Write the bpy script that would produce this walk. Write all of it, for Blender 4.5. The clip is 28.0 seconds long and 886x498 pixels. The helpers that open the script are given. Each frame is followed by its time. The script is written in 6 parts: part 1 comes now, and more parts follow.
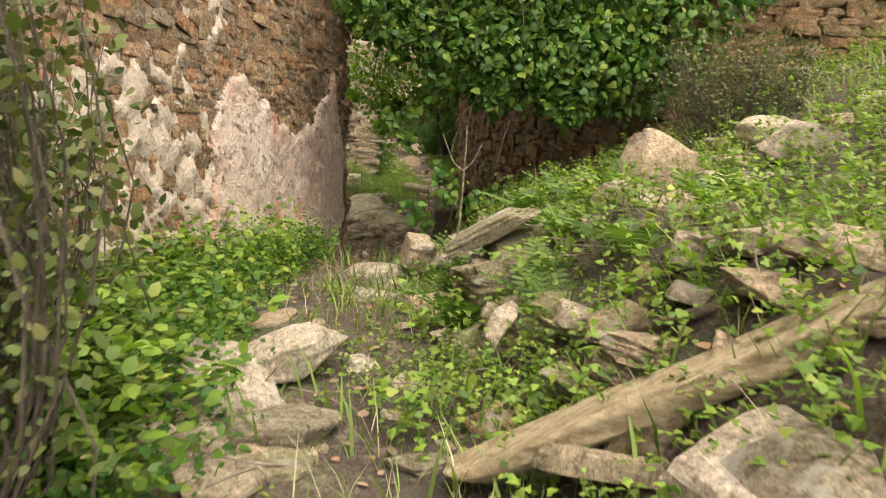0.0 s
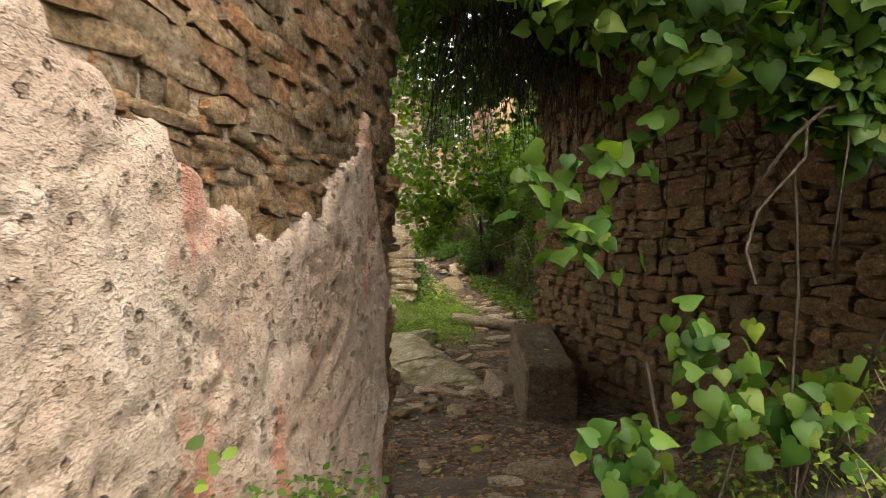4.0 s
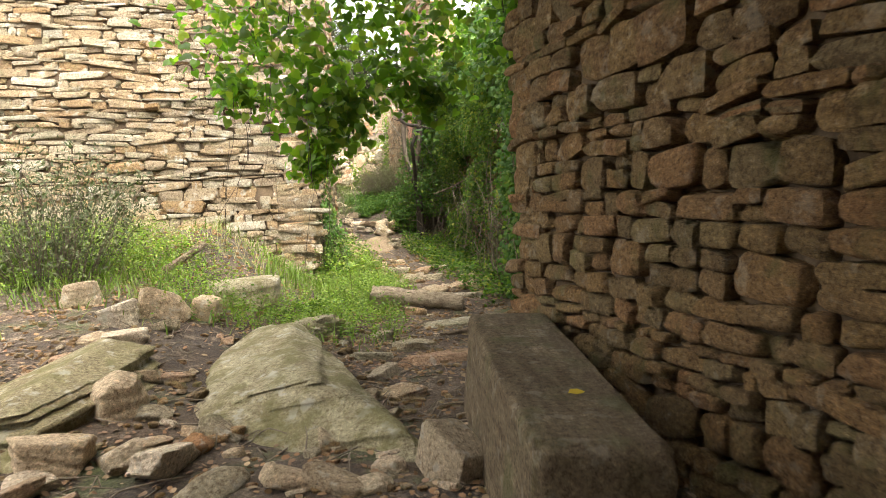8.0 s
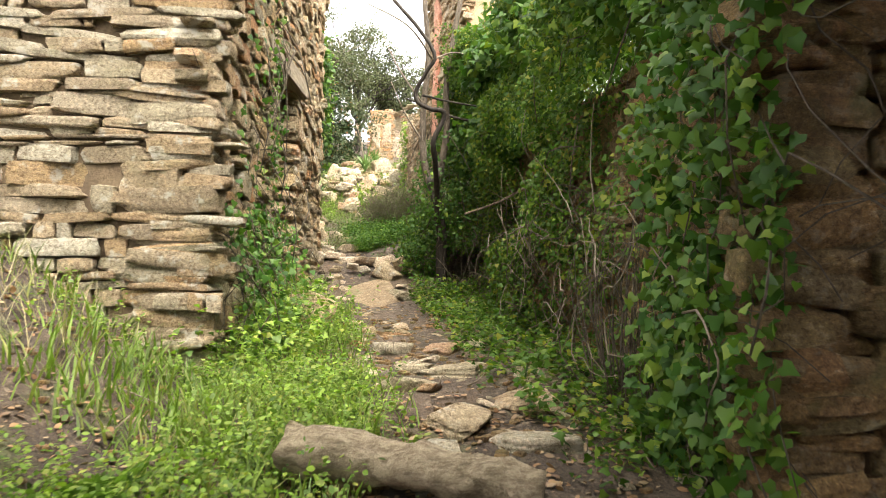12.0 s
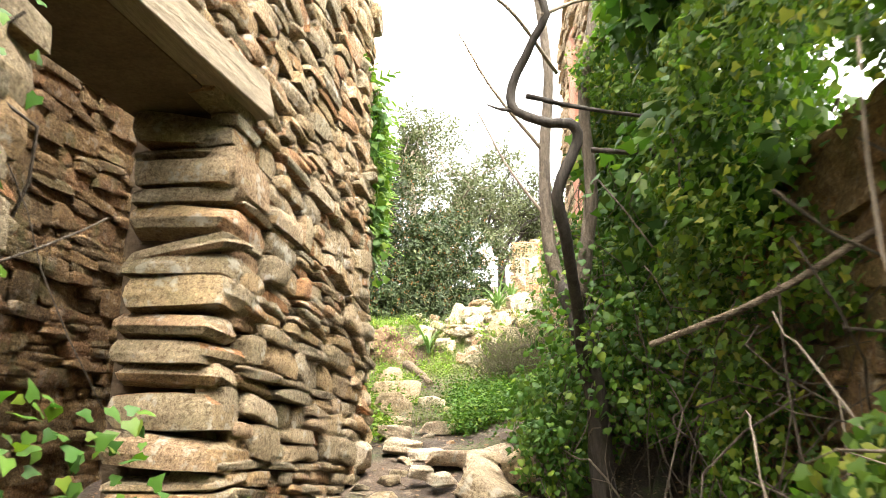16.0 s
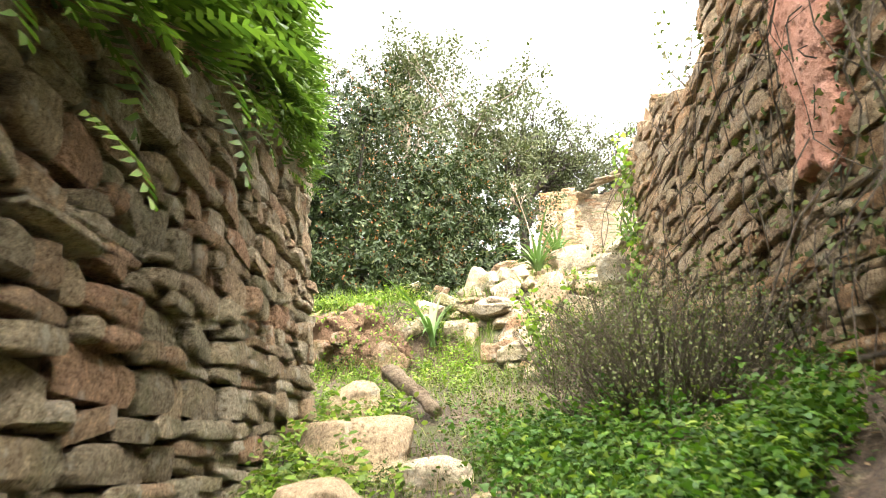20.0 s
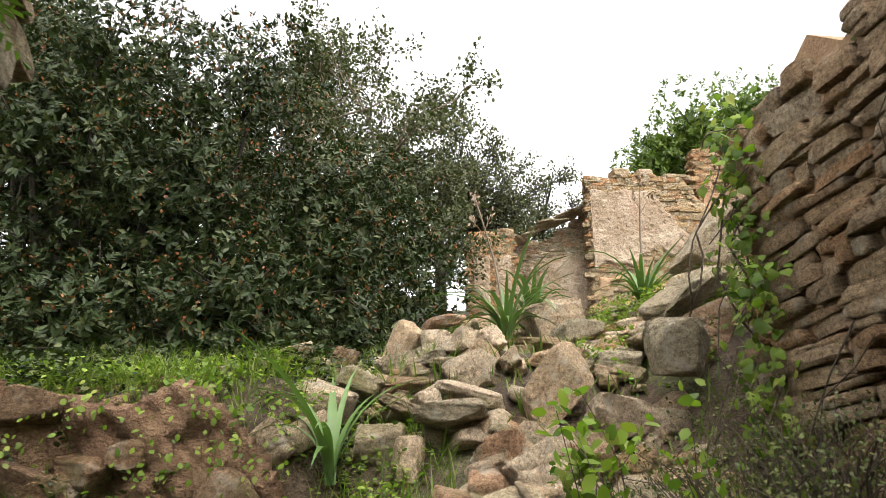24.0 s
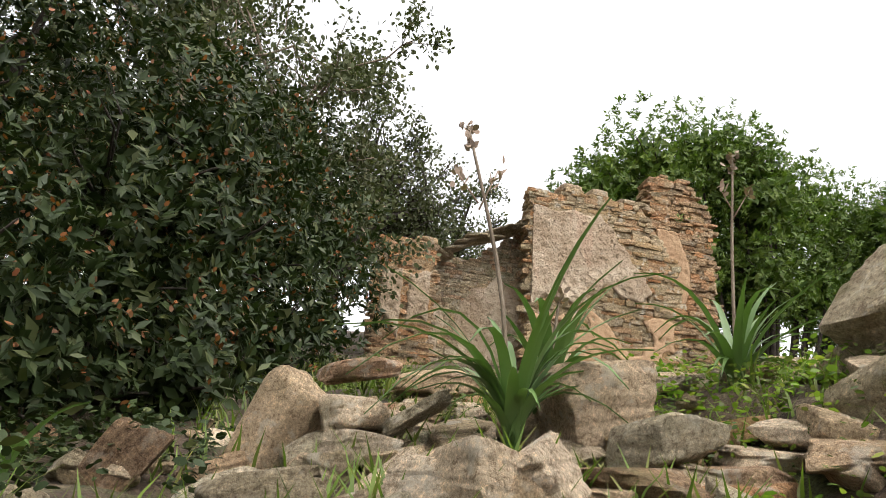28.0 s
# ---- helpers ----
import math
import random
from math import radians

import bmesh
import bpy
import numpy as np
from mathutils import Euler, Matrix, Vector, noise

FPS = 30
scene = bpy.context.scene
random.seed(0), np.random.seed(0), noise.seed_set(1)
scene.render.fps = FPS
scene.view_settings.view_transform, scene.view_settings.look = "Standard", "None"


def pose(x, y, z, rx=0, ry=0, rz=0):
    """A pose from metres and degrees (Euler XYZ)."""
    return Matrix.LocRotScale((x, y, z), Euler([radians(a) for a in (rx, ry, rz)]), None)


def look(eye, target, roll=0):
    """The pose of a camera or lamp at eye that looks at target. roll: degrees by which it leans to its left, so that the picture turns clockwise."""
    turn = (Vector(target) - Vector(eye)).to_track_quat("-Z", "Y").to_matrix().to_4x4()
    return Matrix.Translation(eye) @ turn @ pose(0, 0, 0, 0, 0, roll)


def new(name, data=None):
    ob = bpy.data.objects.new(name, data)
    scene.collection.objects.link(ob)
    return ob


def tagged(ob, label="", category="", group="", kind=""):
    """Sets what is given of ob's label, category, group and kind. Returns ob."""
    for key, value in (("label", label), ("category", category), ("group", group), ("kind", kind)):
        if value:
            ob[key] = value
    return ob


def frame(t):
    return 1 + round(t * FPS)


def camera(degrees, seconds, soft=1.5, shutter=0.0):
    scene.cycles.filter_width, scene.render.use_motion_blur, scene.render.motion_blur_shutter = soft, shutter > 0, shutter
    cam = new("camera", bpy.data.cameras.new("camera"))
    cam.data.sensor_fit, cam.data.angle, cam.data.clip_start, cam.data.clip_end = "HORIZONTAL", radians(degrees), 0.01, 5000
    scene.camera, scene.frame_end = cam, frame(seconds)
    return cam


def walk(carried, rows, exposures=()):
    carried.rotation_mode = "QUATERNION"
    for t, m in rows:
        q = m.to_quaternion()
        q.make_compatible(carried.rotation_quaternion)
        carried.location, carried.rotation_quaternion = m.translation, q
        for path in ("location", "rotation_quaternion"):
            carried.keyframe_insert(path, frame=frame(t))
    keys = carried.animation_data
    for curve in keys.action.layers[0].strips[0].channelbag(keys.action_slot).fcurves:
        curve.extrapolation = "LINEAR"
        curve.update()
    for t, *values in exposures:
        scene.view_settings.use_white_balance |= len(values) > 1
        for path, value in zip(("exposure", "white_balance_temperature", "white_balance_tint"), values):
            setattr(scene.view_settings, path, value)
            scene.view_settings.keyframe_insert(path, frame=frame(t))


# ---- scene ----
cam = camera(65.2, 28.0, 0.7, 0.25)
PATH = [
    (0, (-0.372, 0.642, 1.915), (-0.165, 2.604, 1.590), 1.7),
    (0.5, (-0.189, 1.157, 1.903), (-0.109, 3.146, 1.708), 0.7),
    (1, (-0.172, 1.601, 1.892), (-0.139, 3.596, 1.758), -0.3),
    (1.5, (-0.187, 2.087, 1.842), (-0.284, 4.082, 1.724), -1.3),
    (2, (-0.286, 2.582, 1.858), (-0.439, 4.573, 1.755), -2.2),
    (2.5, (-0.417, 3.346, 1.815), (-0.583, 5.338, 1.735), -1.8),
    (3, (-0.526, 4.129, 1.791), (-0.614, 6.127, 1.810), -0.9),
    (3.5, (-0.602, 4.789, 1.805), (-0.556, 6.786, 1.719), -0.5),
    (4, (-0.687, 5.350, 1.807), (-0.546, 7.345, 1.824), -0.2),
    (4.5, (-0.775, 5.890, 1.924), (-0.395, 7.853, 1.953), 0.8),
    (6.5, (-0.605, 7.897, 1.716), (-0.102, 9.833, 1.745), 0.3),
    (7, (-0.419, 8.663, 1.706), (0.036, 10.609, 1.629), -1.0),
    (7.5, (-0.254, 9.430, 1.572), (0.122, 11.392, 1.486), -0.8),
    (8, (-0.000, 10.200, 1.500), (0.316, 12.173, 1.412), -1.4),
    (8.5, (0.310, 10.996, 1.503), (0.502, 12.986, 1.449), -0.8),
    (9, (0.459, 11.710, 1.424), (0.587, 13.706, 1.453), -0.1),
    (9.5, (0.578, 12.451, 1.360), (0.676, 14.448, 1.416), 0.9),
    (10, (0.638, 13.250, 1.264), (0.764, 15.244, 1.355), -0.2),
    (10.5, (0.614, 13.951, 1.188), (0.771, 15.942, 1.287), 0.1),
    (11, (0.700, 14.604, 1.236), (0.986, 16.583, 1.288), 0.2),
    (11.5, (0.750, 15.433, 1.306), (0.985, 17.419, 1.338), 1.0),
    (13.5, (1.346, 18.289, 1.637), (1.634, 20.264, 1.763), 1.8),
    (14, (1.518, 19.059, 1.644), (1.636, 21.050, 1.796), 0.7),
    (14.5, (1.794, 19.802, 1.599), (1.657, 21.789, 1.785), 0.2),
    (15, (1.823, 20.573, 1.698), (1.559, 22.526, 2.041), -0.5),
    (15.5, (1.805, 21.319, 1.707), (1.586, 23.273, 2.073), -0.8),
    (16, (1.728, 22.212, 1.752), (1.495, 24.140, 2.231), -0.4),
    (16.5, (1.575, 22.882, 1.944), (1.297, 24.818, 2.360), -0.2),
    (17, (1.364, 23.728, 1.939), (1.155, 25.679, 2.327), 0.1),
    (17.5, (1.285, 24.564, 1.906), (1.147, 26.537, 2.203), 0.2),
    (18, (1.241, 25.402, 2.035), (1.106, 27.384, 2.270), -0.2),
    (18.5, (1.208, 26.075, 2.116), (1.172, 28.058, 2.379), -0.1),
    (19, (1.221, 26.801, 2.100), (1.091, 28.768, 2.443), -0.3),
    (19.5, (1.105, 27.527, 2.131), (0.854, 29.463, 2.567), -2.9),
    (20, (0.962, 28.289, 2.401), (0.706, 30.223, 2.843), -3.2),
    (20.5, (0.875, 28.926, 2.655), (0.671, 30.840, 3.198), -3.3),
    (22.5, (0.522, 30.854, 2.919), (0.315, 32.744, 3.54), -0.1),
    (23, (0.388, 31.364, 2.998), (0.277, 33.273, 3.583), -2.2),
    (23.5, (0.284, 31.894, 3.145), (0.318, 33.812, 3.71), -0.7),
    (24, (0.181, 32.484, 3.293), (0.24, 34.4, 3.862), -0.3),
    (24.5, (0.186, 32.946, 3.374), (0.291, 34.886, 3.85), 1.4),
    (25, (0.155, 33.704, 3.376), (0.234, 35.623, 3.934), 1.8),
    (25.5, (0.154, 34.278, 3.692), (0.239, 36.215, 4.184), 2.5),
    (26, (0.131, 35.098, 3.615), (0.254, 37.004, 4.208), 3.0),
    (26.5, (0.089, 35.687, 3.894), (0.388, 37.611, 4.351), 0.7),
    (27, (0.059, 36.027, 4.032), (0.433, 37.925, 4.54), 2.2),
    (27.5, (0.019, 36.176, 4.11), (0.398, 38.052, 4.691), 4.3),
    (28, (-0.01, 36.193, 4.167), (0.376, 38.049, 4.804), 4.4),
]
EXPOSURES = [(0, 2.15, 7000, 11), (3, 2.2, 7200, 13), (4.5, 2.3, 7000, 12), (6.5, 3.05, 6800, 9), (9, 3.2, 6800, 9), (11.5, 3.15, 6800, 8), (14, 3.78, 6800, 10), (16, 3.85, 6800, 9), (17, 3.55, 6800, 9), (18, 3.58, 6800, 9), (19, 3.68, 6800, 9), (20.3, 3.65, 6800, 10), (21.5, 2.75, 6800, 10), (23, 2.05, 6700, 11), (25, 2.0, 6700, 11), (28, 1.6, 6600, 11)]
walk(cam, [(t, look(eye, target, roll)) for t, eye, target, roll in PATH], EXPOSURES)

# ---- light ----
world = bpy.data.worlds.new("overcast_sky")
scene.world = world
world.use_nodes = True
wn, wl = world.node_tree.nodes, world.node_tree.links
sky = wn.new("ShaderNodeTexSky")
sky.sky_type, sky.sun_disc = "NISHITA", False
sky.sun_elevation, sky.sun_rotation = radians(64), radians(151)
sky.air_density, sky.dust_density = 1.0, 4.0
pale = wn.new("ShaderNodeHueSaturation")
pale.inputs["Saturation"].default_value = 0.10
wl.new(sky.outputs["Color"], pale.inputs["Color"])
wl.new(pale.outputs["Color"], wn["Background"].inputs["Color"])
wn["Background"].inputs["Strength"].default_value = 0.15
sun = new("sun", bpy.data.lights.new("sun", "SUN"))
sun.data.energy, sun.data.angle, sun.data.color = 0.65, radians(70), (1.0, 0.95, 0.87)
sun.matrix_world = look((3, -5.5, 13), (0, 0, 0))

# ---- materials ----


def shader(name):
    m = bpy.data.materials.new(name)
    m.use_nodes = True
    return m, m.node_tree.nodes, m.node_tree.links, m.node_tree.nodes["Principled BSDF"]


def ramp(nodes, stops, mode="LINEAR"):
    r = nodes.new("ShaderNodeValToRGB")
    r.color_ramp.interpolation = mode
    e = r.color_ramp.elements
    while len(e) < len(stops):
        e.new(0.5)
    for k, (p, c) in enumerate(stops):
        e[k].position, e[k].color = p, (*c, 1)
    return r


def noise_tex(nodes, links, scale, detail=5, rough=0.6, stretch=None):
    geo = nodes.new("ShaderNodeNewGeometry")
    n = nodes.new("ShaderNodeTexNoise")
    n.inputs["Scale"].default_value, n.inputs["Detail"].default_value, n.inputs["Roughness"].default_value = scale, detail, rough
    if stretch:
        mp = nodes.new("ShaderNodeMapping")
        mp.inputs["Scale"].default_value = stretch
        links.new(geo.outputs["Position"], mp.inputs["Vector"])
        links.new(mp.outputs["Vector"], n.inputs["Vector"])
    else:
        links.new(geo.outputs["Position"], n.inputs["Vector"])
    return n.outputs["Fac"]


def mix(nodes, links, fac, a, b, mode="MIX"):
    m = nodes.new("ShaderNodeMix")
    m.data_type, m.blend_type = "RGBA", mode
    for sock, v in ((m.inputs[0], fac), (m.inputs[6], a), (m.inputs[7], b)):
        if hasattr(v, "is_linked"):
            links.new(v, sock)
        else:
            sock.default_value = v if isinstance(v, (int, float)) else (*v, 1)
    return m.outputs[2]


def step(nodes, links, value, lo, hi):
    r = nodes.new("ShaderNodeMapRange")
    r.interpolation_type = "SMOOTHSTEP"
    links.new(value, r.inputs[0])
    r.inputs[1].default_value, r.inputs[2].default_value = lo, hi
    return r.outputs[0]


def bump(nodes, links, height, strength, dist, base=None):
    b = nodes.new("ShaderNodeBump")
    b.inputs["Strength"].default_value, b.inputs["Distance"].default_value = strength, dist
    links.new(height, b.inputs["Height"])
    if base is not None:
        links.new(base, b.inputs["Normal"])
    return b.outputs["Normal"]


def stone_material(name, tones, joined=False, moss=0.2, lichen=0.25, streak=0.8, moss_at=(0.52, 0.72), moss_tone=(0.10, 0.11, 0.035)):
    """Weathered schist: a tone per stone, layered grain, pale lichen and moss blotches."""
    m, n, l, p = shader(name)
    if joined:
        own = n.new("ShaderNodeNewGeometry").outputs["Random Per Island"]
    else:
        own = n.new("ShaderNodeObjectInfo").outputs["Random"]
    r = ramp(n, [(k / (len(tones) - 1), c) for k, c in enumerate(tones)])
    l.new(own, r.inputs[0])
    fine = noise_tex(n, l, 38, 9, 0.8)
    layer = noise_tex(n, l, 9, 6, 0.7, (1, 1, 2.5))
    if not joined:
        mp, tc, ln = n.new("ShaderNodeMapping"), n.new("ShaderNodeTexCoord"), n.new("ShaderNodeTexNoise")
        mp.inputs["Scale"].default_value = (2.6, 2.6, 4.6)
        ln.inputs["Scale"].default_value, ln.inputs["Detail"].default_value, ln.inputs["Roughness"].default_value = 2.2, 9, 0.8
        l.new(tc.outputs["Object"], mp.inputs["Vector"])
        l.new(own, mp.inputs["Location"])
        l.new(mp.outputs["Vector"], ln.inputs["Vector"])
        layer = ln.outputs["Fac"]
    grain = noise_tex(n, l, 150, 4, 0.7)
    broad = noise_tex(n, l, 3.1, 3)
    c = mix(n, l, step(n, l, layer, 0.34, 0.62), mix(n, l, streak, r.outputs[0], (0.40, 0.34, 0.28), "MULTIPLY"), r.outputs[0])
    c = mix(n, l, step(n, l, layer, 0.55, 0.75), c, mix(n, l, 0.4, c, (0.62, 0.53, 0.41)))
    c = mix(n, l, step(n, l, fine, 0.40, 0.49), mix(n, l, 0.8, c, (0.40, 0.33, 0.26), "MULTIPLY"), c)
    c = mix(n, l, step(n, l, fine, 0.52, 0.6), c, mix(n, l, 1.0, c, (1.5, 1.45, 1.38), "MULTIPLY"))
    c = mix(n, l, step(n, l, grain, 0.42, 0.5), mix(n, l, 0.35, c, (0.45, 0.38, 0.30), "MULTIPLY"), c)
    c = mix(n, l, step(n, l, grain, 0.54, 0.62), c, mix(n, l, 1.0, c, (1.25, 1.22, 1.17), "MULTIPLY"))
    crack, warp, at = n.new("ShaderNodeTexVoronoi"), n.new("ShaderNodeVectorMath"), n.new("ShaderNodeNewGeometry")
    wob = n.new("ShaderNodeTexNoise")
    wob.inputs["Scale"].default_value, wob.inputs["Detail"].default_value = 6, 3
    stretch = n.new("ShaderNodeMapping")
    stretch.inputs["Scale"].default_value = (1, 1, 2.2)
    crack.feature, crack.inputs["Scale"].default_value = "DISTANCE_TO_EDGE", 2.6
    warp.operation = "MULTIPLY_ADD"
    warp.inputs[1].default_value = (0.35, 0.35, 0.35)
    l.new(at.outputs["Position"], wob.inputs["Vector"])
    l.new(wob.outputs["Color"], warp.inputs[0])
    l.new(at.outputs["Position"], warp.inputs[2])
    l.new(warp.outputs[0], stretch.inputs["Vector"])
    l.new(stretch.outputs["Vector"], crack.inputs["Vector"])
    split = step(n, l, crack.outputs["Distance"], 0.0, 0.02)
    c = mix(n, l, split, mix(n, l, 0.4, c, (0.34, 0.27, 0.2), "MULTIPLY"), c)
    c = mix(n, l, step(n, l, noise_tex(n, l, 7, 4, 0.65), 0.56, 0.66), c, mix(n, l, lichen * 1.7, c, (0.54, 0.5, 0.41)))
    c = mix(n, l, step(n, l, broad, *moss_at), c, mix(n, l, min(1, moss * 2.2), c, moss_tone))
    l.new(c, p.inputs["Base Color"])
    p.inputs["Roughness"].default_value = 0.88
    p.inputs["Specular IOR Level"].default_value = 0.25
    nb = bump(n, l, layer, 1.0, 0.08)
    nb = bump(n, l, split, 0.5, 0.012, nb)
    nb = bump(n, l, grain, 0.4, 0.005, nb)
    l.new(bump(n, l, fine, 1.0, 0.03, nb), p.inputs["Normal"])
    return m


def plain_material(name, a, b, scale=6, rough=0.9, depth=0.02, stretch=None, strength=0.6, fine=45):
    m, n, l, p = shader(name)
    big = noise_tex(n, l, scale, 5, 0.65, stretch)
    small = noise_tex(n, l, fine, 5, 0.7, stretch)
    c = mix(n, l, step(n, l, big, 0.3, 0.7), a, b)
    c = mix(n, l, step(n, l, small, 0.3, 0.7), mix(n, l, 0.6, c, (0.45, 0.42, 0.38), "MULTIPLY"), c)
    l.new(c, p.inputs["Base Color"])
    p.inputs["Roughness"].default_value = rough
    p.inputs["Specular IOR Level"].default_value = 0.2
    nb = bump(n, l, big, strength, depth * 2)
    l.new(bump(n, l, small, strength, depth, nb), p.inputs["Normal"])
    return m


def leaf_material(name, tones, gloss=0.45, through_light=0.35, sheen=0.4):
    m, n, l, p = shader(name)
    own = n.new("ShaderNodeNewGeometry").outputs["Random Per Island"]
    r = ramp(n, [(k / (len(tones) - 1), c) for k, c in enumerate(tones)])
    l.new(own, r.inputs[0])
    patch = noise_tex(n, l, 1.3, 3)
    c = mix(n, l, step(n, l, patch, 0.35, 0.65), mix(n, l, 0.5, r.outputs[0], (0.5, 0.55, 0.45), "MULTIPLY"), r.outputs[0])
    l.new(c, p.inputs["Base Color"])
    p.inputs["Roughness"].default_value = gloss
    p.inputs["Specular IOR Level"].default_value = sheen
    t = n.new("ShaderNodeBsdfTranslucent")
    l.new(mix(n, l, 0.6, c, (0.75, 1.0, 0.25), "OVERLAY"), t.inputs["Color"])
    ms = n.new("ShaderNodeMixShader")
    ms.inputs[0].default_value = through_light
    l.new(p.outputs[0], ms.inputs[1])
    l.new(t.outputs[0], ms.inputs[2])
    l.new(ms.outputs[0], n["Material Output"].inputs["Surface"])
    return m


WARM = [(0.34, 0.21, 0.10), (0.41, 0.30, 0.165), (0.29, 0.23, 0.14), (0.44, 0.34, 0.21), (0.24, 0.195, 0.125), (0.46, 0.37, 0.24), (0.37, 0.185, 0.08), (0.35, 0.31, 0.21)]
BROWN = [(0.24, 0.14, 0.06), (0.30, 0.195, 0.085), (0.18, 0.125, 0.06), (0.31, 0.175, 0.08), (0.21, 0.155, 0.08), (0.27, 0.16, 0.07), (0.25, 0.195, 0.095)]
SCHIST = [(0.45, 0.28, 0.14), (0.31, 0.24, 0.155), (0.52, 0.36, 0.205), (0.25, 0.19, 0.125), (0.48, 0.25, 0.115), (0.43, 0.32, 0.2)]
GREY = [(0.42, 0.36, 0.24), (0.55, 0.47, 0.33), (0.30, 0.255, 0.175), (0.53, 0.42, 0.275), (0.47, 0.30, 0.19), (0.37, 0.335, 0.23), (0.57, 0.50, 0.38)]
PALE = [(0.56, 0.45, 0.31), (0.64, 0.535, 0.40), (0.48, 0.365, 0.24), (0.57, 0.44, 0.29), (0.53, 0.45, 0.34), (0.42, 0.33, 0.22)]
BEDDED = [(0.50, 0.36, 0.22), (0.42, 0.33, 0.22), (0.56, 0.42, 0.27), (0.34, 0.26, 0.17), (0.50, 0.31, 0.17), (0.46, 0.38, 0.27)]
M = {}
CREAM = [(0.42, 0.36, 0.26), (0.35, 0.295, 0.195), (0.50, 0.45, 0.35), (0.38, 0.26, 0.14), (0.29, 0.23, 0.155), (0.46, 0.36, 0.235), (0.40, 0.30, 0.185), (0.34, 0.22, 0.11)]
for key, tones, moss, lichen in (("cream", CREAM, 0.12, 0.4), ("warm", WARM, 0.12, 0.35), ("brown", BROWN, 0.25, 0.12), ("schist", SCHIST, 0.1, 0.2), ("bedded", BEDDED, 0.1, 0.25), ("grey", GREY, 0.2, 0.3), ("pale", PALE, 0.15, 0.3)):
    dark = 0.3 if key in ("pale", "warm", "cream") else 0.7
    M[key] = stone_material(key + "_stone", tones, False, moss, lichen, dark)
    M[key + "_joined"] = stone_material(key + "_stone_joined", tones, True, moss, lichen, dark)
M["mossy"] = stone_material("mossy_rock", [(0.34, 0.29, 0.17), (0.42, 0.37, 0.24), (0.37, 0.33, 0.22)], False, 0.3, 0.4, 0.6, (0.44, 0.62), (0.15, 0.135, 0.04))
M["clay_rock"] = stone_material("red_clay_rock", [(0.27, 0.165, 0.09), (0.32, 0.22, 0.135), (0.24, 0.16, 0.10)], False, 0.2, 0.15)
M["bedrock"] = stone_material("tan_bedrock", [(0.29, 0.215, 0.135), (0.33, 0.255, 0.165)], False, 0.25, 0.12, 0.5)
M["block"] = stone_material("dark_block", [(0.19, 0.145, 0.09), (0.21, 0.16, 0.10)], False, 0.2, 0.12)
M["mortar"] = plain_material("lime_mortar", (0.40, 0.32, 0.235), (0.53, 0.44, 0.345), 5, 0.95, 0.03, None, 0.9, 30)
M["joint"] = plain_material("crumbling_mortar", (0.34, 0.25, 0.16), (0.52, 0.42, 0.32), 6, 0.95, 0.03, None, 0.9, 30)
M["earth"] = plain_material("earth_mortar", (0.10, 0.07, 0.045), (0.16, 0.115, 0.07), 4, 0.95, 0.03)
M["clay"] = plain_material("clay_render", (0.34, 0.22, 0.13), (0.42, 0.29, 0.18), 3, 0.95, 0.03)
M["bank"] = plain_material("red_earth", (0.13, 0.075, 0.045), (0.24, 0.155, 0.095), 5, 0.95, 0.05, None, 1.0, 22)
M["bark"] = plain_material("bark", (0.16, 0.125, 0.09), (0.26, 0.21, 0.16), 7, 0.9, 0.012, (3, 3, 0.6))
M["darkbark"] = plain_material("dark_bark", (0.026, 0.021, 0.017), (0.06, 0.049, 0.039), 8, 0.8, 0.01, (3, 3, 0.6))
M["trunk"] = plain_material("brown_bark", (0.08, 0.062, 0.045), (0.17, 0.135, 0.10), 9, 0.9, 0.02, (3, 3, 0.7), 1.0)
M["wood"] = plain_material("weathered_wood", (0.12, 0.085, 0.055), (0.30, 0.23, 0.155), 8, 0.85, 0.025, (1.5, 4, 4), 1.0)
M["drywood"] = plain_material("bleached_wood", (0.23, 0.175, 0.115), (0.52, 0.42, 0.29), 9, 0.85, 0.03, (1.2, 4, 4), 1.0)
M["palewood"] = plain_material("sunbleached_wood", (0.40, 0.29, 0.15), (0.72, 0.58, 0.36), 7, 0.8, 0.03, (0.8, 5, 5), 1.0)
M["beam"] = plain_material("old_beam", (0.20, 0.16, 0.11), (0.32, 0.26, 0.18), 5, 0.85, 0.02, (5, 0.5, 5))
M["ivy"] = leaf_material("ivy_leaf", [(0.03, 0.075, 0.014), (0.045, 0.105, 0.017), (0.085, 0.15, 0.02), (0.035, 0.08, 0.014), (0.17, 0.225, 0.03)], 0.48, 0.34, 0.18)
M["vine"] = leaf_material("creeper_leaf", [(0.08, 0.145, 0.02), (0.045, 0.095, 0.013), (0.15, 0.22, 0.03), (0.028, 0.06, 0.010), (0.065, 0.125, 0.016), (0.26, 0.25, 0.04)], 0.46, 0.42, 0.2)
# brighter copy of the creeper leaf: backlight is painted into its tones
M["creeper"] = leaf_material("creeper_leaf_painted_backlit", [(0.14, 0.24, 0.025), (0.09, 0.18, 0.02), (0.22, 0.32, 0.035), (0.06, 0.12, 0.015), (0.30, 0.34, 0.05)], 0.4, 0.62)
M["herb"] = leaf_material("herb_leaf", [(0.08, 0.14, 0.02), (0.15, 0.23, 0.03), (0.20, 0.27, 0.04), (0.05, 0.09, 0.02), (0.26, 0.28, 0.055)], 0.55, 0.38, 0.25)
M["grass"] = leaf_material("grass_blade", [(0.095, 0.145, 0.024), (0.16, 0.22, 0.042), (0.07, 0.11, 0.02), (0.23, 0.225, 0.08)], 0.5, 0.36, 0.25)
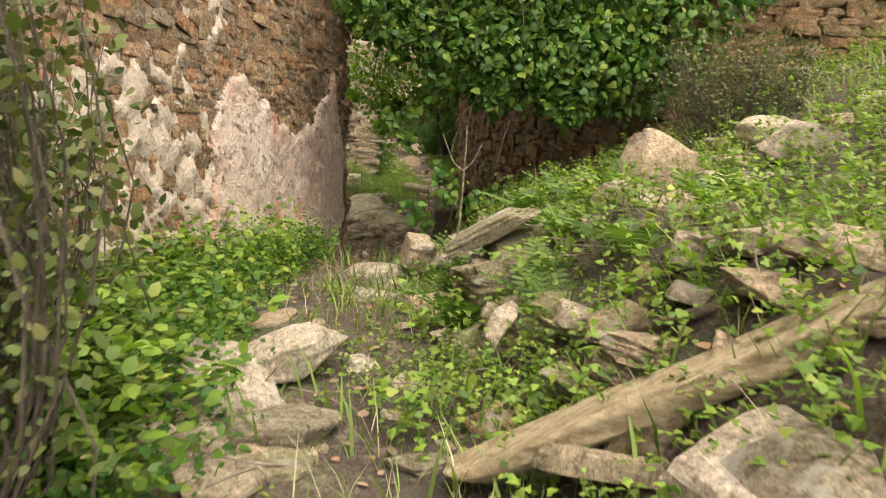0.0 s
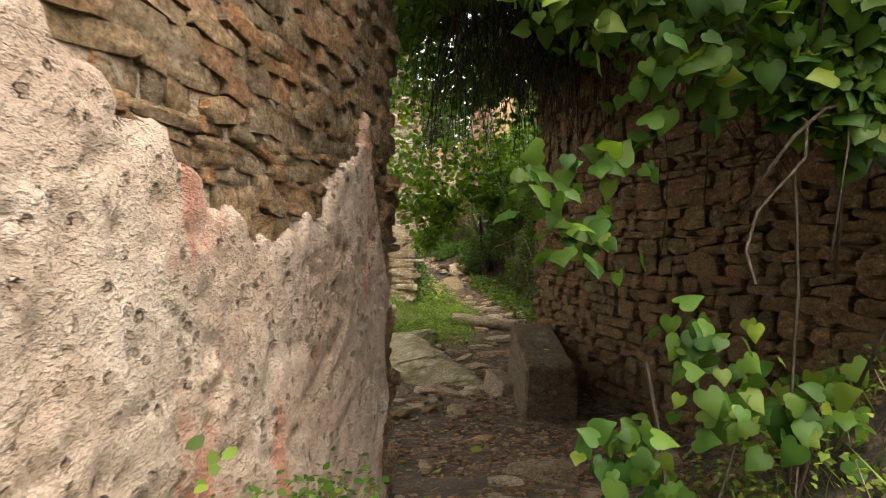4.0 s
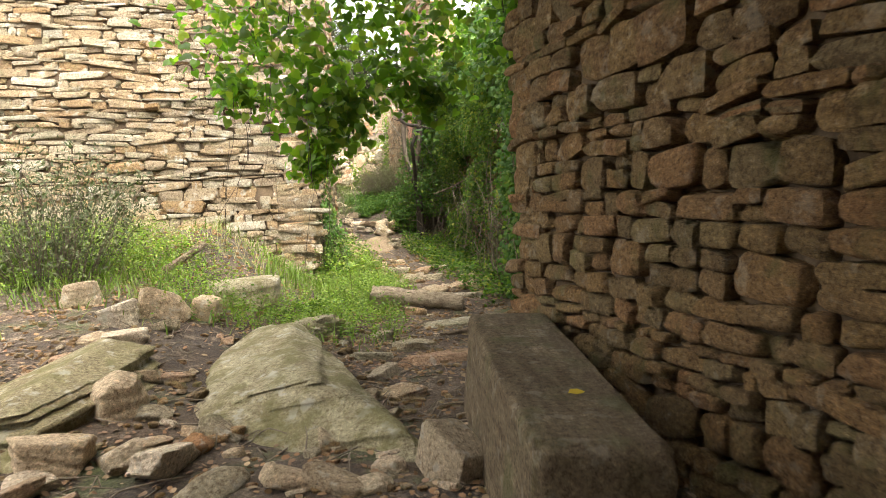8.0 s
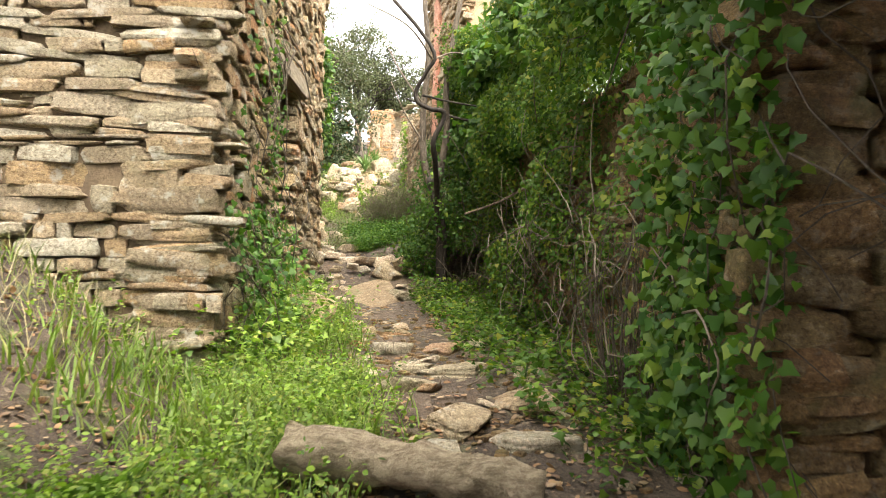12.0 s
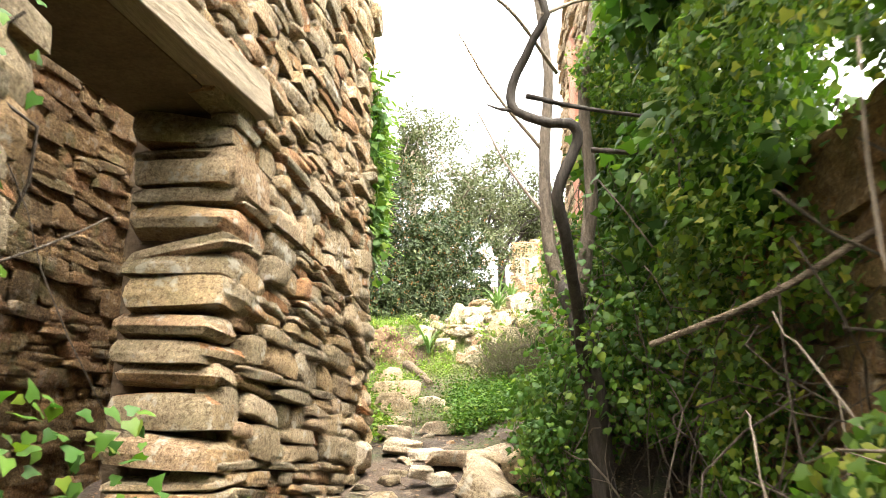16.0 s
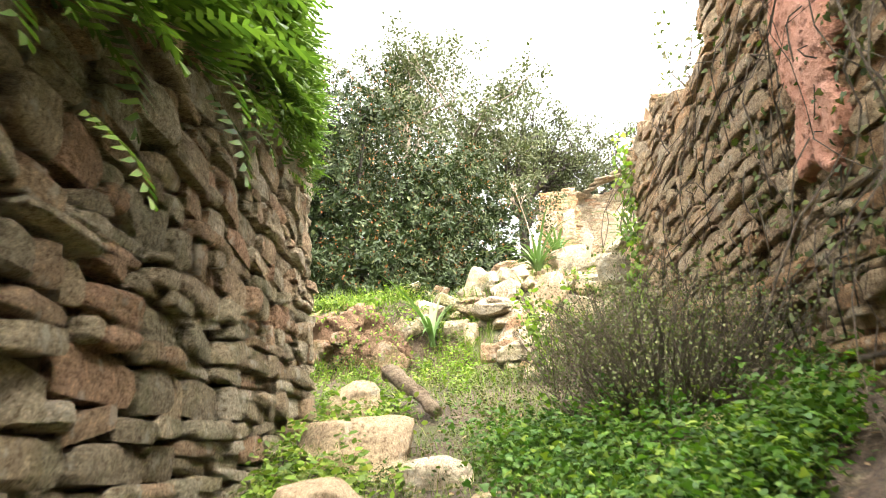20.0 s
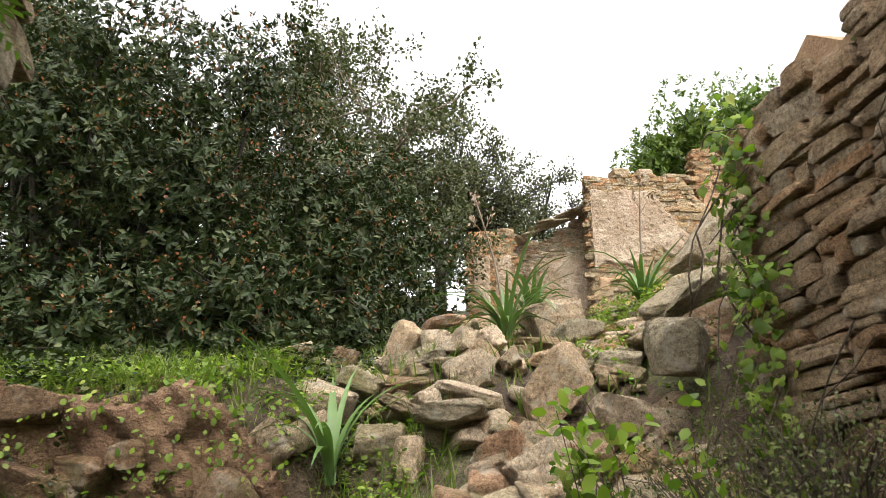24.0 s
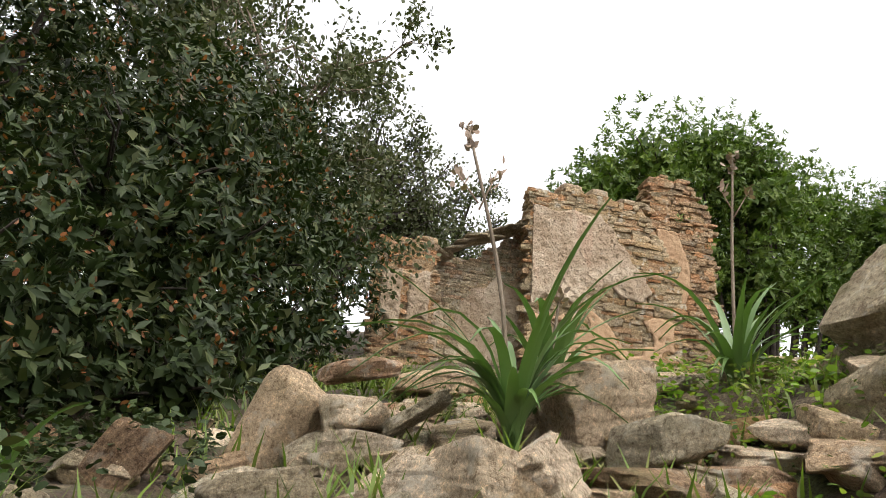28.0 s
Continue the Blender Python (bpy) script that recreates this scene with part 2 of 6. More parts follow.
M["dry"] = leaf_material("dry_grass", [(0.34, 0.27, 0.14), (0.24, 0.19, 0.11), (0.40, 0.33, 0.20), (0.20, 0.2, 0.08)], 0.7, 0.2)
M["mastic"] = leaf_material("mastic_leaf", [(0.014, 0.024, 0.008), (0.024, 0.038, 0.012), (0.036, 0.052, 0.016), (0.018, 0.03, 0.010), (0.075, 0.085, 0.03)], 0.5, 0.1, 0.16)
M["oak"] = leaf_material("holm_oak_leaf", [(0.06, 0.07, 0.03), (0.085, 0.095, 0.045), (0.045, 0.055, 0.026), (0.12, 0.12, 0.06)], 0.6, 0.15, 0.15)
M["mound"] = leaf_material("mound_ivy_leaf", [(0.055, 0.095, 0.018), (0.085, 0.135, 0.026), (0.13, 0.175, 0.038), (0.035, 0.066, 0.014)], 0.5, 0.25, 0.18)
M["rust"] = leaf_material("rust_bud", [(0.20, 0.06, 0.02), (0.28, 0.10, 0.03), (0.16, 0.07, 0.03)], 0.6, 0.2)
M["litter"] = leaf_material("dead_leaf", [(0.20, 0.10, 0.05), (0.28, 0.16, 0.08), (0.14, 0.08, 0.05), (0.32, 0.22, 0.13)], 0.8, 0.1)
M["fern"] = leaf_material("fern_frond", [(0.06, 0.105, 0.02), (0.09, 0.145, 0.027), (0.125, 0.185, 0.035), (0.04, 0.08, 0.016)], 0.55, 0.36, 0.25)
M["strap"] = leaf_material("strap_leaf", [(0.06, 0.115, 0.03), (0.09, 0.155, 0.045), (0.12, 0.19, 0.06)], 0.42, 0.15, 0.3)
M["bramble"] = leaf_material("bramble_leaf", [(0.06, 0.08, 0.022), (0.095, 0.115, 0.026), (0.042, 0.06, 0.018), (0.13, 0.12, 0.042), (0.08, 0.105, 0.023)], 0.6, 0.25, 0.25)
M["bud"] = leaf_material("brown_bud", [(0.20, 0.13, 0.09), (0.30, 0.22, 0.17), (0.13, 0.09, 0.07)], 0.7, 0.1)
M["yellow"] = leaf_material("yellow_leaf", [(0.65, 0.42, 0.03), (0.7, 0.5, 0.05)], 0.5, 0.3)


def plaster_material(name="pink_lime_plaster", low=(0.56, 0.42, 0.32), high=(0.66, 0.55, 0.45), paint=0.6):
    """Pitted pinkish lime plaster with faded red paint."""
    m, n, l, p = shader(name)
    big, mid, fine = noise_tex(n, l, 1.6, 4), noise_tex(n, l, 7, 5, 0.7), noise_tex(n, l, 60, 4, 0.7)
    c = mix(n, l, step(n, l, big, 0.35, 0.7), low, high)
    c = mix(n, l, step(n, l, mid, 0.4, 0.7), mix(n, l, 0.5, c, (0.72, 0.66, 0.58), "MULTIPLY"), c)
    red = noise_tex(n, l, 2.3, 4, 0.6, (1, 1, 0.35))
    c = mix(n, l, step(n, l, red, 0.57, 0.66), c, mix(n, l, paint, c, (0.52, 0.16, 0.09)))
    c = mix(n, l, step(n, l, fine, 0.3, 0.55), mix(n, l, 0.5, c, (0.62, 0.55, 0.48), "MULTIPLY"), c)
    v = n.new("ShaderNodeTexVoronoi")
    v.inputs["Scale"].default_value = 13
    geo = n.new("ShaderNodeNewGeometry")
    l.new(geo.outputs["Position"], v.inputs["Vector"])
    pits = step(n, l, v.outputs["Distance"], 0.08, 0.3)
    c = mix(n, l, pits, mix(n, l, 0.7, c, (0.5, 0.42, 0.34), "MULTIPLY"), c)
    c = mix(n, l, step(n, l, noise_tex(n, l, 1.1, 5, 0.6), 0.55, 0.7), c, mix(n, l, 0.6, c, (0.55, 0.52, 0.47), "MULTIPLY"))
    l.new(c, p.inputs["Base Color"])
    p.inputs["Roughness"].default_value = 0.95
    nb = bump(n, l, pits, 1.0, 0.05)
    nb = bump(n, l, mid, 1.0, 0.11, nb)
    l.new(bump(n, l, fine, 1.0, 0.02, nb), p.inputs["Normal"])
    return m


def ground_material():
    m, n, l, p = shader("leaf_mould_soil")
    a, b, f = noise_tex(n, l, 0.9, 5), noise_tex(n, l, 7, 6, 0.7), noise_tex(n, l, 55, 5, 0.75)
    c = mix(n, l, step(n, l, a, 0.35, 0.65), (0.055, 0.036, 0.022), (0.115, 0.076, 0.045))
    c = mix(n, l, step(n, l, b, 0.52, 0.66), c, (0.22, 0.165, 0.11))
    c = mix(n, l, step(n, l, noise_tex(n, l, 1.7, 4), 0.52, 0.68), c, mix(n, l, 0.7, c, (0.09, 0.115, 0.03)))
    c = mix(n, l, step(n, l, f, 0.38, 0.6), mix(n, l, 0.9, c, (0.32, 0.28, 0.25), "MULTIPLY"), c)
    l.new(c, p.inputs["Base Color"])
    p.inputs["Roughness"].default_value = 0.95
    nb = bump(n, l, b, 1.0, 0.08)
    l.new(bump(n, l, f, 0.9, 0.02, nb), p.inputs["Normal"])
    return m


M["plaster"], M["soil"] = plaster_material(), ground_material()
M["salmon"] = plaster_material("salmon_plaster", (0.58, 0.27, 0.18), (0.62, 0.33, 0.24))
M["buff"] = plaster_material("buff_plaster", (0.38, 0.29, 0.20), (0.55, 0.46, 0.35), 0.1)

# ---- builders ----
rng = np.random.default_rng(7)


def mesh_of(name, verts, faces, material, smooth=True, sharp=None):
    me = bpy.data.meshes.new(name)
    verts = np.asarray(verts, np.float32)
    if isinstance(faces, np.ndarray):
        k = faces.shape[1]
        me.vertices.add(len(verts))
        me.vertices.foreach_set("co", verts.ravel())
        me.loops.add(faces.size)
        me.loops.foreach_set("vertex_index", faces.astype(np.int32).ravel())
        me.polygons.add(len(faces))
        me.polygons.foreach_set("loop_start", np.arange(0, faces.size, k, dtype=np.int32))
        me.update(calc_edges=True)
    else:
        me.from_pydata(verts.tolist(), [], faces)
    me.materials.append(material)
    me.polygons.foreach_set("use_smooth", np.full(len(me.polygons), smooth))
    if sharp:
        me.set_sharp_from_angle(angle=radians(sharp))
    me.update()
    return me


def piece(name, me, parent=None, label="", at=None):
    ob = new(name, me)
    if parent is not None:
        ob.parent = parent
    if at is not None:
        ob.matrix_basis = at
    if label:
        ob["label"] = label
    return ob


def empty(name, x, y, z, label, category, group="", kind=""):
    ob = new(name)
    ob.location, ob.empty_display_size = (x, y, z), 0.1
    bpy.context.view_layer.update()
    return tagged(ob, label, category, group, kind)


def smooth01(a, b, v):
    t = np.clip((np.asarray(v, float) - a) / (b - a), 0, 1)
    return t * t * (3 - 2 * t)


def rumple(x, y, s, amp):
    """Cheap smooth unevenness from a few sines."""
    return amp * (np.sin(x * s + 1.3 * np.sin(y * s * 0.7)) + np.sin(y * s * 1.3 + 2.1 * np.sin(x * s * 0.6 + 1)) + 0.6 * np.sin((x - y) * s * 2.3 + 0.7)) / 2.6


GY = [-300, -6, 0, 5, 8, 10, 12, 14, 18.8, 21, 25.8, 27.5, 29, 31.3, 34.9, 36.4, 38, 40, 46, 60, 120, 600]
GZ = [0.9, 0.9, 0.8, 0.75, 0.55, 0.2, 0.05, 0.05, 0.2, 0.45, 0.72, 0.92, 1.32, 1.7, 2.4, 2.72, 3.4, 4.05, 5.6, 9.0, 14, 14]


def ground_z(x, y, rough=True):
    x, y = np.asarray(x, float), np.asarray(y, float)
    z = np.interp(y, GY, GZ)
    z = z + 1.25 * smooth01(14, 22, y) * (1 - smooth01(22.5, 24, y)) * np.clip(0.55 * (-x - 0.3), 0, 0.75)
    z = z + (1 - smooth01(7.5, 9.5, y)) * (np.clip(0.9 * (x - 0.25), 0, 0.75) + np.clip(0.45 * (x - 1.4), 0, 2.2))
    terrace = smooth01(36.65, 37.2, y) * (1 - smooth01(-0.8, -0.25, x))
    z = np.maximum(z, z + terrace * (np.maximum(z, 3.72 + 0.12 * (y - 37.2)) - z))
    z = z + 0.3 * smooth01(36.35, 37.3, y) * (1 - smooth01(38.1, 39, y)) * np.exp(-(((x - 0.55) / 1.1) ** 2))
    z = z + smooth01(28, 31, y) * (1 - smooth01(38, 42, y)) * np.clip(0.32 * (x - 1.0), 0, 0.7)
    z = z + 0.4 * smooth01(37, 38.4, y) * (1 - smooth01(41, 44, y)) * np.exp(-((x - 0.9) / 1.3) ** 2)
    z = z + smooth01(36.2, 37.6, y) * (1 - smooth01(41, 45, y)) * np.clip(0.7 * (x - 1.9), 0, 0.5)
    if rough:
        z = z + rumple(x, y, 2.1, 0.035) + rumple(x + 3, y, 6.3, 0.014)
    return z


def spread(near0, near1, stepsize, far):
    mid = np.arange(near0, near1 + 1e-6, stepsize)
    out = np.geomspace(1, far, 14)
    return np.concatenate([near0 - out[::-1], mid, near1 + out])


xs, ys = spread(-9, 10, 0.16, 400), spread(-4, 50, 0.16, 500)
gx, gy = np.meshgrid(xs, ys)
gv = np.stack([gx, gy, ground_z(gx, gy)], -1).reshape(-1, 3)
idx = np.arange(len(gv)).reshape(gx.shape)
gf = np.stack([idx[:-1, :-1], idx[:-1, 1:], idx[1:, 1:], idx[1:, :-1]], -1).reshape(-1, 4)
ground = piece("ground", mesh_of("ground", gv, gf, M["soil"]))
tagged(ground, "dark soil path with leaf mould between ruined walls", "ground", kind="structure")


def rock_shape(seed, jitter=0.18, extra=5, soft=0.06, split=0, rough=0.02, square=False):
    """A unit stone: the hull of a shaken box, its edges worn, its faces uneven."""
    r = np.random.default_rng(seed)
    bm = bmesh.new()
    for sx in (-1, 1):
        for sy in (-1, 1):
            for sz in (-1, 1):
                c = np.array([sx, sy, sz]) * 0.5
                bm.verts.new(c - np.sign(c) * r.uniform(0, jitter * (2.2 if r.random() < 0.25 else 1), 3))
    for _ in range(extra):
        d = r.normal(size=3)
        d /= np.abs(d).max()
        bm.verts.new(d * r.uniform(0.44, 0.53))
    res = bmesh.ops.convex_hull(bm, input=bm.verts[:])
    gone = [q for q in res["geom_interior"] + res["geom_unused"] if isinstance(q, bmesh.types.BMVert)]
    bmesh.ops.delete(bm, geom=list(set(gone)), context="VERTS")
    bmesh.ops.dissolve_limit(bm, angle_limit=radians(9), verts=bm.verts[:], edges=bm.edges[:])
    bmesh.ops.bevel(bm, geom=bm.edges[:], offset=soft, segments=2 if soft > 0.05 else 1, profile=0.6, affect="EDGES", clamp_overlap=True)
    bmesh.ops.triangulate(bm, faces=bm.faces[:])
    for _ in range(split):
        bmesh.ops.subdivide_edges(bm, edges=[q for q in bm.edges if q.calc_length() > 0.14], cuts=1)
        bmesh.ops.triangulate(bm, faces=bm.faces[:])
    for p in bm.verts:
        q = p.co * 3.3 + Vector((seed, seed * 0.7, 0))
        p.co += Vector(noise.noise_vector(q)) * rough + Vector(noise.noise_vector(q * 3.1)) * rough * 0.6 + Vector(noise.noise_vector(q * 7.7)) * rough * 0.4
    v = np.array([p.co for p in bm.verts])
    v = (v - (v.max(0) + v.min(0)) / 2) / (v.max(0) - v.min(0))
    bm.verts.index_update()
    f = np.array([[q.index for q in t.verts] for t in bm.faces])
    bm.free()
    return v, f


def facet_rock(seed, n=8, chips=7, crisp=16, strata=0.02, rough=0.02, taper=0.25, dressed=False):
    """A unit stone cut by flat cleavage planes, its edges worn, with ledges along its layers. dressed: a building stone with a plain face."""
    r = np.random.default_rng(seed)
    t = np.tan(np.linspace(-1, 1, n + 1) * math.pi / 4)
    a, b = np.meshgrid(t, t, indexing="ij")
    one = np.ones_like(a)
    sides = ((a, b, one), (b, a, -one), (one, a, b), (-one, b, a), (b, one, a), (a, -one, b))
    pts = np.concatenate([np.stack(q, -1).reshape(-1, 3) for q in sides])
    ids = np.arange((n + 1) ** 2).reshape(n + 1, n + 1)
    quad = np.stack([ids[:-1, :-1], ids[1:, :-1], ids[1:, 1:], ids[:-1, 1:]], -1).reshape(-1, 4)
    faces = np.concatenate([quad + k * (n + 1) ** 2 for k in range(6)])
    _, first, back = np.unique(np.round(pts, 5), axis=0, return_index=True, return_inverse=True)
    pts, faces = pts[first], back.reshape(-1)[faces]
    d = pts / np.linalg.norm(pts, axis=1, keepdims=True)
    norms, offs = [], []
    for axis in range(3):
        for sign in (-1, 1):
            v = np.zeros(3)
            v[axis] = sign
            v += r.normal(scale=taper * (0.12 if dressed and axis == 1 else 0.5), size=3)
            norms.append(v / np.linalg.norm(v))
            offs.append(0.5 * (1.0 if dressed else r.uniform(0.82, 1.0)))
    for _ in range(chips):
        v = r.normal(size=3) * ([1, 0.3, 1] if dressed else [1, 1, 1])
        v /= np.linalg.norm(v)
        norms.append(v)
        offs.append(0.5 * np.abs(v).sum() * (r.uniform(0.72, 0.95) if dressed else r.uniform(0.6, 0.86)))
    q = np.maximum(d @ np.array(norms).T / np.array(offs), 0)
    v = d * ((q**crisp).sum(1) ** (-1 / crisp))[:, None]
    w = r.normal(scale=0.22, size=2)
    level = v[:, 2] + v[:, 0] * w[0] + v[:, 1] * w[1]
    table = r.normal(size=24)
    pos = np.clip((level + 0.7) * 15, 0, 22.9)
    ledge = table[pos.astype(int)] * 0.7 + np.interp(pos, np.arange(24), table) * 0.3
    v[:, :2] *= (1 + strata * ledge)[:, None]
    k = r.normal(scale=(4.0, 4.0, 6.0), size=(9, 3))
    ph = r.uniform(0, 6.28, 9)
    v = v * (1 + rough * (np.sin(v @ k.T + ph)).sum(1) / 3 + rough * 0.5 * np.sin(v @ (k[:4] * 3.1).T + ph[:4]).sum(1) / 2)[:, None]
    v = (v - (v.max(0) + v.min(0)) / 2) / (v.max(0) - v.min(0))
    tri = np.concatenate([faces[:, [0, 1, 2]], faces[:, [0, 2, 3]]])
    c = (v[tri[:, 1]] - v[tri[:, 0]])
    nrm = np.cross(c, v[tri[:, 2]] - v[tri[:, 0]])
    if (nrm * v[tri].mean(1)).sum() < 0:
        tri = tri[:, ::-1]
    return v, tri


SHAPES = [facet_rock(100 + k, 5, 5, 17, 0.012, 0.016, 0.16, True) for k in range(16)]
FLATS = [facet_rock(300 + k, 5, 4, 18, 0.016, 0.016, 0.14, True) for k in range(14)]
LUMPS = [facet_rock(700 + k, 6, 7, 9, 0.014, 0.03, 0.22, True) for k in range(18)]
ROCKS = [facet_rock(500 + k, 15, 10, 40, 0.02, 0.014, 0.48) for k in range(20)]
# plainer stones for the masonry that is not passed near
COARSE = {"stone": [facet_rock(100 + k, 3, 5, 17, 0.0, 0.016, 0.16, True) for k in range(16)], "flat": [facet_rock(300 + k, 3, 4, 18, 0.0, 0.016, 0.14, True) for k in range(14)], "lump": [facet_rock(700 + k, 3, 7, 9, 0.0, 0.03, 0.22, True) for k in range(18)]}
MESHES = {}


def shared(kind, k, key, sharp=32):
    tag = (kind, k, key)
    if tag not in MESHES:
        v, f = {"stone": SHAPES, "flat": FLATS, "rock": ROCKS, "lump": LUMPS}[kind][k]
        MESHES[tag] = mesh_of(kind, v, f, M[key], True, sharp)
    return MESHES[tag]


class Heap:
    """Collects many pieces into one mesh."""

    def __init__(self):
        self.v, self.f, self.n = [], [], 0

    def add(self, v, f):
        self.v.append(v)
        self.f.append(f + self.n)
        self.n += len(v)

    def mesh(self, name, material, smooth=True, sharp=None):
        return mesh_of(name, np.concatenate(self.v), np.concatenate(self.f), material, smooth, sharp)


def wall(name, p0, p1, top, key, back, label, thick=0.6, course=(0.07, 0.2), length=(0.14, 0.5), proud=0.07, near=(0, 99, 9), skip=None, seed=1, base=None, hide=None, limit=300, batter=0.0, slant=0.0, kinds=("stone",), gap=0.006, core=None, quoins=(), fit=(1.1, 1.22), tilt=0.05, corner=("flat", 0.3, 0.6, 0.42, 0.75)):
    """A rubble wall from p0 to p1, with its stones on the side to the left of that direction."""
    r = np.random.default_rng(seed)
    p0, p1 = np.array(p0, float), np.array(p1, float)
    run = np.linalg.norm(p1 - p0)
    d = (p1 - p0) / run
    out = np.array([-d[1], d[0]])
    ang = math.atan2(d[1], d[0])
    base = base or (lambda u: float(ground_z(*(p0 + d * u), False)) - 0.25)
    # the core, in strips along its length
    verts, faces = [], []
    us = np.linspace(0, run, max(2, int(run / 0.25) + 1))
    if skip is None:
        spans = [us]
    else:
        a, b, sill, head = skip
        spans = [us[us < a - 0.12].tolist() + [a - 0.12], [b + 0.12] + us[us > b + 0.12].tolist()]
    ends = [q[0] for q in quoins]
    us = np.clip(us, 0.14 if 0.0 in ends else 0, run - (0.14 if any(abs(q - run) < 0.15 for q in ends) else 0))
    if skip is None:
        spans = [us]
    inner = core if core is not None else proud * 0.5

    def slab(span, lo, hi):
        n0 = len(verts)
        for u in span:
            q = p0 + d * u
            zb, zt = lo(u), max(hi(u), lo(u) + 0.05)
            for off, z in ((-inner, zb), (-inner - batter * (zt - zb), zt), (-thick, zt), (-thick, zb)):
                e = q + out * off
                verts.append((e[0], e[1], z))
        for k in range(len(span) - 1):
            i = n0 + 4 * k
            for s in range(4):
                faces.append((i + s, i + (s + 1) % 4, i + 4 + (s + 1) % 4, i + 4 + s))
        faces.append((n0 + 3, n0 + 2, n0 + 1, n0))
        e = n0 + 4 * (len(span) - 1)
        faces.append((e, e + 1, e + 2, e + 3))

    for s in spans:
        slab(s, base, lambda u: top(u) - 0.03)
    if skip is not None:
        a, b, sill, head = skip
        slab([a - 0.12, (a + b) / 2, b + 0.12], lambda u: head, lambda u: top(u) - 0.03)
    w = piece(name, mesh_of(name, verts, faces, M[back], False))
    tagged(w, label, "wall", kind="structure")
    # the stones
    heap, made = Heap(), 0
    pool = {"stone": SHAPES, "flat": FLATS, "lump": LUMPS}
    z = min(base(u) for u in us) + 0.02 - abs(slant) * run / 2
    high = max(top(u) for u in us) + abs(slant) * run / 2
    rows = []
    while z < high:
        h = r.uniform(*course) * (1.35 if r.random() < 0.15 else 1)
        u = r.uniform(-0.3, 0)
        while u < run:
            ln = max(r.uniform(*length) * (0.6 if r.random() < 0.3 else 1), h * 0.9)
            c = u + ln / 2
            sub = [(0, h)] if (h < 0.13 or r.random() < 0.6) else [(0, h * 0.55), (h * 0.55, h * 0.45)]
            for dz, hh in sub:
                zz = z + dz + hh / 2 + 0.05 * math.sin(c * 0.9 + z * 0.7) + slant * (c - run / 2)
                ok = -0.1 < c < run + 0.1 and base(min(max(c, 0), run)) - 0.1 < zz < top(min(max(c, 0), run)) - hh * 0.3
                if ok and skip is not None and skip[0] + 0.03 < c + ln * 0.35 and c - ln * 0.35 < skip[1] - 0.03 and skip[2] < zz < skip[3]:
                    ok = False
                if ok and hide is not None and hide(c, zz):
                    ok = False
                if ok:
                    rows.append((c, zz, ln, hh))
            u += ln + gap
        z += h + gap * 0.4
    extra = []
    for end, side in quoins:
        z = base(end)
        while z < (skip[3] if skip is not None and end in skip[:2] else top(end)) - 0.05:
            hh, ln = r.uniform(max(course[0] * 1.2, 0.4 * course[1]), course[1] * 1.12), r.uniform(corner[1], corner[2])
            extra.append((end + side * (ln / 2 - r.uniform(0.03, 0.09)), z + hh / 2, ln, hh, thick * 0.98 if skip is not None and end in skip[:2] else min(thick * 0.96, r.uniform(corner[3], corner[4]))))
            z += hh * 0.97
    for c, zz, ln, hh, *deep in [q for q in rows] + extra:
        kind = kinds[r.integers(len(kinds))]
        k = int(r.integers(len(pool[kind])))
        depth = r.uniform(0.7, 1.25) * max(proud * 2.4, 0.14)
        jut = r.uniform(-0.4, 0.35) * proud
        if deep:
            depth, kind = deep[0], corner[0]
            k = int(r.integers(len(pool[kind])))
        q = p0 + d * c + out * (jut - depth / 2 + proud * 0.35 - batter * max(0, zz - base(min(max(c, 0), run))))
        turn = Euler((r.normal(0, 0.06), r.normal(0, tilt) - math.atan(slant), ang + r.normal(0, 0.07))).to_matrix().to_4x4()
        m = Matrix.Translation((q[0], q[1], zz)) @ turn @ Matrix.Diagonal((ln * (1 if r.random() < 0.5 else -1) * fit[0], depth, hh * fit[1], 1))
        if near[0] < c < near[1] and zz < near[2] and made < limit:
            piece("stone", shared(kind, k, key), w, at=m)
            made += 1
        else:
            v, f = COARSE[kind][k]
            heap.add(v @ np.array(m.to_3x3()).T + np.array(m.translation), f if m.determinant() > 0 else f[:, ::-1])
    if heap.n:
        rest = piece("masonry", heap.mesh("masonry", M[key + "_joined"], True, 32), w, "rubble masonry of small flat stones")
        rest["kind"] = "stuff"
    return w, p0, d, out


def tube(points, radii, sides=7, twist=0.0):
    """A tapered round limb through points."""
    pts = [Vector(p) for p in points]
    v, f = [], []
    side = None
    for k, p in enumerate(pts):
        a = (pts[min(k + 1, len(pts) - 1)] - pts[max(k - 1, 0)]).normalized()
        side = (a.orthogonal() if side is None else (side - a * side.dot(a))).normalized()
        other = a.cross(side)
        for s in range(sides):
            th = 2 * math.pi * s / sides + twist * k
            wob = 1 + 0.09 * math.sin(3 * th + k * 1.7)
            v.append(p + (side * math.cos(th) + other * math.sin(th)) * radii[k] * wob)
    for k in range(len(pts) - 1):
        for s in range(sides):
            a, b = k * sides + s, k * sides + (s + 1) % sides
            f.append((a, b, b + sides))
            f.append((a, b + sides, a + sides))
    c0, c1 = len(v), len(v) + 1
    v += [pts[0], pts[-1]]
    for s in range(sides):
        f.append((c0, (s + 1) % sides, s))
        e = (len(pts) - 1) * sides
        f.append((c1, e + s, e + (s + 1) % sides))
    return np.array([tuple(q) for q in v]), np.array(f)


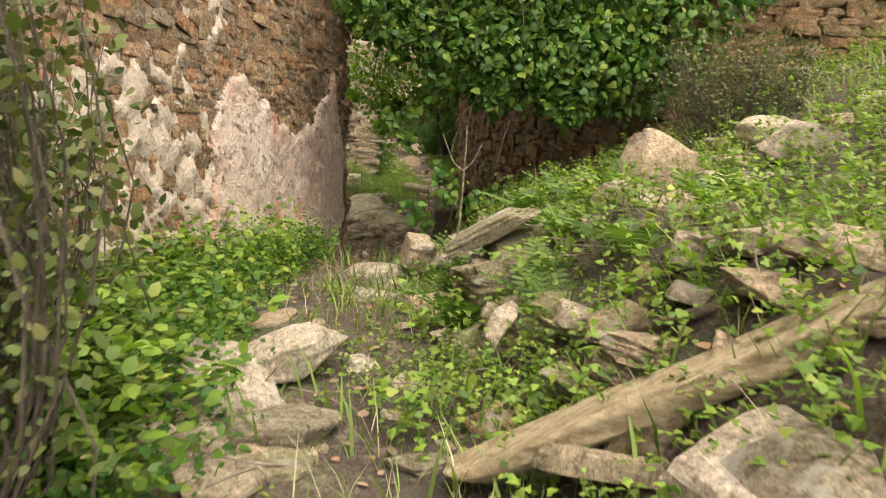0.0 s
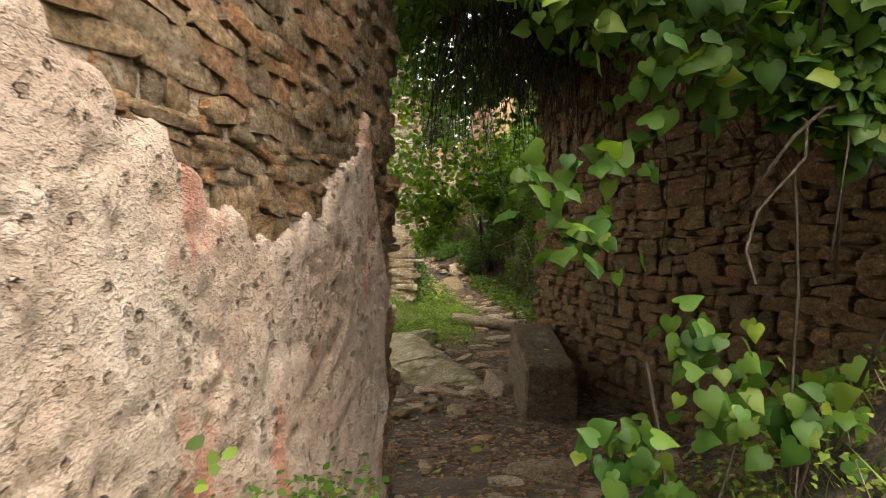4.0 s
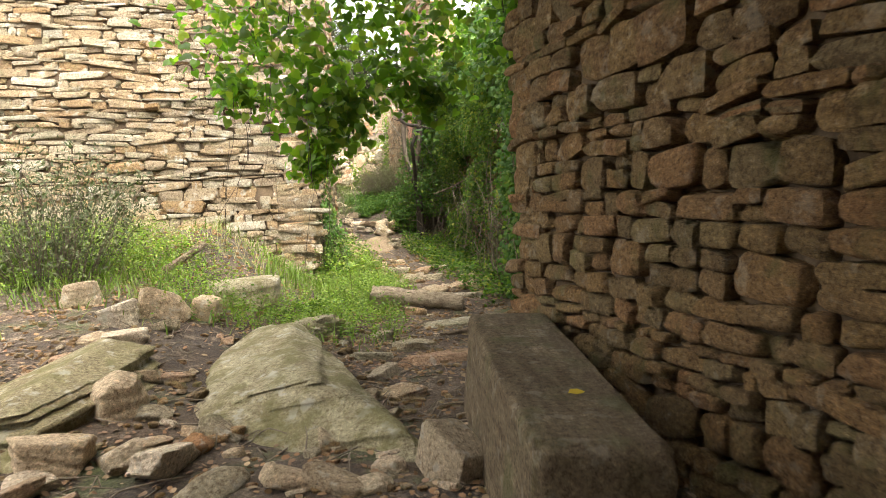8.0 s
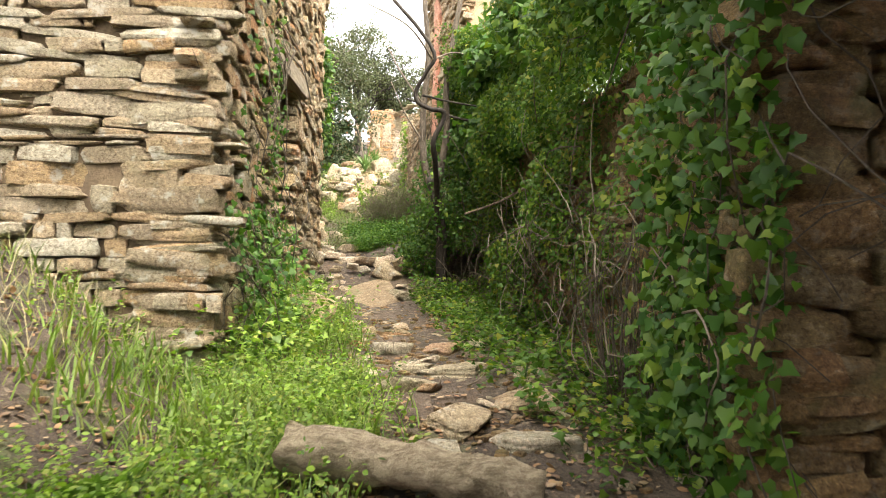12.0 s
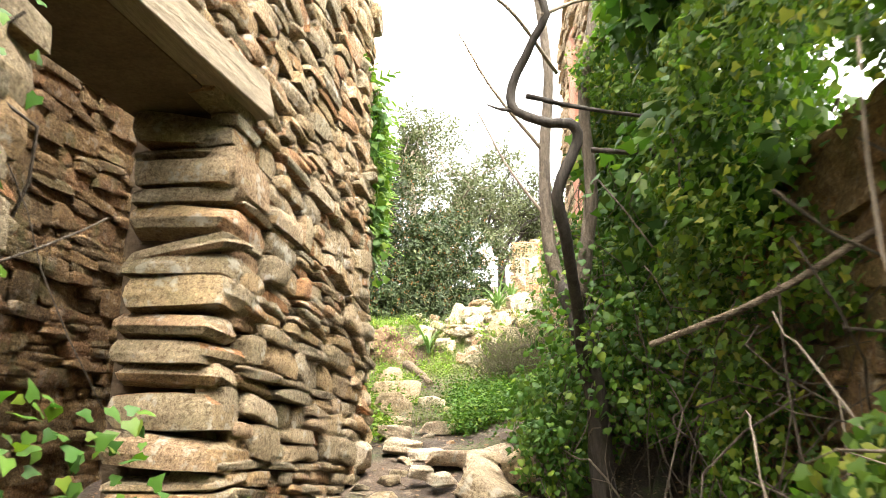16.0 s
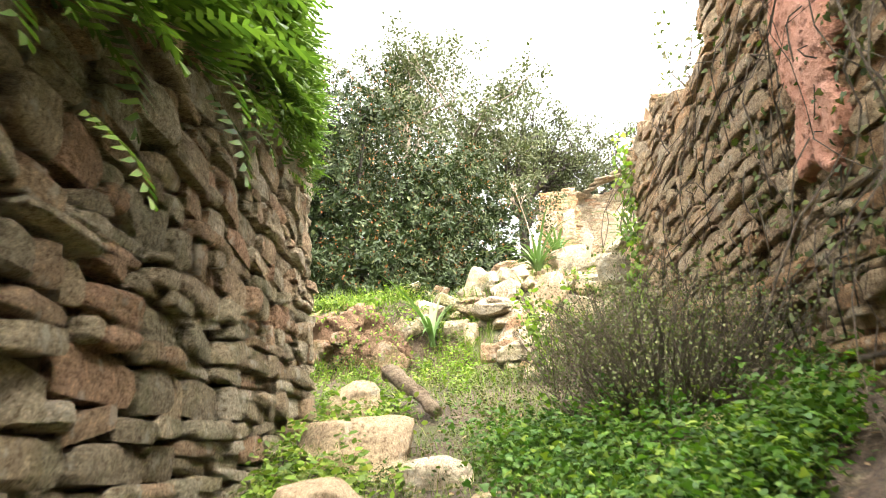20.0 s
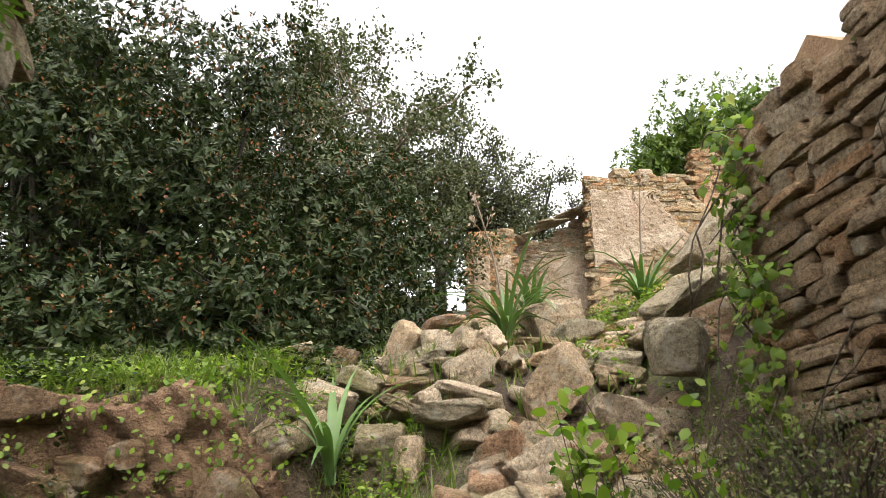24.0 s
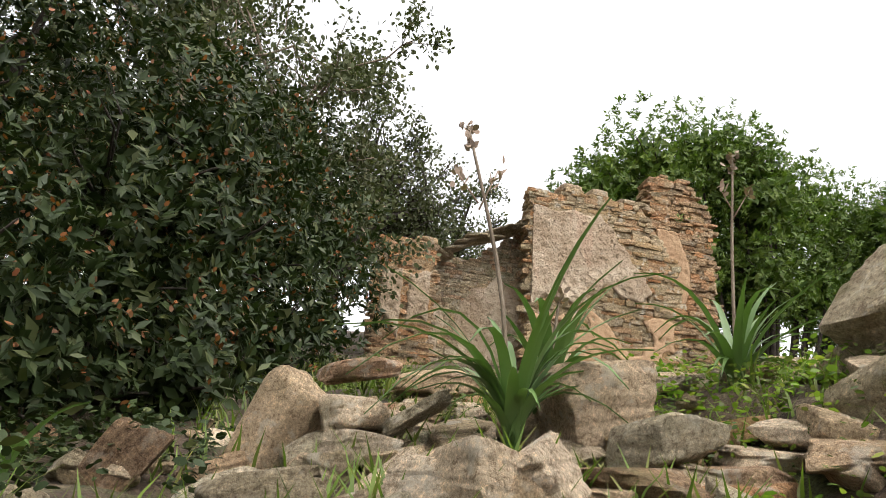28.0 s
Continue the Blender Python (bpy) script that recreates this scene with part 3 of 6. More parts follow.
def curve_points(points, n):
    """Catmull-Rom through points."""
    p = [Vector(q) for q in points]
    p = [p[0] * 2 - p[1]] + p + [p[-1] * 2 - p[-2]]
    out = []
    seg = len(p) - 3
    for k in range(n):
        t = k / (n - 1) * seg
        i = min(int(t), seg - 1)
        t -= i
        a, b, c, d = p[i : i + 4]
        out.append(0.5 * (2 * b + (c - a) * t + (2 * a - 5 * b + 4 * c - d) * t * t + (3 * b - a - 3 * c + d) * t**3))
    return out


IVY = (np.array([(0, 0, 0), (0, 0.5, 0.07), (0, 1.0, -0.08), (0.36, -0.14, 0.0), (0.52, 0.22, -0.06), (0.27, 0.52, 0.0), (-0.36, -0.14, 0.0), (-0.52, 0.22, -0.06), (-0.27, 0.52, 0.0)]), np.array([(0, 3, 4), (0, 4, 1), (1, 4, 5), (1, 5, 2), (0, 7, 6), (0, 1, 7), (1, 8, 7), (1, 2, 8)]))
HEART = (np.array([(0, 0, 0), (0, 0.35, 0.05), (0, 0.7, 0.03), (0, 1.02, -0.12), (0.2, -0.16, -0.02), (0.42, -0.1, -0.06), (0.53, 0.16, -0.12), (0.44, 0.42, -0.08), (0.24, 0.68, -0.06), (-0.2, -0.16, -0.02), (-0.42, -0.1, -0.06), (-0.53, 0.16, -0.12), (-0.44, 0.42, -0.08), (-0.24, 0.68, -0.06)]), np.array([(0, 4, 5), (0, 5, 6), (0, 6, 1), (1, 6, 7), (1, 7, 2), (2, 7, 8), (2, 8, 3), (0, 10, 9), (0, 11, 10), (0, 1, 11), (1, 12, 11), (1, 2, 12), (2, 13, 12), (2, 3, 13)]))
BLADE = (np.array([(-0.035, 0, 0), (0.035, 0, 0), (-0.028, 0.5, 0.06), (0.028, 0.5, 0.06), (0, 1.0, 0.3)]), np.array([(0, 1, 3), (0, 3, 2), (2, 3, 4)]))
LANCE = (np.array([(0, 0, 0), (0.16, 0.45, 0.05), (0, 0.5, -0.02), (-0.16, 0.45, 0.05), (0, 1.0, -0.03)]), np.array([(0, 1, 2), (0, 2, 3), (1, 4, 2), (2, 4, 3)]))
OVAL = (np.array([(0, 0, 0), (0.3, 0.3, 0.03), (0.26, 0.7, 0.02), (0, 1, -0.06), (-0.26, 0.7, 0.02), (-0.3, 0.3, 0.03)]), np.array([(0, 1, 5), (1, 2, 5), (2, 4, 5), (2, 3, 4)]))


def frond_template(pairs=9):
    v, f = [], []
    for k in range(pairs):
        t = (k + 0.5) / pairs
        w = 0.30 * math.sin(math.pi * min(1, t * 0.9 + 0.12)) ** 0.8
        y, z = t, 0.22 * t - 0.38 * t * t
        for s in (-1, 1):
            i = len(v)
            v += [(0, y - 0.03, z), (0, y + 0.035, z), (s * w * 0.6, y + 0.10, z - 0.02), (s * w, y + 0.09, z - 0.05)]
            f += [(i, i + 3, i + 2), (i, i + 2, i + 1)] if s > 0 else [(i, i + 2, i + 3), (i, i + 1, i + 2)]
    return np.array(v), np.array(f)


FROND = frond_template()


def unit(a):
    return a / np.maximum(np.linalg.norm(a, axis=-1, keepdims=True), 1e-9)


def scatter(heap, template, pos, face, tip, size, width=None):
    """Adds a copy of the template at each place, its front along face and its length along tip."""
    v, f = template
    y = unit(tip)
    z = unit(face - (face * y).sum(-1, keepdims=True) * y)
    x = np.cross(y, z)
    s = np.broadcast_to(np.asarray(size, float), (len(pos),))[:, None, None]
    w = 1.0 if width is None else width
    V = pos[:, None] + s * (v[None, :, :1] * w * x[:, None] + v[None, :, 1:2] * y[:, None] + v[None, :, 2:] * z[:, None])
    F = f[None] + (np.arange(len(pos)) * len(v))[:, None, None]
    heap.add(V.reshape(-1, 3), F.reshape(-1, 3))


def leaf_mass(heap, template, pos, out, size, r, droop=0.5, jitter=0.8):
    n = len(pos)
    face = unit(out + r.normal(scale=jitter, size=(n, 3)) + np.array([0, 0, 0.35]))
    tip = r.normal(size=(n, 3)) * 0.8 + np.array([0, 0, -droop]) + out * 0.35
    scatter(heap, template, pos, face, tip, size * r.uniform(0.6, 1.3, n))


def greenery(name, heap, material, label, category, parent=None):
    ob = piece(name, heap.mesh(name, M[material]), parent, label if parent is not None else "")
    if parent is None:
        tagged(ob, label, category, kind="stuff")
    else:
        ob["kind"] = "stuff"
    return ob

# ---- walls ----
PLASTER_Y = [6.2, 6.32, 6.65, 7.0, 7.44, 7.9, 8.3, 8.9, 9.25, 9.41, 9.55, 9.8]
PLASTER_Z = [1.2, 1.9, 2.42, 2.36, 2.15, 1.93, 1.88, 2.2, 2.45, 2.7, 2.2, 1.7]


def pl_y(u):
    return 10.0 - 0.970 * u


def plastered(u, z):
    y = pl_y(u)
    return 6.2 < y < 9.8 and z < np.interp(y, PLASTER_Y, PLASTER_Z) - 0.05


pl, pl0, pld, plo = wall("wall_plastered", (-0.72, 10.0), (-3.5, -1.0), lambda u: 6.0, "schist", "joint", "stone house wall with pink lime plaster peeling off its masonry", 2.4, (0.03, 0.1), (0.07, 0.36), 0.04, (0, 6.5, 3.6), seed=11, hide=plastered, kinds=("flat", "stone", "flat"), core=0.014, gap=0.008, fit=(1.05, 1.22), tilt=0.1)


def skin(name, parent, p0, d, out, u0, u1, z0, z1, inside, material, proud, cell=0.03, label="", wave=0.014):
    """A sheet of render on a wall, with a broken edge and real thickness."""
    nu, nz = int((u1 - u0) / cell) + 1, int((z1 - z0) / cell) + 1
    uu, zz = np.meshgrid(np.linspace(u0, u1, nu), np.linspace(z0, z1, nz), indexing="ij")
    uu = uu + rumple(zz, uu, 23, 0.012)
    zz = zz + rumple(uu, zz, 27, 0.012)
    h = proud + rumple(uu, zz, 3.1, wave) + rumple(zz, uu, 11, wave * 0.45) + (rumple(uu + 3, zz, 17, wave * 0.9) + rumple(zz, uu + 1, 29, wave * 0.5) if wave > 0.014 else 0)
    r = np.random.default_rng(17)
    for _ in range(int(260 * (u1 - u0) * (z1 - z0) / 4)):
        cu, cz, cr = r.uniform(u0, u1), r.uniform(z0, z1), r.uniform(0.012, 0.04)
        h = h - 0.024 * np.exp(-((uu - cu) ** 2 + (zz - cz) ** 2) / cr**2)
    h = h + r.normal(scale=0.0035, size=h.shape)
    keep = np.array([[inside(uu[i, j], zz[i, j]) for j in range(nz)] for i in range(nu)])
    soft = keep.astype(float)
    for _ in range(4):
        pad = np.pad(soft, 1, mode="edge")
        soft = (pad[:-2, 1:-1] + pad[2:, 1:-1] + pad[1:-1, :-2] + pad[1:-1, 2:] + pad[1:-1, 1:-1]) / 5
    h = h - (proud + 0.02) * (1 - smooth01(0.35, 0.95, soft))
    front = np.stack([p0[0] + d[0] * uu + out[0] * h, p0[1] + d[1] * uu + out[1] * h, zz], -1)
    back = np.stack([p0[0] + d[0] * uu - out[0] * 0.02, p0[1] + d[1] * uu - out[1] * 0.02, zz], -1)
    n = nu * nz
    ids = np.arange(n).reshape(nu, nz)
    cellk = keep[:-1, :-1] & keep[1:, :-1] & keep[:-1, 1:] & keep[1:, 1:]
    faces = []
    for i in range(nu - 1):
        for j in range(nz - 1):
            if not cellk[i, j]:
                continue
            a, b, c, e = ids[i, j], ids[i, j + 1], ids[i + 1, j + 1], ids[i + 1, j]
            faces.append((a, b, c, e))
            for (p, q), (di, dj) in (((a, b), (-1, 0)), ((b, c), (0, 1)), ((c, e), (1, 0)), ((e, a), (0, -1))):
                ii, jj = i + di, j + dj
                if not (0 <= ii < nu - 1 and 0 <= jj < nz - 1 and cellk[ii, jj]):
                    faces.append((q, p, p + n, q + n))
    v = np.concatenate([front.reshape(-1, 3), back.reshape(-1, 3)])
    return piece(name, mesh_of(name, v, faces, M[material], True, 50), parent, label)


skin("plaster", pl, pl0, pld, plo, 0.2, 3.95, 0.0, 2.8, lambda u, z: z < np.interp(pl_y(u), PLASTER_Y, PLASTER_Z) + 0.05 * math.sin(u * 19) * math.sin(u * 7 + 1) + 0.03 * math.sin(z * 31 + u * 13) and 6.22 + 0.12 * math.sin(z * 5) + 0.05 * math.sin(z * 21) < pl_y(u) < 9.78 + 0.06 * math.sin(z * 9), "plaster", 0.05, label="pitted pink lime plaster with faded red paint")


def smeared(u, z):
    y = pl_y(u)
    lump = rumple(u, z, 4.1, 0.8) + rumple(z + 2, u, 11, 0.6)
    if y > 6.32 + 0.1 * lump:
        return y < 6.9 and z > 2.42 and abs(y - 6.35 - 0.25 * (z - 2.4)) < 0.22 + 0.1 * lump
    return z < 2.25 + 0.45 * smooth01(5.2, 6.2, y) + 0.25 * lump and lump > -1.0 - 0.3 * (1.6 - z)


skin("mortar_render", pl, pl0, pld, plo, 3.15, 8.5, 0.5, 3.8, smeared, "mortar", 0.015, 0.034, label="coarse whitish mortar smeared between the stones", wave=0.028)
wall("wall_plastered_end", (-4.5, 11.0), (-0.92, 10.07), lambda u: 6.0, "schist", "mortar", "rough broken end of a stone house wall", 1.0, (0.06, 0.15), (0.12, 0.4), 0.08, (2, 9, 3.5), seed=12, kinds=("flat", "stone"), limit=120, quoins=((3.69, -1),))

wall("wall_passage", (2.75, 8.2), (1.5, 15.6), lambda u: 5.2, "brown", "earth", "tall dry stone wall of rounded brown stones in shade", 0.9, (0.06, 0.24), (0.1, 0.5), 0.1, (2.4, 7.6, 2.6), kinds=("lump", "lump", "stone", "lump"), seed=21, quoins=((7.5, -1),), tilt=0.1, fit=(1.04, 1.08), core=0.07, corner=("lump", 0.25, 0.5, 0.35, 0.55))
wall("wall_passage_end", (1.8, 15.6), (2.6, 15.6), lambda u: 5.2, "brown", "earth", "squared end of the dry stone wall", 0.5, (0.1, 0.22), (0.2, 0.5), 0.1, (0, 9, 3), seed=22, limit=60)
wall("wall_passage_front", (7.0, 8.2), (2.75, 8.2), lambda u: 4.4 + 0.2 * math.sin(u * 3), "brown", "earth", "dry stone wall overgrown with ivy", 0.8, (0.09, 0.24), (0.16, 0.6), 0.12, (0, 9, 0), seed=23)
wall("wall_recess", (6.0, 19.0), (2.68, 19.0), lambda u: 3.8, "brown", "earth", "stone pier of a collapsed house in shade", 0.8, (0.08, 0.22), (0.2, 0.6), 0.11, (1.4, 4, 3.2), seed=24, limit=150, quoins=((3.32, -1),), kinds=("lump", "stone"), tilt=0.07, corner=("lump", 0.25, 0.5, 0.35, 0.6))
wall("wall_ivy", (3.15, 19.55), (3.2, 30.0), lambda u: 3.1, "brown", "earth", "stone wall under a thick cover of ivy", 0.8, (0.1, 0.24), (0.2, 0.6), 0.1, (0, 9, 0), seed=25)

wall("wall_house_front", (-0.28, 21.55), (-9.5, 22.1), lambda u: 5.6, "cream", "earth", "sunlit house wall of flat layered stones", 0.9, (0.028, 0.15), (0.1, 0.85), 0.08, (0, 4.5, 4.0), fit=(1.02, 1.1), gap=0.008, core=0.035, seed=31, kinds=("flat", "flat", "stone"), quoins=((0.0, 1),), tilt=0.06, corner=("flat", 0.45, 0.85, 0.3, 0.5))
wall("wall_house_side", (0.12, 29.0), (-0.284, 21.78), lambda u: 7.0, "warm", "earth", "sunlit side wall of a stone house with a doorway", 0.75, (0.05, 0.23), (0.12, 0.62), 0.11, core=0.1, gap=0.016, fit=(0.99, 1.02), near=(0.0, 7.2, 3.9), skip=(2.95, 4.6, 0.5, 3.7), seed=32, kinds=("stone", "lump", "lump", "lump", "flat"), limit=330, quoins=((0.0, 1), (2.95, -1), (4.6, 1)), tilt=0.08, slant=0.11, corner=("lump", 0.35, 0.65, 0.42, 0.7))
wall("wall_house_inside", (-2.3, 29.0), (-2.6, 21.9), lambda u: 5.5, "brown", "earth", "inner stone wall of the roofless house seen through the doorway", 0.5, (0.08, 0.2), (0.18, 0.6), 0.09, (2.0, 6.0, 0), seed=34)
wall("wall_house_back", (-9.5, 22.1), (-9.5, 29.0), lambda u: 5.5, "warm", "earth", "back wall of the stone house", 0.5, (0.15, 0.3), (0.3, 0.8), 0.09, (0, 0, 0), seed=35)
wall("wall_house_end", (-9.5, 29.03), (-0.1, 29.0), lambda u: 7.0, "warm", "earth", "end of the stone house wall", 0.4, (0.08, 0.19), (0.16, 0.5), 0.09, (0, 9, 0), seed=33)
wall("wall_garden", (-1.13, 34.4), (-0.32, 29.05), lambda u: 5.2 + 0.15 * math.sin(u * 5), "grey", "earth", "rough stone wall with ferns hanging over its top", 0.8, (0.045, 0.2), (0.12, 0.55), 0.11, (0, 6, 4.6), kinds=("stone", "stone", "lump", "flat"), seed=41, slant=0.06, tilt=0.09, fit=(1.02, 1.04), gap=0.014, core=0.075, quoins=((0.0, 1),), corner=("lump", 0.2, 0.4, 0.3, 0.5))
wall("wall_garden_end", (-2.2, 34.42), (-1.3, 34.4), lambda u: 5.0, "grey", "clay", "end of the rough stone wall", 0.3, (0.07, 0.2), (0.13, 0.4), 0.08, (0, 9, 0), seed=42)


def pink_top(u):
    return float(np.interp(u, [0, 4.1, 4.3, 4.9, 5.5, 6.4, 7.1], [8.6, 8.3, 5.15, 5.0, 5.3, 5.55, 5.35])) + 0.08 * math.sin(u * 11)


r3, r30, r3d, r3o = wall("wall_terrace_house", (2.8, 29.5), (2.25, 36.6), pink_top, "bedded", "clay", "collapsing house wall of clay-bedded stones with pink plaster remnants", 0.8, (0.04, 0.2), (0.12, 0.62), 0.1, (3.0, 8, 7), seed=51, kinds=("stone", "flat", "flat"), quoins=((7.1, -1),), core=0.045, gap=0.014, tilt=0.06, slant=-0.06, fit=(1.0, 1.02), corner=("lump", 0.3, 0.7, 0.4, 0.7))
skin("pink_plaster", r3, r30, r3d, r3o, 1.9, 3.3, 3.2, 7.5, lambda u, z: z > 3.45 + 0.5 * abs(u - 2.6) + 0.06 * math.sin(u * 17) and abs(u - 2.6) < 0.32 + 0.05 * math.sin(z * 6) + 0.03 * math.sin(z * 17), "salmon", 0.07, label="remnant of salmon pink plaster")
wall("wall_terrace_house_end", (3.2, 36.62), (2.47, 36.6), lambda u: 5.3, "schist", "clay", "broken end of the house wall", 0.4, (0.06, 0.18), (0.15, 0.5), 0.09, (0, 9, 0), seed=52)

# ---- the ruin uphill ----
rp, rp0, rpd, rpo = wall("wall_ruin_pier", (2.1, 47.0), (1.2, 47.0), lambda u: 8.15, "schist", "mortar", "ruined stone pier with remains of pale plaster", 0.7, (0.04, 0.1), (0.12, 0.36), 0.06, (0, 2, 9), seed=61, kinds=("flat",), limit=80, quoins=((0.9, -1), (0.0, 1)))
skin("plaster", rp, rp0, rpd, rpo, 0.02, 0.88, 6.3, 7.8, lambda u, z: 6.5 + 0.2 * math.sin(u * 9) < z < 7.55 + 0.05 * math.sin(u * 15) and (u < 0.42 or u > 0.5), "buff", 0.06, label="remains of pale plaster")
wb, wb0, wbd, wbo = wall("wall_ruin_back", (4.3, 48.3), (1.6, 48.3), lambda u: 8.35 + max(0, 1.1 - u) * 0.75, "grey", "mortar", "back wall of the ruin with crumbling plaster", 0.5, (0.05, 0.12), (0.14, 0.4), 0.05, (0, 3, 0), seed=62, kinds=("flat",), core=0.02)
skin("plaster", wb, wb0, wbd, wbo, 0.1, 2.5, 6.0, 8.1, lambda u, z: z < 7.75 + 0.25 * math.sin(u * 3.1) + 0.08 * math.sin(u * 13) and abs(u - 1.55) > 0.13 + 0.06 * math.sin(z * 7), "buff", 0.05, label="crumbling grey-brown plaster")
rm, rm0, rmd, rmo = wall("wall_ruin", (7.25, 47.5), (4.15, 47.5), lambda u: 9.85 - 1.7 * max(0, 0.75 - u) - 0.12 * max(0, u - 2.2) + 0.06 * math.sin(u * 9), "warm", "clay", "roofless ruin wall with large plaster panel", 0.7, (0.04, 0.12), (0.12, 0.42), 0.07, (0, 4, 12), seed=63, kinds=("flat", "stone"), limit=260, quoins=((3.1, -1), (0.0, 1)))
skin("plaster", rm, rm0, rmd, rmo, 0.2, 3.1, 6.2, 9.6, lambda u, z: u > 0.55 + 0.75 * max(0, z - 8.0) + 0.05 * math.sin(z * 15) and z < 9.4 + 0.04 * math.sin(u * 9) and z > 7.75 - 0.3 * max(0, u - 1.6) + 0.12 * math.sin(u * 5) + 0.04 * math.sin(u * 14), "buff", 0.07, label="stained buff plaster panel")
skin("clay_render", rm, rm0, rmd, rmo, 0.1, 3.0, 5.6, 7.6, lambda u, z: z < 7.3 + 0.12 * math.sin(u * 4) and rumple(u, z, 4, 1) > -0.15, "clay", 0.05, label="rough earthen render")
rc, rc0, rcd, rco = wall("wall_ruin_chimney", (8.7, 48.4), (7.3, 48.4), lambda u: 11.0 - 1.9 * max(0, 0.5 - u) + 0.07 * math.sin(u * 12), "schist", "clay", "tall broken chimney pier of the ruin", 0.9, (0.04, 0.12), (0.12, 0.45), 0.1, (0, 3, 12), seed=64, kinds=("flat",), limit=120, quoins=((1.4, -1),))
skin("clay_render", rc, rc0, rcd, rco, 0.5, 1.35, 7.2, 9.9, lambda u, z: u > 0.75 + 0.2 * math.sin(z * 2) and z < 9.7, "clay", 0.09, label="tan earthen render")
ruin = [rp, wb, rm, rc]
r = np.random.default_rng(66)
for k in range(16):
    f = k / 15
    slate = piece("roof_slate", shared("flat", k % 12, "grey"), at=pose(1.3 + 2.9 * f, 47.9 + r.normal(0, 0.1), 8.2 + (0 if f < 0.35 else (f - 0.35) * 1.5) + r.normal(0, 0.02), r.normal(0, 4), -12 + r.normal(0, 6), r.normal(0, 20)) @ Matrix.Diagonal((0.5, 0.55, 0.05, 1)))
    ruin.append(slate)
    tagged(slate, "dark roof slate remaining on top of the ruin wall", "slate", "roof slates")
for x, z, w in ((5.0, 9.95, 0.45), (6.4, 9.8, 0.75), (5.6, 9.93, 0.4)):
    ruin.append(piece("cap_stone", shared("flat", 3, "pale"), at=pose(x, 47.75, z, 0, 3, 4) @ Matrix.Diagonal((w, 0.5, 0.16, 1))))
    tagged(ruin[-1], "pale loose stone on top of the ruin wall", "stone", "loose cap stones")

for ob in ruin:
    ob.location += Vector((0.15, 0.9, 0.15))

bank = skin("earth_bank", None, np.array([-0.62, 36.84]), np.array([-1.0, 0.0]), np.array([0.0, -1.0]), 0.0, 6.0, 2.4, 3.85, lambda u, z: z < 3.7 + 0.07 * math.sin(u * 4) + 0.04 * math.sin(u * 11) - 1.1 * max(0, 0.5 - u), "bank", 0.1, 0.05, wave=0.05)
tagged(bank, "reddish earth bank with embedded stones below the terrace", "bank", kind="structure")

# ---- stones on the ground ----
# the line walked
LANE_Y = [0, 2, 4, 6, 8, 10, 12, 14, 16, 18, 20, 22, 24, 26, 28, 30, 32, 34, 36]
LANE_X = [-0.37, -0.18, -0.51, -0.77, -0.58, -0.07, 0.51, 0.62, 0.87, 1.29, 1.8, 1.75, 1.34, 1.21, 1.02, 0.62, 0.16, 0.07, -0.06]


def rock(x, y, z, lx, ly, lz, rz=0, rx=0, ry=0, key="pale", k=None, name="rock", label="pale weathered rock lying on the slope", group="", category="rock"):
    k = int(rng.integers(len(ROCKS))) if k is None else k
    if name in ("stone", "broken_stone") and abs(x - np.interp(y, LANE_Y, LANE_X)) < 0.35:
        z -= 0.4 * lz
    ob = piece(name, shared("rock", k, key, 34), at=pose(x, y, z, rx, ry, rz) @ Matrix.Diagonal((lx, ly, lz, 1)))
    return tagged(ob, label, category, group)


def on(x, y):
    return float(ground_z(x, y))


def boulder(x, y, z, lx, ly, lz, rz, rx, ry, seed, label):
    v, f = facet_rock(seed, 40, 16, 60, 0.05, 0.035, 0.62)
    ob = piece("boulder", mesh_of("boulder", v, f, M["mossy"], True, 45), at=pose(x, y, z, rx, ry, rz) @ Matrix.Diagonal((lx, ly, lz, 1)))
    return tagged(ob, label, "boulder")


# block of stone beside the passage wall
bx = empty("stone_block", 1.02, 13.5, 0.0, "long squared dark stone block leaning by the wall", "stone block")
v, f = facet_rock(901, 22, 2, 40, 0.004, 0.012, 0.05)
piece("block", mesh_of("block", v, f, M["block"], True, 40), bx, at=pose(0.08, 0.42, 0.3, 3, 4, -7) @ Matrix.Diagonal((0.64, 2.75, 0.92, 1)))
boulder(-0.45, 15.9, 0.04, 1.7, 3.6, 0.8, 4, 5, -7, 911, "broad mossy flat boulder half sunk in the path edge")
boulder(-2.4, 15.9, 0.06, 1.9, 2.7, 0.75, -15, 5, -10, 912, "broad mossy flat boulder on the slope")
for x, y, sx, sy, sz, a in ((-1.72, 17.7, 0.55, 0.4, 0.4, 10), (-2.1, 17.4, 0.4, 0.35, 0.3, 50), (-1.35, 17.9, 0.35, 0.3, 0.35, 80), (-1.9, 16.9, 0.45, 0.3, 0.2, 20), (-1.5, 15.4, 0.45, 0.4, 0.4, 30), (-2.7, 18.2, 0.5, 0.5, 0.35, 0), (-1.0, 14.4, 0.5, 0.25, 0.2, 70), (-1.7, 14.6, 0.5, 0.4, 0.3, 15)):
    rock(x, y, on(x, y) + sz * 0.2, sx, sy, sz, a, rng.uniform(-12, 12), rng.uniform(-12, 12), "pale", group="loose rocks by the path", label="pale angular rock on bare soil")
rock(0.62, 14.0, 0.16, 0.3, 0.45, 0.35, 30, 25, 0, "pale", label="pale upright rock beside the stone block")
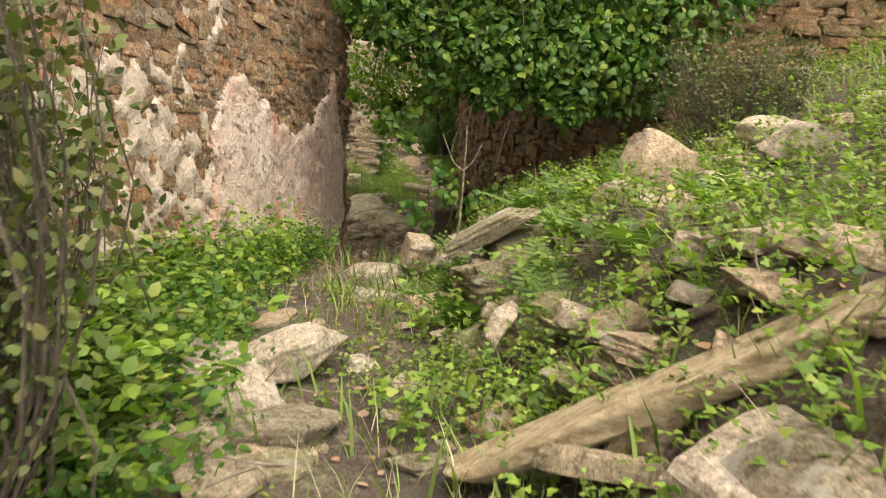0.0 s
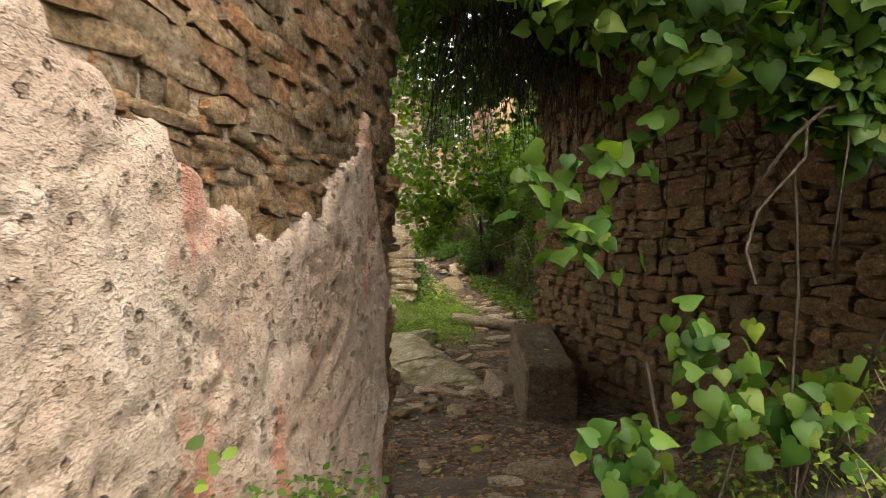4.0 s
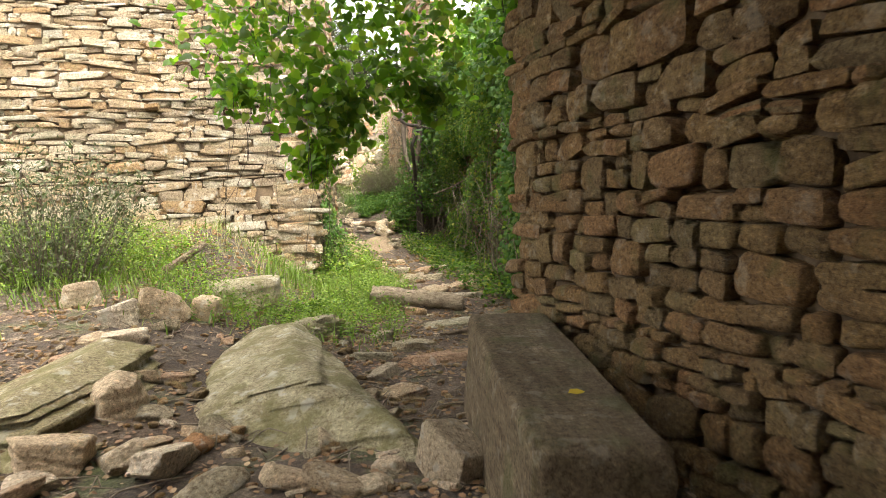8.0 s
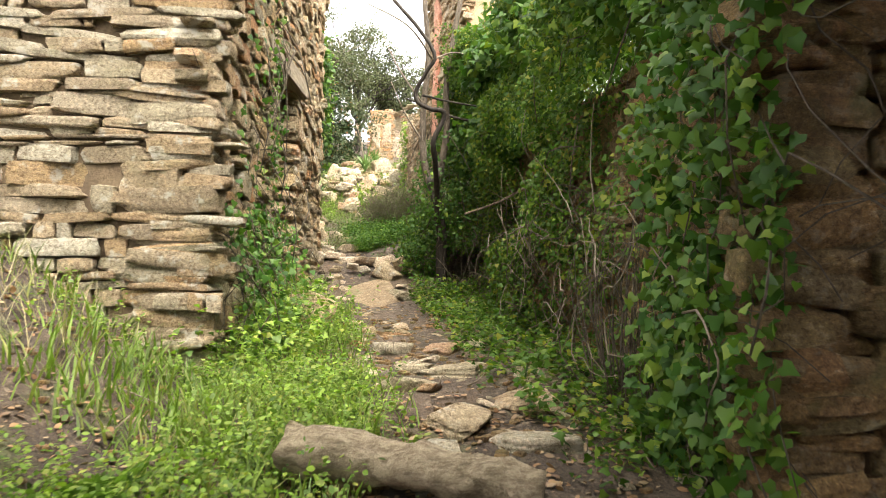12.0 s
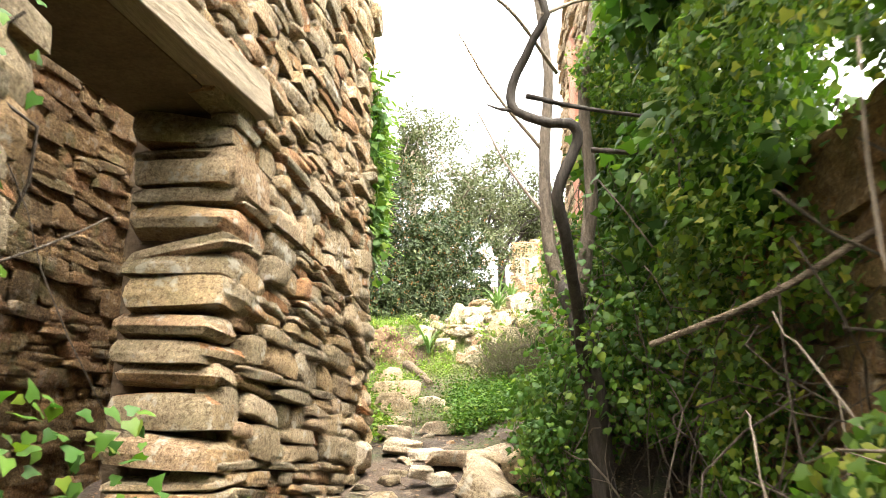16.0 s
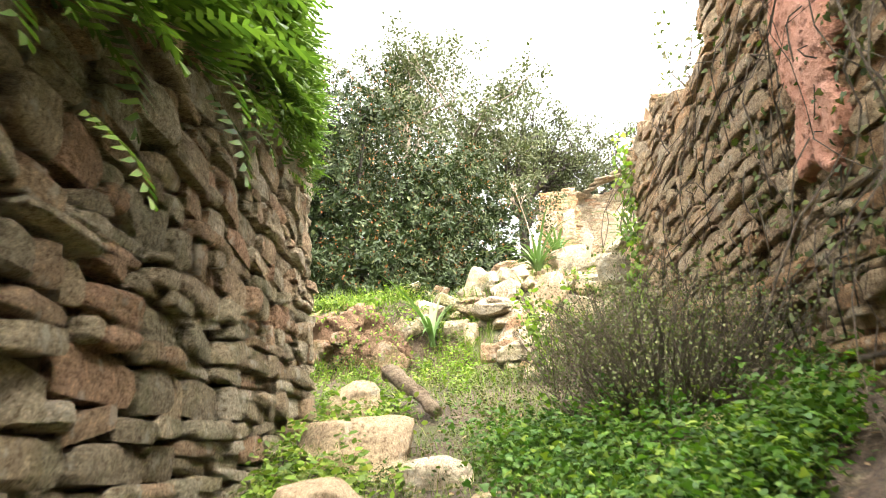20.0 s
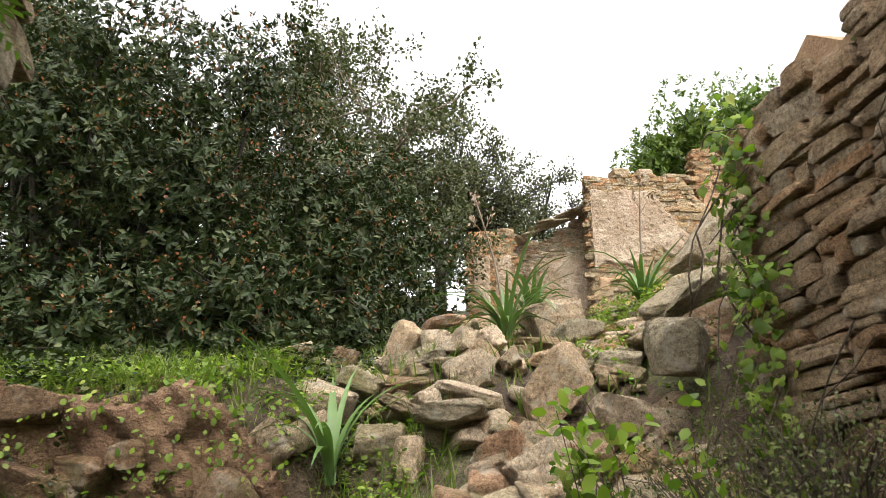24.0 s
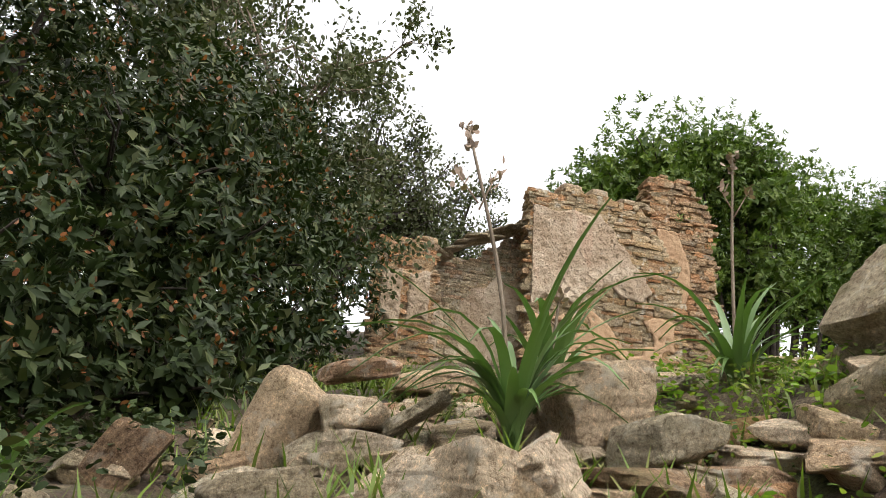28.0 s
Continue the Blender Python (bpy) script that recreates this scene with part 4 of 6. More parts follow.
rock(-1.05, 18.9, 0.58, 0.95, 0.7, 0.55, 20, 0, -8, "mossy", 9, "boulder", "moss-covered boulder in the grass bank", category="boulder")
rock(-0.2, 18.2, 0.3, 0.7, 0.6, 0.35, 50, 0, -8, "mossy", 11, "boulder", "moss-covered boulder in the grass bank", category="boulder")
for _ in range(26):
    x, y = rng.uniform(1.75, 4.2), rng.uniform(16.2, 18.8)
    s = rng.uniform(0.14, 0.4)
    rock(x, y, on(x, y) + s * 0.15, s * rng.uniform(1.0, 1.6), s, s * rng.uniform(0.4, 0.8), rng.uniform(0, 180), rng.normal(0, 14), rng.normal(0, 14), "brown", group="recess rubble", label="dark fallen stone in the shaded recess")
# stone slabs of the path
for x, y, sx, sy, sz, a in ((1.54, 18.6, 1.15, 0.35, 0.14, 5), (2.0, 20.9, 0.55, 0.5, 0.18, 20), (1.5, 20.5, 0.5, 0.4, 0.16, 50), (1.9, 20.2, 0.7, 0.4, 0.13, -10), (1.2, 21.3, 0.45, 0.35, 0.16, 15), (2.3, 21.6, 0.4, 0.4, 0.16, 70), (1.6, 21.9, 0.6, 0.4, 0.15, 0), (1.2, 22.8, 0.4, 0.35, 0.14, 30), (1.7, 23.0, 0.5, 0.35, 0.14, 65), (0.9, 17.4, 0.6, 0.35, 0.16, 12), (0.35, 17.0, 0.55, 0.3, 0.14, -8), (0.5, 15.6, 0.4, 0.3, 0.14, 40), (1.0, 16.6, 0.9, 0.28, 0.15, 8)):
    rock(x, y, on(x, y) + sz * 0.02, sx, sy, sz, a, rng.uniform(-7, 7), rng.uniform(-7, 7), "grey", group="path slabs", name="paving_slab", label="flat worn stone slab set in the path", category="slab")
rock(0.96, 27.1, 0.74, 1.3, 3.8, 0.44, 6, 9, 0, "bedrock", 3, "bedrock_slab", "long bare slab of bedrock in the path", category="bedrock")
rock(1.56, 27.0, 0.84, 0.5, 0.5, 0.26, 30, 0, 24, "grey", 7, label="flat stone beside the bedrock slab")
rock(1.36, 28.2, 1.16, 0.5, 0.45, 0.3, -20, 0, 24, "grey", 9, label="angular stone at the edge of the bedrock slab")
rock(0.3, 24.2, 0.84, 0.58, 0.45, 0.46, 20, 0, 0, "pale", 4, label="white rock in the grass by the house corner")
for x, y, z, sx, sy, sz, a, b in ((1.1, 28.95, 1.4, 0.74, 0.4, 0.15, 4, 3), (0.17, 28.7, 1.44, 0.3, 0.32, 0.26, 20, 24), (0.42, 29.5, 1.48, 0.4, 0.36, 0.18, -10, 5), (0.72, 29.3, 1.42, 0.44, 0.32, 0.13, 6, -4), (0.76, 28.5, 1.3, 0.22, 0.22, 0.13, 10, 4), (0.97, 28.35, 1.26, 0.24, 0.22, 0.13, -12, 6), (1.33, 28.5, 1.32, 0.4, 0.36, 0.22, 14, 22), (1.6, 28.45, 1.36, 0.28, 0.32, 0.3, 30, -16), (1.38, 29.3, 1.44, 0.36, 0.32, 0.15, -8, -10), (0.2, 30.2, 1.6, 0.4, 0.36, 0.2, 10, 4), (0.66, 30.6, 1.66, 0.46, 0.36, 0.16, -6, 3)):
    rock(x, y, z, sx, sy, sz, a, 0, b, "pale", group="step stones", label="angular stone forming a rough step in the path")
rock(-0.05, 31.3, 1.83, 0.5, 0.45, 0.6, 20, 8, 6, "pale", 6, label="upright brown rock beside the path")
rock(0.1, 31.0, 1.68, 0.35, 0.3, 0.25, 50, 0, 0, "pale", label="small rock beside the path")
rock(-0.72, 34.35, 2.44, 0.52, 0.42, 0.42, 25, 0, -15, "pale", 7, label="large whitish rock leaning below the bank")
rock(-0.35, 33.0, 2.1, 0.85, 0.55, 0.5, 10, 6, 0, "pale", 8, label="pale broken rock beside the path")
rock(0.25, 32.6, 1.95, 0.5, 0.4, 0.3, 10, 6, 0, "pale", label="pale broken rock beside the path")

# rubble heap below the ruin
HEAP = (
    ("pale", -0.04, 39.75, 4.32, 0.68, 0.34, 0.36, 62), ("pale", 0.32, 39.5, 4.45, 0.33, 0.21, 0.3, 8), ("pale", 1.59, 39.6, 4.58, 0.72, 0.46, 0.6, 5), ("clay_rock", 1.12, 38.5, 4.2, 0.7, 0.15, 0.42, 0), ("grey", 1.66, 39.1, 4.41, 0.5, 0.25, 0.4, 10),
    ("clay_rock", -0.65, 39.4, 4.12, 0.5, 0.22, 0.3, 55), ("grey", 0.44, 40.6, 4.8, 0.52, 0.15, 0.4, 12), ("pale", 0.86, 40.3, 4.73, 0.53, 0.18, 0.4, 3), ("pale", 1.63, 40.3, 4.9, 0.28, 0.22, 0.26, 0), ("grey", 0.6, 39.4, 4.46, 0.38, 0.08, 0.2, 35),
    ("pale", 3.14, 40.4, 4.9, 1.1, 0.17, 0.5, -2), ("grey", 2.68, 39.6, 4.57, 0.58, 0.17, 0.4, -8), ("grey", 3.58, 40.6, 5.12, 0.46, 0.27, 0.4, 0), ("pale", 2.2, 39.0, 4.34, 0.62, 0.18, 0.45, 0), ("grey", 2.62, 40.2, 4.86, 0.34, 0.2, 0.3, 20),
    ("grey", 0.2, 39.2, 4.17, 0.22, 0.2, 0.24, 0), ("grey", 0.48, 39.2, 4.22, 0.3, 0.15, 0.26, 10), ("pale", 0.75, 39.0, 4.24, 0.3, 0.15, 0.26, 0), ("pale", 0.4, 38.8, 4.14, 0.3, 0.15, 0.26, 40), ("grey", -1.34, 40.5, 4.24, 0.36, 0.17, 0.3, 0), ("grey", -1.53, 40.8, 4.32, 0.55, 0.18, 0.3, 0),
    ("pale", 0.37, 38.3, 4.0, 0.34, 0.22, 0.36, 15), ("pale", 0.57, 37.85, 3.9, 0.44, 0.3, 0.4, 20), ("grey", 0.86, 38.4, 4.02, 0.27, 0.18, 0.3, -15), ("pale", 0.15, 38.5, 4.03, 0.27, 0.14, 0.28, 0), ("clay_rock", 1.26, 38.1, 4.04, 0.38, 0.13, 0.3, -5), ("grey", 1.36, 38.6, 4.12, 0.36, 0.2, 0.34, 15), ("grey", 1.94, 38.9, 4.24, 0.4, 0.22, 0.4, -5),
    ("pale", 0.91, 37.95, 3.93, 0.22, 0.16, 0.22, 20), ("mossy", -0.29, 37.8, 3.79, 0.38, 0.24, 0.36, -20), ("grey", -0.03, 38.8, 4.06, 0.46, 0.24, 0.36, 5), ("pale", 0.68, 38.15, 4.0, 0.46, 0.3, 0.36, -25), ("pale", 0.53, 37.6, 3.72, 0.54, 0.13, 0.34, -18), ("clay_rock", 0.09, 37.9, 3.78, 0.42, 0.19, 0.34, 0),
    ("grey", 0.06, 37.4, 3.6, 0.4, 0.11, 0.3, -22), ("pale", 0.22, 37.4, 3.66, 0.22, 0.15, 0.22, 20), ("grey", 0.38, 37.1, 3.54, 0.5, 0.16, 0.34, 5), ("pale", 1.1, 37.45, 3.74, 0.76, 0.4, 0.42, 48), ("pale", -0.52, 37.4, 3.6, 0.42, 0.38, 0.4, -20), ("pale", 1.2, 38.0, 3.92, 0.45, 0.15, 0.34, 25),
    ("grey", 3.05, 38.95, 5.22, 0.8, 0.54, 0.7, 45), ("grey", 2.25, 38.0, 4.5, 0.52, 0.2, 0.6, 35), ("grey", 1.97, 37.25, 4.0, 0.46, 0.42, 0.45, 0), ("grey", 2.3, 37.7, 4.5, 0.6, 0.22, 0.5, 40), ("grey", 2.75, 38.8, 4.72, 0.8, 0.36, 0.6, 20), ("grey", 2.35, 37.75, 4.15, 0.6, 0.5, 0.5, 10), ("grey", 3.2, 39.2, 4.9, 0.8, 0.5, 0.7, 10),
    ("grey", 0.64, 36.55, 2.97, 0.46, 0.28, 0.36, 10), ("pale", 0.08, 37.0, 3.22, 0.22, 0.38, 0.24, 0), ("grey", 0.35, 36.65, 2.97, 0.24, 0.3, 0.24, 0), ("grey", -0.78, 37.0, 3.33, 0.38, 0.3, 0.3, 30), ("clay_rock", -0.87, 36.78, 2.98, 0.48, 0.56, 0.36, 15), ("clay_rock", -1.98, 37.35, 3.66, 0.72, 0.24, 0.45, 0), ("clay_rock", -1.5, 37.3, 3.7, 0.26, 0.2, 0.24, -30), ("clay_rock", -1.49, 36.76, 3.3, 0.32, 0.2, 0.2, 0), ("pale", 0.9, 36.9, 3.2, 0.5, 0.34, 0.4, 25), ("pale", 1.5, 37.2, 3.5, 0.5, 0.3, 0.4, -15), ("grey", 0.7, 37.1, 3.3, 0.4, 0.3, 0.4, 10), ("grey", -0.1, 37.25, 3.35, 0.36, 0.28, 0.34, 5))
for k, (key, x, y, z, sx, sz, sy, a) in enumerate(HEAP):
    rock(x, y, z, sx, sy, sz, (k * 37) % 25 - 12, (k * 53) % 17 - 8, -a, key, k % 20, group="rubble heap", label="angular weathered block in the rubble heap below the ruin" if key != "clay_rock" else "reddish brown block in the rubble below the ruin")
for _ in range(190):
    x, y = rng.normal(0.8, 0.75), rng.uniform(36.4, 41.0)
    if y < 36.9 and x < 0.5:
        continue
    if abs(x - np.interp(y, [34, 36, 37], [0.07, -0.06, 0.0])) < 0.5 and y < 37.2:
        continue
    s = rng.uniform(0.12, 0.3)
    rock(x, y, on(x, y) + s * rng.uniform(0.0, 0.3), s * rng.uniform(0.9, 1.8), s, s * rng.uniform(0.35, 0.75), rng.uniform(0, 180), rng.normal(0, 16), rng.normal(0, 16), ("pale", "warm", "pale", "grey")[int(rng.integers(4))], group="rubble heap", label="broken stone in the rubble heap", name="broken_stone", category="stone")
for _ in range(70):
    x, y = rng.uniform(1.5, 4.4), rng.uniform(37.6, 43.0)
    s = rng.uniform(0.2, 0.5)
    rock(x, y, on(x, y) + s * 0.1, s * rng.uniform(1.0, 1.8), s, s * rng.uniform(0.25, 0.5), rng.uniform(0, 180), rng.normal(0, 8), rng.normal(0, 8), ("pale", "grey", "warm")[int(rng.integers(3))], group="rubble heap", label="flat weathered stone on the slope below the ruin")
# earth bank: stones set in its face
for _ in range(30):
    x, z = rng.uniform(-4.4, -0.75), rng.uniform(2.7, 3.6)
    s = rng.uniform(0.12, 0.34)
    rock(x, 36.76 + rng.uniform(0.0, 0.08), z, s * rng.uniform(1.0, 1.9), s, s * rng.uniform(0.5, 1.0), rng.normal(0, 14), rng.normal(0, 12), rng.normal(0, 22), "clay_rock", group="bank stones", label="brown stone set in the earth bank")
# low rubble in front of the heap
for _ in range(70):
    x, y = rng.uniform(0.45, 1.9), rng.uniform(35.9, 37.3)
    if x < 0.75 and y < 36.4:
        continue
    s = rng.uniform(0.12, 0.3)
    rock(x, y, on(x, y) + s * 0.1, s * rng.uniform(1.0, 1.7), s, s * rng.uniform(0.5, 0.9), rng.uniform(0, 180), rng.normal(0, 18), rng.normal(0, 18), ("grey", "pale", "pale")[int(rng.integers(3))], group="rubble heap", label="broken stone in the rubble heap", name="broken_stone", category="stone")
# small stones strewn on the path
for _ in range(290):
    y = rng.uniform(0.8, 33)
    x0 = float(np.interp(y, [0, 6, 10, 15, 20, 25, 33], [-0.3, -0.6, 0.0, 0.5, 1.4, 1.0, 0.2]))
    x = x0 + rng.normal(0, 0.75)
    s = rng.choice([0.07, 0.1, 0.14, 0.22])
    rock(x, y, on(x, y) + s * 0.1, s * rng.uniform(1, 1.8), s, s * rng.uniform(0.3, 0.6), rng.uniform(0, 180), rng.normal(0, 10), rng.normal(0, 10), ("pale", "grey", "warm")[int(rng.integers(3))], group="small path stones", label="small flat stone on the soil path", name="stone", category="stone")
# broken stones strewn over the soil before the stone block
loose = np.random.default_rng(77)
for _ in range(120):
    x, y = loose.uniform(-2.6, 0.6), loose.uniform(12.6, 17.4)
    s = loose.choice([0.06, 0.08, 0.11, 0.16, 0.24])
    rock(x, y, on(x, y) + s * 0.1, s * loose.uniform(1, 1.9), s, s * loose.uniform(0.35, 0.7), loose.uniform(0, 180), loose.normal(0, 14), loose.normal(0, 14), ("grey", "grey", "brown", "pale")[int(loose.integers(4))], k=int(loose.integers(20)), group="broken stones", label="small broken stone lying on dark soil", name="broken_stone", category="stone")
# rocks of the first bank
for x, y, z, sx, sy, sz, a, b, c, key in ((0.8, 5.3, 1.2, 0.75, 0.5, 0.2, 30, 0, -20, "pale"), (0.75, 4.9, 1.05, 0.7, 0.5, 0.3, 30, 0, -12, "mossy"), (0.7, 4.2, 0.98, 0.7, 0.55, 0.36, 10, 0, -10, "mossy"), (0.3, 4.0, 0.85, 0.24, 0.2, 0.24, 10, 0, 10, "pale"), (1.2, 4.6, 1.3, 0.5, 0.4, 0.25, 60, 0, 10, "mossy"), (1.4, 5.9, 1.5, 0.4, 0.3, 0.3, 0, 0, 10, "pale"), (2.0, 5.8, 1.75, 0.5, 0.3, 0.2, 30, 0, 10, "pale"), (0.1, 5.0, 0.82, 0.3, 0.24, 0.16, 30, 0, 0, "pale"), (-0.2, 6.6, 0.7, 0.5, 0.3, 0.12, 10, 0, 0, "pale"), (0.1, 7.6, 0.6, 0.5, 0.35, 0.14, 70, 0, 0, "pale"), (0.3, 8.6, 0.45, 0.45, 0.35, 0.14, 20, 0, 0, "pale"), (-0.1, 9.4, 0.3, 0.6, 0.4, 0.16, 0, 0, 0, "grey"), (0.4, 10.4, 0.18, 0.6, 0.35, 0.16, 0, 0, 0, "grey"), (1.6, 5.2, 1.65, 0.7, 0.35, 0.5, 20, 0, 30, "pale"), (2.2, 4.6, 1.9, 0.55, 0.3, 0.3, -20, 0, 20, "pale"), (2.4, 5.4, 2.0, 0.4, 0.3, 0.25, 0, 0, 0, "pale"), (-0.95, 3.4, 0.85, 0.5, 0.6, 0.35, 20, 0, 10, "pale"), (-0.7, 3.9, 0.88, 0.55, 0.3, 0.22, 20, 0, -10, "pale"), (-0.9, 2.4, 0.8, 0.5, 0.35, 0.15, 20, 0, 0, "pale"), (-1.15, 2.9, 0.8, 0.3, 0.3, 0.25, 0, 0, 0, "pale"), (0.35, 5.9, 0.95, 0.45, 0.4, 0.3, 0, 0, 20, "pale"), (3.0, 5.0, 2.15, 0.5, 0.4, 0.3, 30, 0, 0, "pale"), (2.8, 6.5, 2.05, 0.5, 0.4, 0.35, 30, 0, 0, "grey")):
    rock(x, y, z, sx, sy, sz, a, b, c, key, group="bank rocks", label="rock lying in greenery on the bank" if key == "pale" else "moss-covered rock on the bank")


for _ in range(110):
    x, y = rng.uniform(0.1, 4.5), rng.uniform(1.8, 7.8)
    s = rng.uniform(0.1, 0.3)
    rock(x, y, on(x, y) + s * 0.15, s * rng.uniform(1, 2), s, s * rng.uniform(0.25, 0.6), rng.uniform(0, 180), rng.normal(0, 18), rng.normal(0, 18), ("pale", "mossy", "pale", "grey")[int(rng.integers(4))], group="bank rocks", label="broken rock among herbs on the bank", name="stone", category="stone")


# tilted slabs and blocks about the start of the path
for x, y, z, sx, sy, sz, a, b, c, key in ((0.42, 5.1, 1.27, 0.68, 0.4, 0.13, -12, 0, -28, "mossy"), (0.5, 4.85, 1.0, 0.7, 0.5, 0.38, 10, 0, -14, "mossy"), (1.22, 4.85, 1.42, 0.46, 0.16, 0.4, -15, 14, 38, "pale"), (1.98, 5.1, 1.44, 0.5, 0.2, 0.16, -20, 0, 40, "warm"), (1.72, 4.6, 1.22, 0.34, 0.3, 0.32, 10, 0, 20, "pale"), (2.0, 4.6, 1.3, 0.24, 0.18, 0.13, 5, 0, 4, "pale"), (1.55, 3.3, 1.25, 0.7, 0.5, 0.3, 10, 0, -10, "warm"), (0.66, 2.0, 1.1, 0.42, 0.4, 0.24, 0, 0, -20, "grey"), (0.04, 6.5, 0.84, 0.3, 0.34, 0.36, 20, 0, 12, "pale"), (-0.37, 7.0, 0.68, 0.5, 0.3, 0.12, 10, 0, 0, "grey"), (1.05, 3.1, 1.5, 0.22, 0.16, 0.12, 10, 0, 0, "pale"), (0.98, 3.4, 1.42, 0.34, 0.2, 0.2, 60, 0, 20, "pale"), (-1.05, 4.9, 0.72, 0.5, 0.3, 0.13, 14, 0, -14, "pale"), (-1.2, 4.6, 0.6, 0.36, 0.4, 0.36, 40, 0, 30, "pale"), (-0.83, 4.8, 0.6, 0.46, 0.5, 0.3, -30, 8, -24, "pale"), (-0.72, 3.15, 0.82, 0.5, 0.3, 0.14, 4, 0, 0, "grey"), (-0.72, 2.9, 0.78, 0.42, 0.26, 0.12, 12, 0, 6, "mossy"), (-1.02, 3.0, 0.85, 0.32, 0.24, 0.2, 30, 0, 0, "pale"), (0.27, 3.95, 0.92, 0.26, 0.12, 0.3, 70, 30, 20, "pale"), (0.44, 5.2, 0.98, 0.16, 0.14, 0.18, 0, 0, 0, "pale"), (0.72, 5.15, 1.12, 0.75, 0.5, 0.3, 20, 0, -14, "mossy"), (0.62, 3.3, 1.12, 0.3, 0.2, 0.1, 20, 10, -24, "warm"), (0.5, 2.6, 1.02, 0.3, 0.2, 0.24, 50, 20, 0, "warm"), (0.62, 2.1, 1.06, 0.5, 0.4, 0.2, 10, 0, -20, "pale"), (0.3, 2.5, 0.92, 0.16, 0.4, 0.1, 60, 0, 20, "warm"), (0.42, 6.5, 0.92, 0.3, 0.3, 0.32, 20, 0, 10, "pale")):
    rock(x, y, z + (0.05 if x > 0 else -0.02), sx, sy, sz, a, b, c, key, group="bank rocks", label="tilted rock slab among herbs on the bank" if key != "mossy" else "moss-covered slab on the bank", name="slab", category="slab")


def limb(name, points, r0, r1, material, label, category, n=14, parent=None):
    pts = curve_points(points, n)
    rad = [r0 + (r1 - r0) * k / (n - 1) for k in range(n)]
    v, f = tube(pts, rad, 12)
    v = v + np.array([tuple(noise.noise_vector(Vector(q) * 6)) for q in v]) * 0.3 * max(r0, r1) + np.array([tuple(noise.noise_vector(Vector(q) * 19)) for q in v]) * 0.12 * max(r0, r1)
    ob = piece(name, mesh_of(name, v, f, M[material]), parent, label if parent is not None else "")
    return ob if parent is not None else tagged(ob, label, category)


limb("log", [(0.5, 19.65, 0.5), (0.9, 19.58, 0.44), (1.3, 19.44, 0.41), (1.72, 19.33, 0.36)], 0.13, 0.1, "drywood", "thick weathered log lying across the path", "log", 26)
limb("fallen_branch", [(1.15, 17.7, 0.22), (1.7, 17.95, 0.25), (2.2, 18.35, 0.3), (2.75, 18.8, 0.36)], 0.025, 0.045, "wood", "grey fallen branch beside the wall", "branch", 10)
limb("stake", [(-2.0, 18.9, 0.95), (-1.6, 19.46, 1.25)], 0.045, 0.035, "wood", "bleached stake leaning in the grass", "stake", 4)
limb("fallen_plank", [(-0.5, 34.9, 2.75), (-0.2, 34.5, 2.56), (0.05, 34.2, 2.35)], 0.085, 0.05, "wood", "split weathered beam end lying on the slope", "beam", 16)
v, f = facet_rock(960, 24, 3, 26, 0.02, 0.02, 0.06)
tagged(piece("beam", mesh_of("beam", v, f, M["palewood"], True, 40), at=look((0.79, 2.45, 1.33), (1.35, 2.26, 1.67)) @ Matrix.Diagonal((0.2, 0.11, 2.2, 1))), "long pale weathered beam lying on the bank", "beam")
limb("fallen_branch", [(0.45, 3.3, 1.08), (0.84, 2.95, 1.33), (1.3, 2.75, 1.6), (2.0, 2.6, 1.95)], 0.016, 0.035, "wood", "bare fallen branch on the bank", "branch", 10)
limb("stick", [(0.71, 36.5, 3.14), (0.82, 36.3, 2.97), (0.98, 36.0, 2.72)], 0.022, 0.026, "drywood", "bleached broken stick lying in the brush", "stick", 6)
stalk = limb("dead_stalk", [(0.36, 6.5, 0.9), (0.4, 6.5, 1.5), (0.42, 6.48, 2.0)], 0.012, 0.006, "drywood", "thin dry upright stalk beside the ivy", "stalk", 14)
for ex, ez in ((0.22, 1.92), (0.56, 1.86)):
    limb("twig", [(0.4, 6.5, 1.62), ((0.4 + ex) / 2, 6.5, 1.7), (ex, 6.5, ez)], 0.006, 0.004, "drywood", "", "twig", 8, stalk)

# doorway lintel of three old beams
for k, (dx, dz, w) in enumerate(((0.02, 0.0, 0.24), (-0.27, 0.02, 0.22), (-0.53, 0.0, 0.22))):
    q0, q1 = Vector((-0.3 + dx, 24.0, 3.72 + dz)), Vector((-0.04 + dx, 26.35, 3.72 + dz))
    v, f = rock_shape(950 + k, 0.03, 0, 0.03, 3, 0.012)
    mid = (q0 + q1) / 2
    ob = piece("lintel_beam", mesh_of("lintel_beam", v, f, M["beam"], True, 40), at=pose(mid[0], mid[1], mid[2] + 0.11, 0, 0, -6.3) @ Matrix.Diagonal((w, 2.4, 0.25, 1)))
    tagged(ob, "old cracked wooden lintel beam over the doorway", "beam", "doorway lintel beams")

# ---- plants ----


def sample(n, region, r):
    """n points on the ground where region(x, y) allows, and their heights."""
    x0, x1, y0, y1, allow = region
    xs, ys = np.zeros(0), np.zeros(0)
    while len(xs) < n:
        x, y = r.uniform(x0, x1, 4 * n), r.uniform(y0, y1, 4 * n)
        ok = r.random(4 * n) < allow(x, y)
        xs, ys = np.concatenate([xs, x[ok]]), np.concatenate([ys, y[ok]])
    xs, ys = xs[:n], ys[:n]
    return np.stack([xs, ys, ground_z(xs, ys)], -1)


def patchy(x, y, s=1.0, cut=0.0):
    return np.clip(0.5 + rumple(x, y, s, 0.9) - cut, 0, 1)


